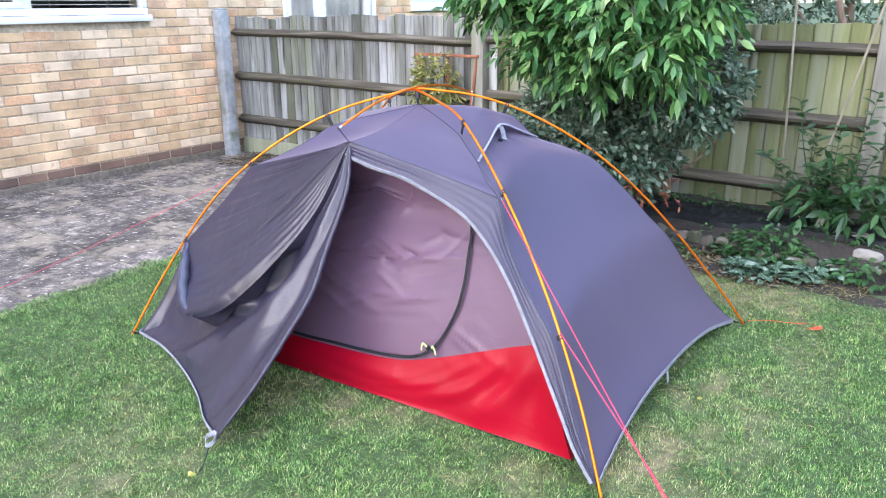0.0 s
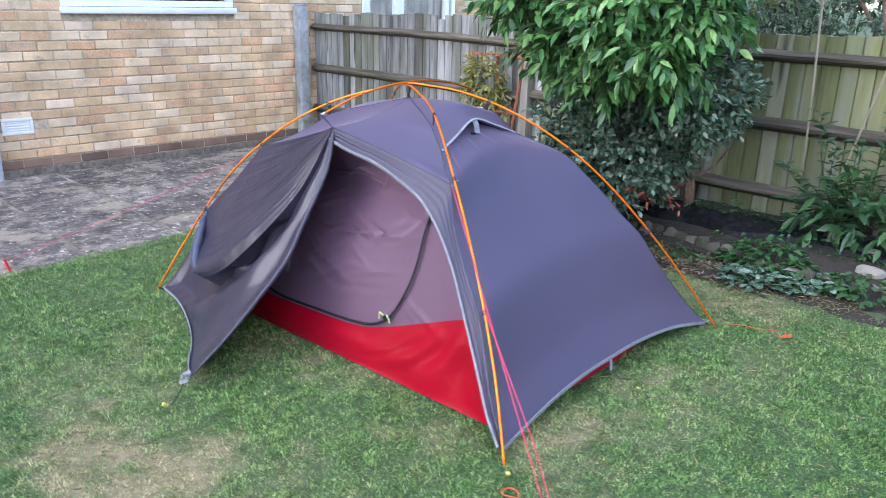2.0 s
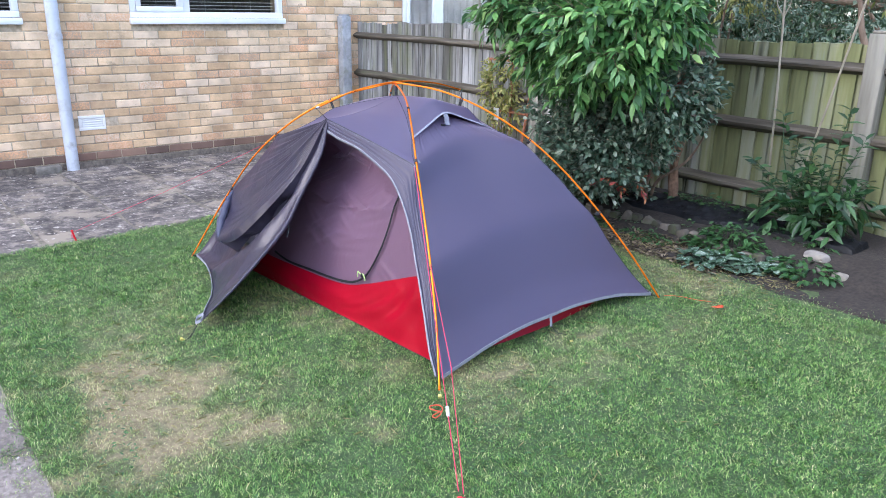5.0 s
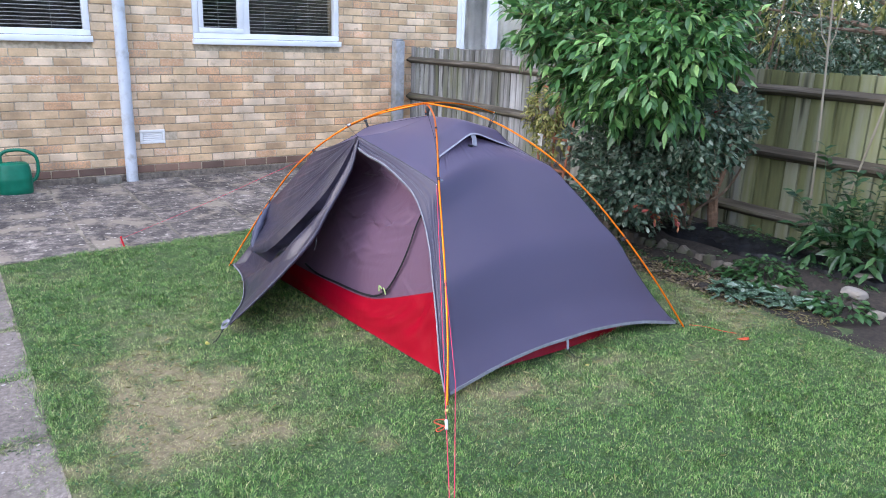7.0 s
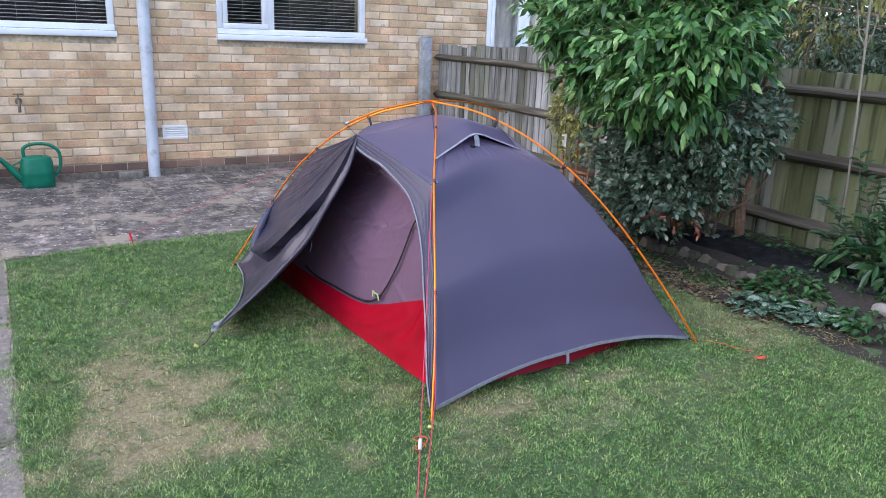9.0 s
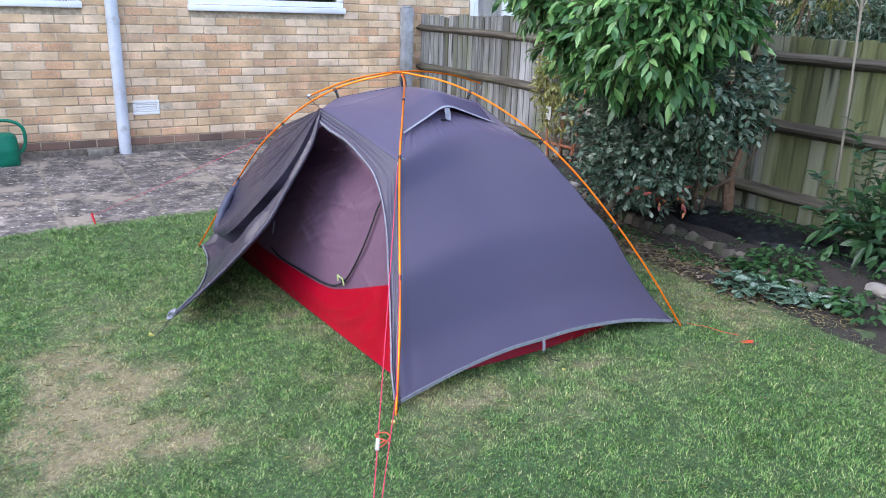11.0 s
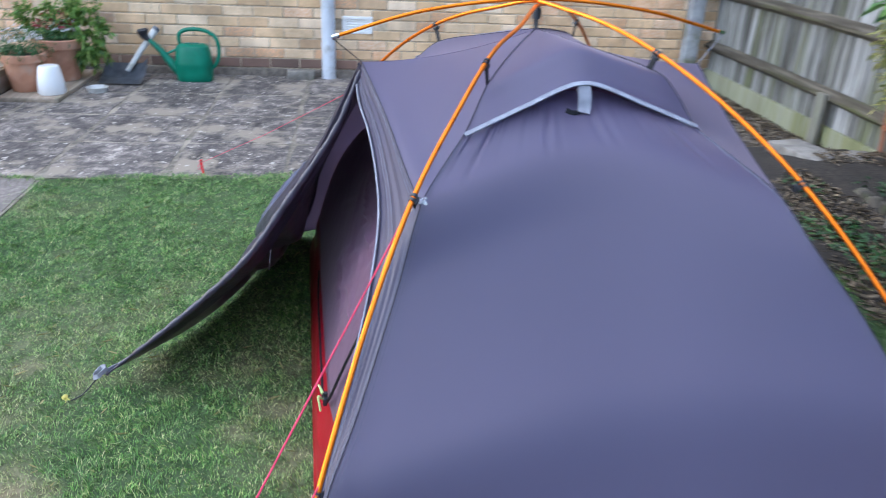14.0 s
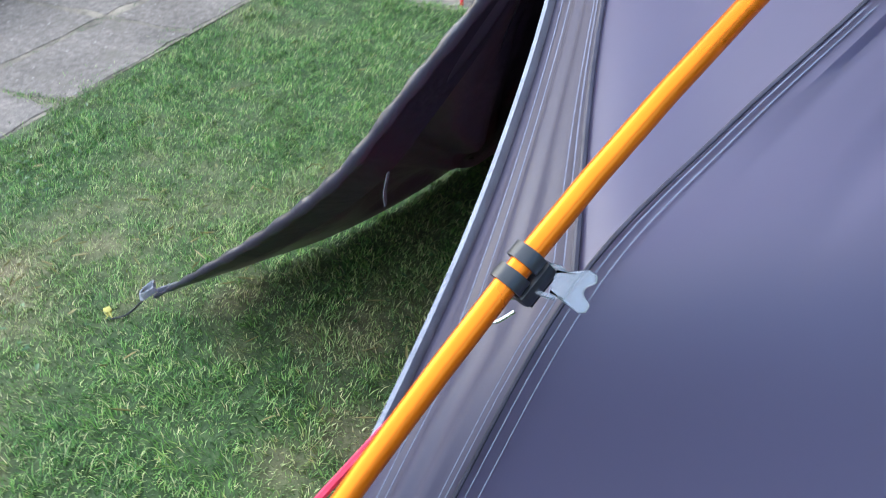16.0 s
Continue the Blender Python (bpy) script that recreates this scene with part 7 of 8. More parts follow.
# flowers in the pots
for pot, (x, y, z), petals, n in ((pot_a, (-5.36, -0.115, 0.27), M_PETAL_WHITE, 120), (pot_b, (-5.72, 0.0, 0.31), M_PETAL_RED, 60)):
    s, l = sprays(rng, (x, y, z + 0.06), (0.15, 0.15, 0.10), 150, 6, 0.09, 0.028, 0.009, 0.2, low=-0.2, inner=0.1)
    plant = thing("potted_flowers", Matrix.Translation((x, y, z - 0.03)), "low mound of small white flowers in the pot" if petals is M_PETAL_WHITE else "dark red and white flowers with trailing green leaves", "flowers")
    foliage("leaves", [s], M_LEAF_LAUREL, plant)
    foliage("stalk_clump", [twig_mesh(*l, 0.0012)], M_LEAF_LAUREL, plant)
    foliage("petals", [sprays(rng, (x, y, z + 0.12), (0.14, 0.14, 0.07), n, 5, 0.012, 0.014 if petals is M_PETAL_WHITE else 0.03, 0.006, 0.1, ROUND, low=0.0, inner=0.5)[0]], petals, plant)
    if petals is M_PETAL_RED:
        foliage("pale_petals", [sprays(rng, (x + 0.06, y + 0.08, z + 0.10), (0.09, 0.09, 0.06), 26, 5, 0.012, 0.018, 0.007, 0.1, ROUND, low=0.0)[0]], M_PETAL_WHITE, plant)
        s, l = sprays(rng, (x - 0.05, y + 0.19, z + 0.05), (0.09, 0.10, 0.22), 150, 6, 0.07, 0.050, 0.022, 0.3, ROUND)
        s2, l2 = sprays(rng, (x - 0.08, y - 0.06, z + 0.16), (0.10, 0.20, 0.10), 110, 6, 0.07, 0.048, 0.021, 0.2, ROUND)
        foliage("trailing_leaves", [s, s2], M_LEAF_LIME, plant)

# stones, sheet and edging in the bed
def stone(at, size, turn, label, material=None):
    bm = bmesh.new()
    bmesh.ops.create_icosphere(bm, subdivisions=3, radius=1.0)
    for v in bm.verts:
        k = max(abs(v.co.x), abs(v.co.y), abs(v.co.z))
        v.co = v.co * (0.45 + 0.55 / (k * 1.15)) * (1 + 0.18 * noise.noise(v.co * 1.3 + Vector(at) * 3))
        v.co = Vector((v.co.x * size[0], v.co.y * size[1], max(v.co.z, -0.75) * size[2]))
    bmesh.ops.transform(bm, matrix=Matrix.Translation(at) @ Matrix.Rotation(radians(turn), 4, "Z"), verts=bm.verts)
    ob = part("stone", bm, material or M_STONE)
    return tagged(ob, label, "stone", "stones in the bed")


stone((-2.54, 4.41, 0.205), (0.075, 0.055, 0.055), 20, "pale broken stone lying on the bed's soil", M_PALESTONE)
stone((-0.28, 4.44, 0.20), (0.075, 0.05, 0.030), -15, "pale flat stone at the end of the edging", M_PALESTONE)
stone((-0.20, 4.36, 0.14), (0.045, 0.04, 0.036), 40, "rounded grey stone at the end of the edging")
stone((-0.10, 4.34, 0.14), (0.05, 0.045, 0.036), 10, "rounded grey stone at the end of the edging")
stone((-0.36, 4.66, 0.235), (0.06, 0.04, 0.025), 30, "small pale flat stone by the bush", M_PALESTONE)
stone((-0.33, 4.40, 0.13), (0.06, 0.06, 0.04), 70, "dark rounded stone under the flat one")
for x, y, z, a, w, d in ((-3.62, 4.62, 0.185, 12, 0.20, 0.11), (-3.40, 4.84, 0.195, -14, 0.19, 0.045), (-3.36, 4.76, 0.200, -10, 0.17, 0.03)):
    t = thing("paving_piece", Matrix.Translation((x, y, z)) @ Matrix.Rotation(radians(a), 4, "Z"), "broken pale paving piece at the corner of the bed", "slab", "paving pieces")
    part("piece", boxed((-w, -d, -0.05), (w, d, 0.016), 0.008), M_PALESTONE, t, local=True)

bm = bmesh.new()
k, q = 120, 26
rows = []
for i in range(k + 1):
    x = -1.75 + 1.60 * i / k
    w = 0.16 + 0.04 * math.sin(x * 4.1) + 0.03 * math.sin(x * 11)
    yc = 4.68 - 0.03 * math.sin(x * 2.3)
    rows.append([])
    for j in range(q + 1):
        y = yc + w * (j / q - 0.5) * 2
        fold = 0.022 * abs(noise.noise((x * 7, y * 9, 1.7))) + 0.030 * abs(noise.noise((x * 16 + y * 6, y * 12, 4.2))) + 0.010 * noise.noise((x * 40, y * 40, 0.5))
        rows[-1].append(bm.verts.new((x, y, float(lift(x, y)) + (0.062 + fold if 0 < j < q and 0 < i < k else 0.040))))
for a, b in zip(rows, rows[1:]):
    for j in range(q):
        bm.faces.new((a[j], b[j], b[j + 1], a[j + 1]))
bmesh.ops.solidify(bm, geom=bm.faces[:], thickness=0.002)
tagged(part("weed_fabric", bm, M_SHEET), "crumpled black weed-proof sheet laid on the soil", "sheet")

EDGE_LINE = spline([(-2.97, 4.47, 0), (-2.23, 4.39, 0), (-1.76, 4.31, 0), (-1.456, 4.345, 0), (-1.105, 4.332, 0), (-0.69, 4.25, 0), (-0.32, 4.25, 0)])
bm = bmesh.new()
box(bm, (-0.043, -0.026, -0.06), (0.043, 0.026, 0.074), 0.013)
for v in bm.verts:
    v.co.x *= 1.0 - 0.25 * max(0.0, v.co.z / 0.07) ** 2
edge_me = to_mesh("edging_stone", bm, M_EDGING)
n = 34
for i in range(n):
    p = EDGE_LINE((i + 0.5) / n)
    t = EDGE_LINE(min(1, (i + 1) / n)) - EDGE_LINE(i / n)
    o = new("edging_stone", edge_me)
    o.matrix_world = Matrix.Translation((p.x, p.y, float(lift(p.x, p.y)) + 0.006 + rnd.uniform(-0.015, 0.012))) @ Matrix.Rotation(math.atan2(t.y, t.x) + rnd.uniform(-0.15, 0.15), 4, "Z") @ Matrix.Rotation(radians(rnd.uniform(-26, 40)), 4, "Y") @ Matrix.Rotation(radians(rnd.uniform(-12, 6)), 4, "X")
    tagged(o, "mossy grey cement edging stone leaning in the row", "edging stone", "edging stones of the bed")

# behind the fence
tree = thing("tree", Matrix.Translation((-0.9, 6.6, 0)), "yellow-green leaved tree standing behind the fence", "tree")
limbs(rng, tree, "trunk", (-0.75, 6.5, 0.0), [(-0.9, 6.3, 1.9)], 0.07, M_BARK)
limbs(rng, tree, "limb", (-0.88, 6.33, 1.55), [(-1.9, 5.7, 1.75), (-1.5, 5.6, 2.2), (-0.2, 5.8, 2.0), (-1.3, 6.2, 2.6), (0.3, 6.2, 2.4), (-2.1, 6.2, 2.2), (-1.45, 5.75, 1.62)], 0.03, M_BARK)
limbs(rng, tree, "limb", (-0.70, 5.85, 1.1), [(-0.92, 5.7, 1.9)], 0.03, M_BARK)
sets, sets2, lines = [], [], []
for c, r, n in (((-1.75, 5.75, 1.75), (0.32, 0.3, 0.22), 50), ((-1.2, 5.8, 2.0), (0.55, 0.4, 0.3), 120), ((-0.3, 5.9, 1.9), (0.6, 0.4, 0.35), 120), ((-1.6, 6.2, 2.4), (0.7, 0.5, 0.4), 120), ((0.3, 6.2, 2.3), (0.8, 0.5, 0.4), 120)):
    s, l = sprays(rng, c, r, n, 7, 0.14, 0.05, 0.020, 0.3, ROUND)
    (sets if n < 121 and c[0] < 0 else sets2).append(s)
    lines.append(l)
foliage("crown", sets, M_LEAF_YELLOW, tree)
foliage("green_crown", sets2, M_LEAF_LAUREL, tree)
foliage("twig_work", [twig_mesh(a, b, 0.002) for a, b in lines], M_BARK, tree)

hedge = thing("hedge", Matrix.Translation((-0.5, 7.8, 0)), "dark evergreen hedge growing behind the fence", "hedge")
limbs(rng, hedge, "trunk", (-0.8, 7.9, 0.0), [(-1.8, 7.6, 1.9), (-0.6, 7.7, 2.2), (0.6, 7.7, 2.1), (1.6, 7.8, 2.2), (-2.6, 7.8, 1.8)], 0.04, M_BARK)
sets, lines = [], []
for c, r, n in (((-3.3, 7.7, 1.5), (0.8, 0.5, 1.1), 1000), ((-2.6, 7.6, 2.0), (0.8, 0.5, 0.8), 800), ((-2.4, 7.8, 1.2), (0.7, 0.5, 0.95), 420), ((-1.2, 7.7, 1.3), (0.9, 0.5, 1.1), 520), ((0.2, 7.8, 1.4), (1.0, 0.5, 1.2), 560), ((1.8, 7.8, 1.4), (1.1, 0.6, 1.2), 520), ((-0.4, 8.2, 2.2), (1.6, 0.6, 0.8), 420), ((3.2, 7.6, 1.4), (1.1, 0.7, 1.2), 300)):
    s, l = sprays(rng, c, r, n, 8, 0.22, 0.075, 0.028, 0.3, LEAF)
    sets.append(s), lines.append(l)
foliage("crown", sets, M_LEAF_DARK, hedge)
foliage("twig_work", [twig_mesh(a, b, 0.003) for a, b in lines], M_BARK, hedge)
bush = thing("neighbour_bush", Matrix.Translation((-1.95, 5.75, 0)), "grey-green bush leaning over the fence", "bush")
limbs(rng, bush, "stem", (-1.9, 5.8, 0.0), [(-1.6, 5.45, 1.5), (-2.0, 5.5, 1.6), (-1.7, 5.6, 1.9)], 0.02, M_BARK)
s, l = sprays(rng, (-1.70, 5.50, 1.50), (0.45, 0.26, 0.35), 300, 8, 0.12, 0.035, 0.014, 0.2, ROUND)
s2, l2 = sprays(rng, (-1.25, 6.1, 1.35), (0.55, 0.22, 0.40), 420, 8, 0.12, 0.040, 0.016, 0.2, ROUND)
foliage("crown", [s, s2], M_LEAF_GREY, bush)
foliage("twig_work", [twig_mesh(*l, 0.0016)], M_BARK, bush)

# ---- the lawn ----
N = 900000
gxr = RNG.uniform(-3.72, 1.35, N)
gyr = RNG.uniform(0.30, 4.34, N)
edge_w = 0.09 * (lattice(gxr, gyr, 5.0, 31) - 0.45) + 0.05 * (lattice(gxr, gyr, 17.0, 36) - 0.5)
ragged = (0.28 * (lattice(gxr, gyr, 2.2, 32) - 0.5) + 0.10 * (lattice(gxr, gyr, 7.0, 35) - 0.5)) * (0.3 + 0.7 * smooth(-3.3, -1.9, gxr))
bed_y = 4.00 - 0.10 * smooth(-0.8, -1.1, gxr) + 0.16 * (lattice(gxr, gyr, 3.0, 33) - 0.5) + 0.25 * smooth(-1.9, -2.6, gxr) - 0.10 * smooth(-1.0, -0.6, gxr)
bald = dryness(gxr, gyr)
tongue = 0.22 * np.exp(-((np.mod(gxr + 3.63 + 0.305, 0.61) - 0.305) / (0.03 + 0.03 * lattice(gxr, gyr, 3.0, 37))) ** 2) * smooth(0.35, 0.6, lattice(gxr, gxr * 0, 1.6, 38))
path_edge = np.minimum(0.58 + edge_w + ragged - tongue + 0.05 * RNG.normal(size=N) * RNG.random(N), 0.632)
keep = (gxr > -3.66 + edge_w) & (gyr > path_edge) & (gyr < bed_y + 0.22 * RNG.random(N) ** 3)
keep &= ~((gxr > -2.5) & (gxr < -0.95) & (gyr > 2.22) & (gyr < 3.15))
keep &= RNG.random(N) > 0.22 * bald
keep &= RNG.random(N) < 0.35 + 0.75 * smooth(3.4, -0.5, np.hypot(gxr - 0.4, gyr - 1.2) - 2.0) + 0.1
gxr, gyr, bald = gxr[keep], gyr[keep], bald[keep]
n = len(gxr)
long = (0.009 + 0.0145 * RNG.random(n)) * (0.8 + 0.5 * lattice(gxr, gyr, 4.0, 34)) * (0.6 + 0.8 * lattice(gxr, gyr, 21.0, 51)) * (1 - 0.35 * bald)
tuft = np.exp(-((gxr + 1.35) ** 2 / 0.10 + (gyr - 0.70) ** 2 / 0.02)) + smooth(-3.35, -3.62, gxr) * 0.5
long = long * (1 + 0.5 * tuft)
wide = 0.00075 + 0.0007 * RNG.random(n)
ang = 14.0 * lattice(gxr, gyr, 16.0, 52)
lean = 0.5 + 0.5 * RNG.random(n) ** 0.8
lie = ang + RNG.normal(scale=1.2, size=n)
bx, by = np.cos(lie) * lean, np.sin(lie) * lean
sxv, syv = -np.sin(lie), np.cos(lie)
z0 = lift(gxr, gyr) - 0.003
up = np.sqrt(np.maximum(0.08, 1 - (lean * 0.9) ** 2))
V = np.zeros((n, 5, 3))
for i, (s, w, h) in enumerate(((0, -1, 0), (0, 1, 0), (0.55, -0.75, 0.62), (0.55, 0.75, 0.62), (1.0, 0, 0.92))):
    bend = s ** 1.5
    V[:, i, 0] = gxr + bx * long * bend + sxv * wide * w
    V[:, i, 1] = gyr + by * long * bend + syv * wide * w
    V[:, i, 2] = z0 + long * up * h
T = np.array([(0, 1, 3), (0, 3, 2), (2, 3, 4)])[None] + (np.arange(n) * 5)[:, None, None]
grass = new("grass", raw_mesh("grass", V.reshape(-1, 3), T.reshape(-1, 3), M_GRASS, [("dry", np.repeat(np.clip(0.90 * bald + 0.16 * RNG.normal(size=n) * (0.3 + bald), 0, 1), 5))]))
tagged(grass, "short mown lawn grass, straw-dry in patches", "grass", kind="stuff")

# clover and small weeds in the turf, grass in the paving joints
m = 16000
cx, cy = RNG.uniform(-3.5, 1.0, m), RNG.uniform(0.62, 4.0, m)
near = lattice(cx, cy, 2.6, 41) + 0.9 * np.exp(-((cx + 1.35) ** 2 / 0.08 + (cy - 0.72) ** 2 / 0.015)) + 0.5 * np.exp(-((cx + 1.19) ** 2 + (cy - 1.38) ** 2) / 0.02)
ok = (near + 0.12 * RNG.normal(size=m) > 0.70) & ~((cx > -2.6) & (cx < -0.9) & (cy > 2.1) & (cy < 3.2))
cx, cy = cx[ok], cy[ok]
m = len(cx)
a = RNG.uniform(0, math.tau, m)
P = np.stack([cx, cy, lift(cx, cy) + RNG.uniform(0.008, 0.026, m)], 1)
D = np.stack([np.cos(a), np.sin(a), RNG.uniform(-0.1, 0.5, m)], 1)
weeds = new("clover", raw_mesh("clover", *leaves(P, D, np.array((0, 0, 1.0)) + RNG.normal(scale=0.25, size=(m, 3)), RNG.uniform(0.009, 0.020, m), RNG.uniform(0.004, 0.008, m), ROUND, 0.2), M_LEAF_LAUREL))
tagged(weeds, "clover and small weeds scattered in the lawn", "clover", kind="stuff")
m = 5200
cx, cy = RNG.uniform(-3.2, 0.9, m), RNG.uniform(0.75, 4.05, m)
ok = (RNG.random(m) < 0.06 + 1.5 * dryness(cx, cy)) & ~((cx > -2.6) & (cx < -0.9) & (cy > 2.0) & (cy < 3.2))
cx, cy = cx[ok], cy[ok]
m = len(cx)
a = RNG.uniform(0, math.tau, m)
P = np.stack([cx, cy, lift(cx, cy) + 0.024], 1)
D = np.stack([np.cos(a), np.sin(a), RNG.normal(scale=0.2, size=m)], 1)
litter = new("fallen_leaves", raw_mesh("fallen_leaves", *leaves(P, D, np.array((0, 0, 1.0)) + RNG.normal(scale=0.3, size=(m, 3)), RNG.uniform(0.012, 0.045, m), 0.0008 + 0.005 * RNG.random(m) ** 5, ROUND, 0.0), M_LEAF_STRAW))
tagged(litter, "dry fallen leaves and clippings lying on the grass", "leaf litter", kind="stuff")
m = 12000
cx, cy = RNG.uniform(-5.9, -0.6, m), 5.12 - 0.55 * RNG.random(m) ** 1.6
cy = np.where(cx > -3.3, 3.92 + 0.36 * RNG.random(m) + 0.12 * smooth(-1.8, -2.6, cx), cy)
a = RNG.uniform(0, math.tau, m)
P = np.stack([cx, cy, np.maximum(lift(cx, cy) + 0.045 * smooth(4.2, 4.4, cy) * smooth(-3.9, -3.5, cx), 0.004) + RNG.uniform(0.002, 0.016, m)], 1)
D = np.stack([np.cos(a), np.sin(a), RNG.normal(scale=0.25, size=m)], 1)
debris = new("leaf_debris", raw_mesh("leaf_debris", *leaves(P, D, np.array((0, 0, 1.0)) + RNG.normal(scale=0.35, size=(m, 3)), RNG.uniform(0.012, 0.05, m), RNG.uniform(0.004, 0.016, m), ROUND, 0.0), M_LEAF_BROWN))
tagged(debris, "brown dead leaves and crumbs along the fence and edging", "leaf litter", kind="stuff")
m = 3000
cx = RNG.uniform(-2.9, -0.2, m)
cy = 4.10 + RNG.normal(scale=0.10, size=m) + 0.2 * smooth(-1.8, -2.6, cx)
a = RNG.uniform(0, math.tau, m)
P = np.stack([cx, cy, lift(cx, cy) + RNG.uniform(0.002, 0.02, m)], 1)
D = np.stack([np.cos(a), np.sin(a), RNG.normal(scale=0.25, size=m)], 1)
mulch = new("mulch", raw_mesh("mulch", *leaves(P, D, np.array((0, 0, 1.0)) + RNG.normal(scale=0.3, size=(m, 3)), RNG.uniform(0.012, 0.045, m), RNG.uniform(0.0015, 0.005, m), LEAF, 0.0), M_LEAF_STRAW))
tagged(mulch, "dry straw and bark litter along the foot of the edging", "mulch", kind="stuff")


def joint_grass(x0, y0, x1, y1, n, spread, size):
    t = RNG.random(n)
    x, y = x0 + (x1 - x0) * t + RNG.normal(scale=spread, size=n), y0 + (y1 - y0) * t + RNG.normal(scale=spread, size=n)
    a = RNG.uniform(0, math.tau, n)
    P = np.stack([x, y, np.full(n, -0.01)], 1)
    D = np.stack([np.cos(a), np.sin(a), RNG.uniform(0.4, 1.5, n)], 1)
    return leaves(P, D, RNG.normal(size=(n, 3)), size * RNG.uniform(0.5, 1.3, n), size * 0.06 * np.ones(n), LEAF, 0.6)


sets = [joint_grass(-3.6, 0.255, -2.2, 0.23, 3200, 0.034, 0.036), joint_grass(-3.66, 0.05, -3.66, 2.4, 2000, 0.03, 0.036), joint_grass(-4.3, 0.57, -4.3, 0.60, 60, 0.02, 0.04), joint_grass(-3.75, 1.17, -3.72, 1.19, 120, 0.03, 0.04),
        joint_grass(-1.80, 0.60, -1.76, 0.30, 700, 0.04, 0.04), joint_grass(-1.19, 0.60, -1.17, 0.35, 900, 0.05, 0.045), joint_grass(-3.64, 0.25, -3.64, 0.6, 200, 0.02, 0.03), joint_grass(-2.4, 0.25, -2.4, 0.6, 60, 0.02, 0.03)]
tagged(new("joint_grass", raw_mesh("joint_grass", *joined(sets), M_LEAF_LAUREL)), "tufts of grass growing in the paving joints", "grass", kind="stuff")

# ---- paving slabs ----
def slab(x0, x1, y0, y1, material, r):
    g = 0.004
    bm = bmesh.new()
    zt = r.uniform(0.0016, 0.0034)
    corners = [(x0 + g, y0 + g), (x1 - g, y0 + g), (x1 - g, y1 - g), (x0 + g, y1 - g)]
    tilt = (r.uniform(-0.003, 0.003), r.uniform(-0.003, 0.003))
    mx, my = (x0 + x1) / 2, (y0 + y1) / 2
    worn = r.uniform(0.006, 0.020)
    lo, hi = [], []
    for (ax, ay), (bx, by) in zip(corners, corners[1:] + corners[:1]):
        for s in (0.0, 0.13, 0.3, 0.5, 0.68, 0.87):
            cut = worn * r.random() ** 2 + (0.022 * r.random() if s in (0.0, 0.13, 0.87) else 0.0)
            x, y = ax + (bx - ax) * s, ay + (by - ay) * s
            d = math.hypot(mx - x, my - y)
            x, y = x + (mx - x) / d * cut, y + (my - y) / d * cut
            z = zt + tilt[0] * (x - mx) + tilt[1] * (y - my)
            lo.append(bm.verts.new((x, y, -0.03)))
            hi.append(bm.verts.new((x + (mx - x) / d * 0.004, y + (my - y) / d * 0.004, z)))
    n = len(lo)
    for i in range(n):
        bm.faces.new((lo[i], lo[(i + 1) % n], hi[(i + 1) % n], hi[i]))
    bm.faces.new(hi)
    part("slab", bm, material, patio, smooth=False)


r = random.Random(9)
x = -3.63
while x > -6.10:
    w = min(0.61, x + 6.12)
    y = 0.63 - 0.07 - 0.61 * 6
    while y < 5.08:
        h = min(0.61, 5.10 - y)
        if h > 0.1 and y > -3.0:
            slab(x - w, x, y, y + h, M_SLAB, r)
        y += 0.61
    x -= 0.61
x = -3.63
while x < 2.0:
    for y0, y1 in ((-2.82, -2.21), (-2.21, -1.60), (-1.60, -0.99), (-0.99, -0.38), (-0.37, 0.235), (0.245, 0.60)):
        slab(x, x + 0.61, y0, y1, M_SLAB_PALE, r)
    x += 0.61

# ---- bricks ----
BL, BH, J = 0.2235, 0.0692, 0.0105


def brick_verts(y0, y1, z0, z1):
    c, d = 0.004, 0.003
    return ([(-0.012, y0, z0), (-0.012, y1, z0), (-0.012, y1, z1), (-0.012, y0, z1), (-d, y0, z0), (-d, y1, z0), (-d, y1, z1), (-d, y0, z1),
             (0, y0 + c, z0 + c), (0, y1 - c, z0 + c), (0, y1 - c, z1 - c), (0, y0 + c, z1 - c)],
            [(0, 1, 5, 4), (1, 2, 6, 5), (2, 3, 7, 6), (3, 0, 4, 7), (4, 5, 9, 8), (5, 6, 10, 9), (6, 7, 11, 10), (7, 4, 8, 11), (8, 9, 10, 11)])


shared = {}


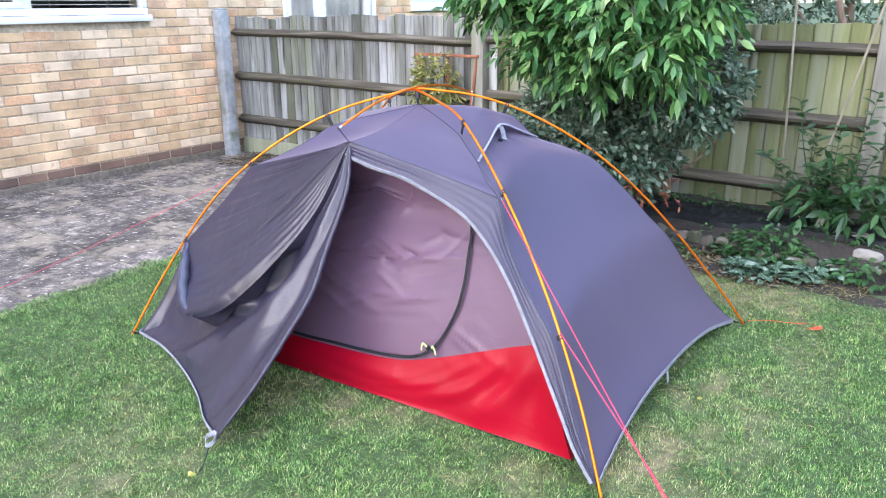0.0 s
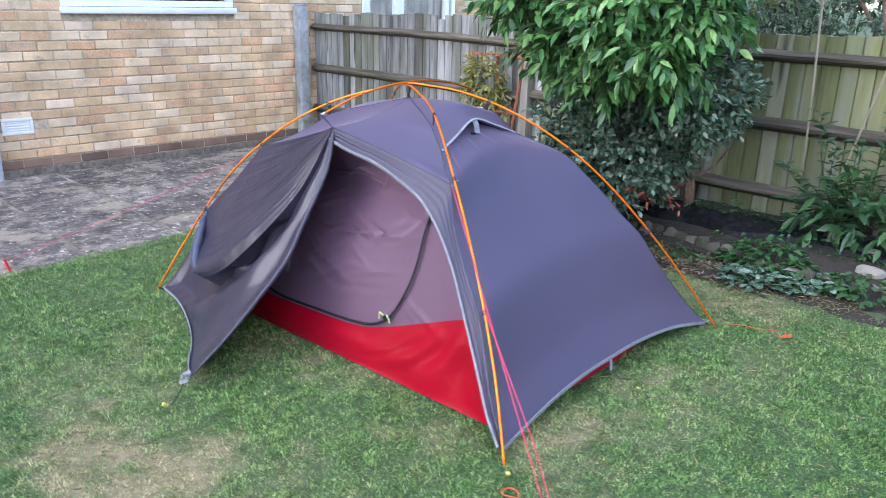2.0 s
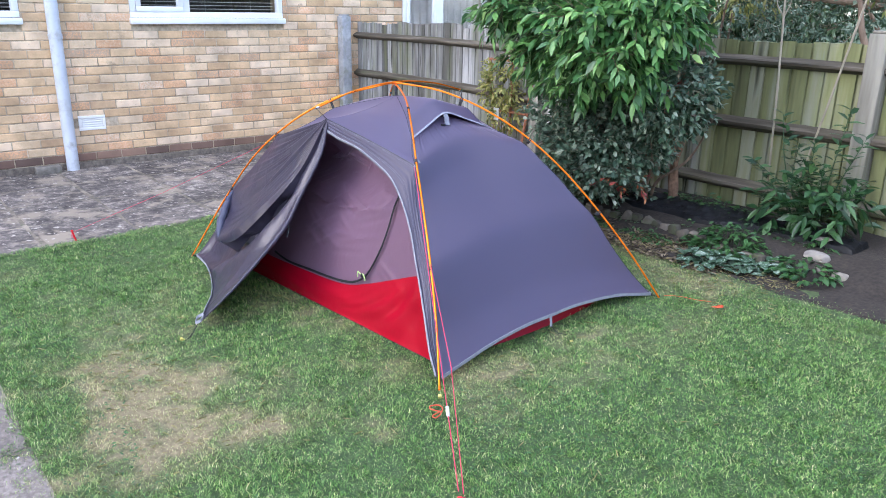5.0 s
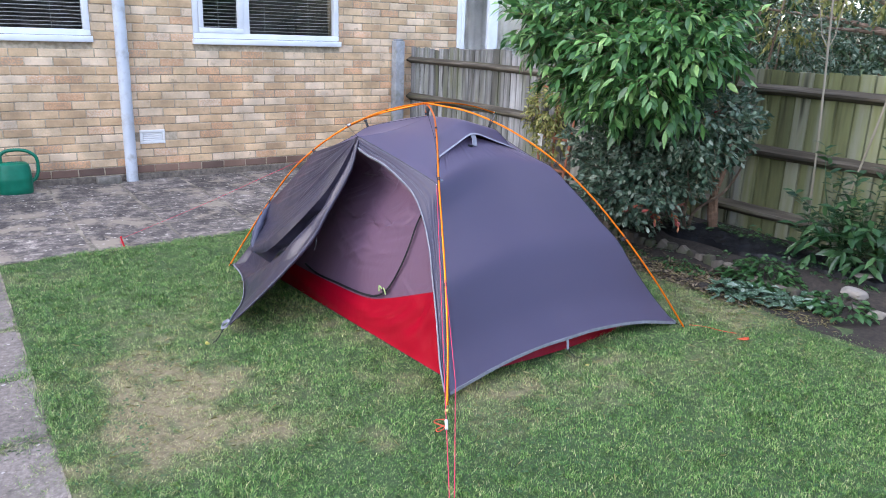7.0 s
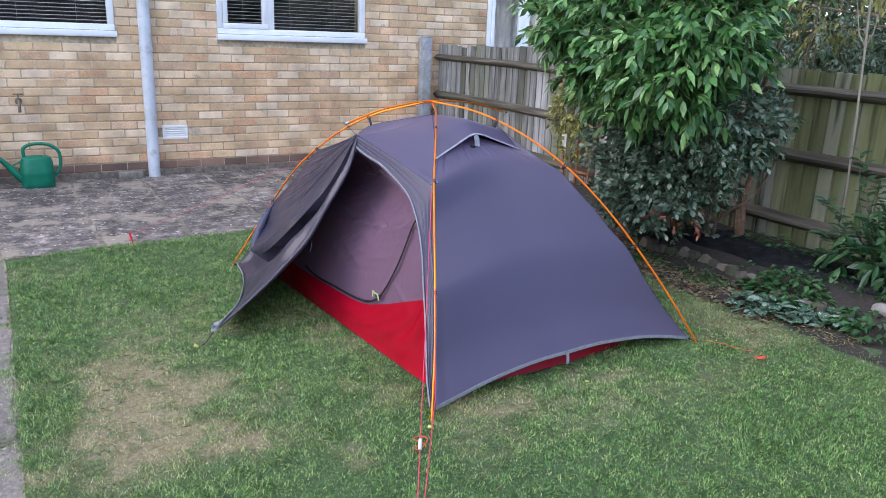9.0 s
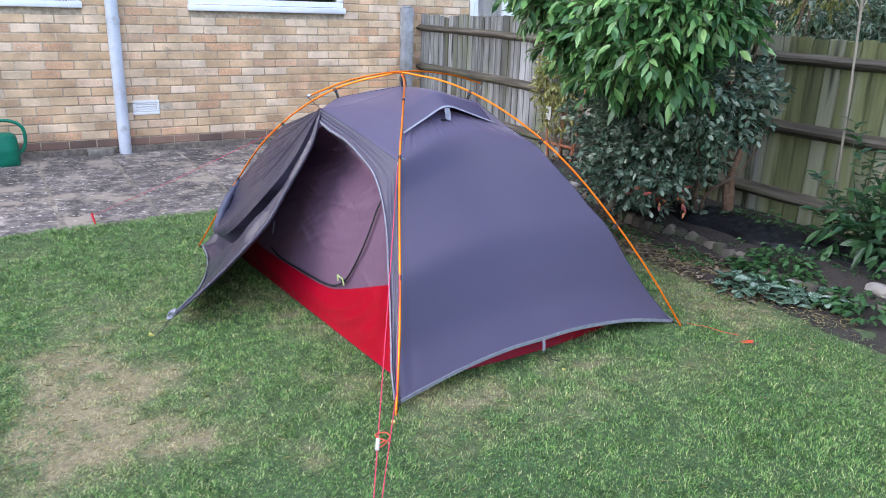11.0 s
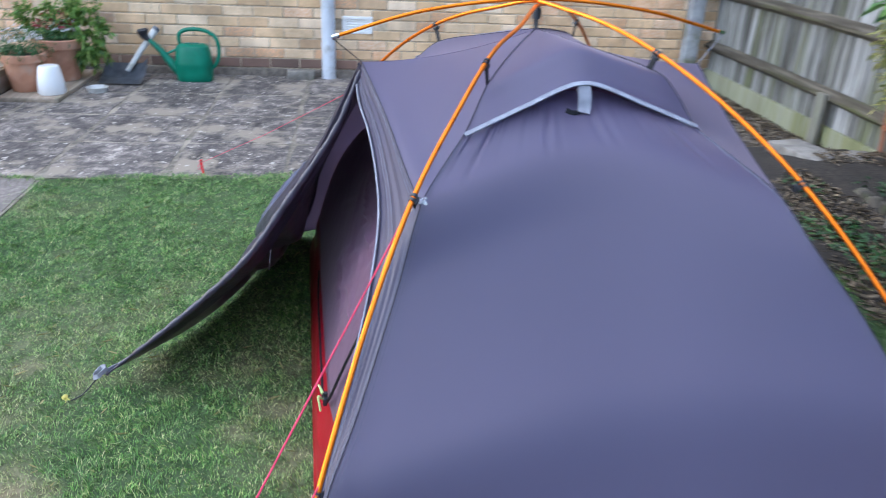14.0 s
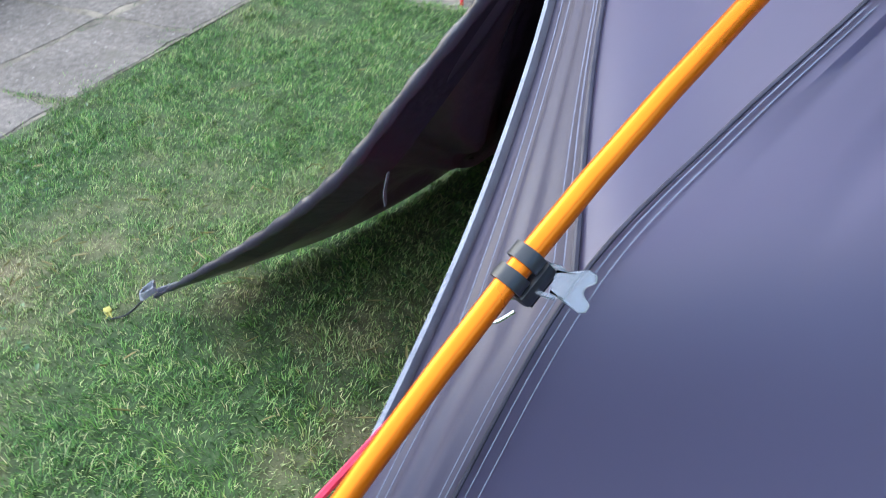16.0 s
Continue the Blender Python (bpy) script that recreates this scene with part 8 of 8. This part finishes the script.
def brick_mesh(length, material):
    key = (round(length, 3), material.name)
    if key not in shared:
        v, f = brick_verts(-length / 2, length / 2, -BH / 2, BH / 2)
        me = bpy.data.meshes.new("brick")
        me.from_pydata(v, [], f)
        me.materials.append(material)
        shared[key] = me
    return shared[key]


def spans(y0, y1, z0, z1):
    """What is left of a brick's length beside the openings."""
    out = [(y0, y1)]
    for a, b, c, d in OPENINGS:
        if z1 > c - 0.004 and z0 < d:
            nxt = []
            for p, q in out:
                if q <= a or p >= b:
                    nxt.append((p, q))
                else:
                    if p < a - 0.02:
                        nxt.append((p, a - 0.004))
                    if q > b + 0.02:
                        nxt.append((b + 0.004, q))
            out = nxt
    return out


rest_v, rest_f = [], []
r = random.Random(17)
single = 0
for course in range(1, 60):
    z = 0.0617 + (BH + J) * (course - 1)
    y = -3.2148 + (0.0 if course % 2 else (BL + J) / 2)
    while y < 11.8:
        for a, b in spans(y, y + BL, z + J / 2, z + J / 2 + BH):
            if b - a < 0.03:
                continue
            dark = course == 1
            if (dark and 0.0 < y < 5.6) or (not dark and 0.25 < y < 4.3 and course < 16 and single < 262 and not (2.03 < (a + b) / 2 < 2.29 and 0.36 < z < 0.45)):
                o = new("brick", brick_mesh(b - a, M_BRICK_DARK if dark else M_BRICK))
                o.parent = wall_west
                o.location = (WALL_X + r.uniform(-0.0015, 0.0015), (a + b) / 2, z + J / 2 + BH / 2 + r.uniform(-0.0012, 0.0012))
                o.rotation_euler = (r.uniform(-0.006, 0.006), 0, 0)
                single += 0 if dark else 1
            elif not (2.03 < (a + b) / 2 < 2.29 and 0.36 < z < 0.45):
                v, f = brick_verts(a, b, z + J / 2, z + J / 2 + BH)
                k = len(rest_v)
                rest_v += [(WALL_X + p, q, s) for p, q, s in v]
                rest_f += [tuple(i + k for i in face) for face in f]
        y += BL + J
me = bpy.data.meshes.new("brickwork")
me.from_pydata(rest_v, [], rest_f)
me.materials.append(M_BRICK_FAR)
bw = new("brickwork", me)
bw.parent = wall_west
tagged(bw, "rest of the buff bricks", kind="stuff")
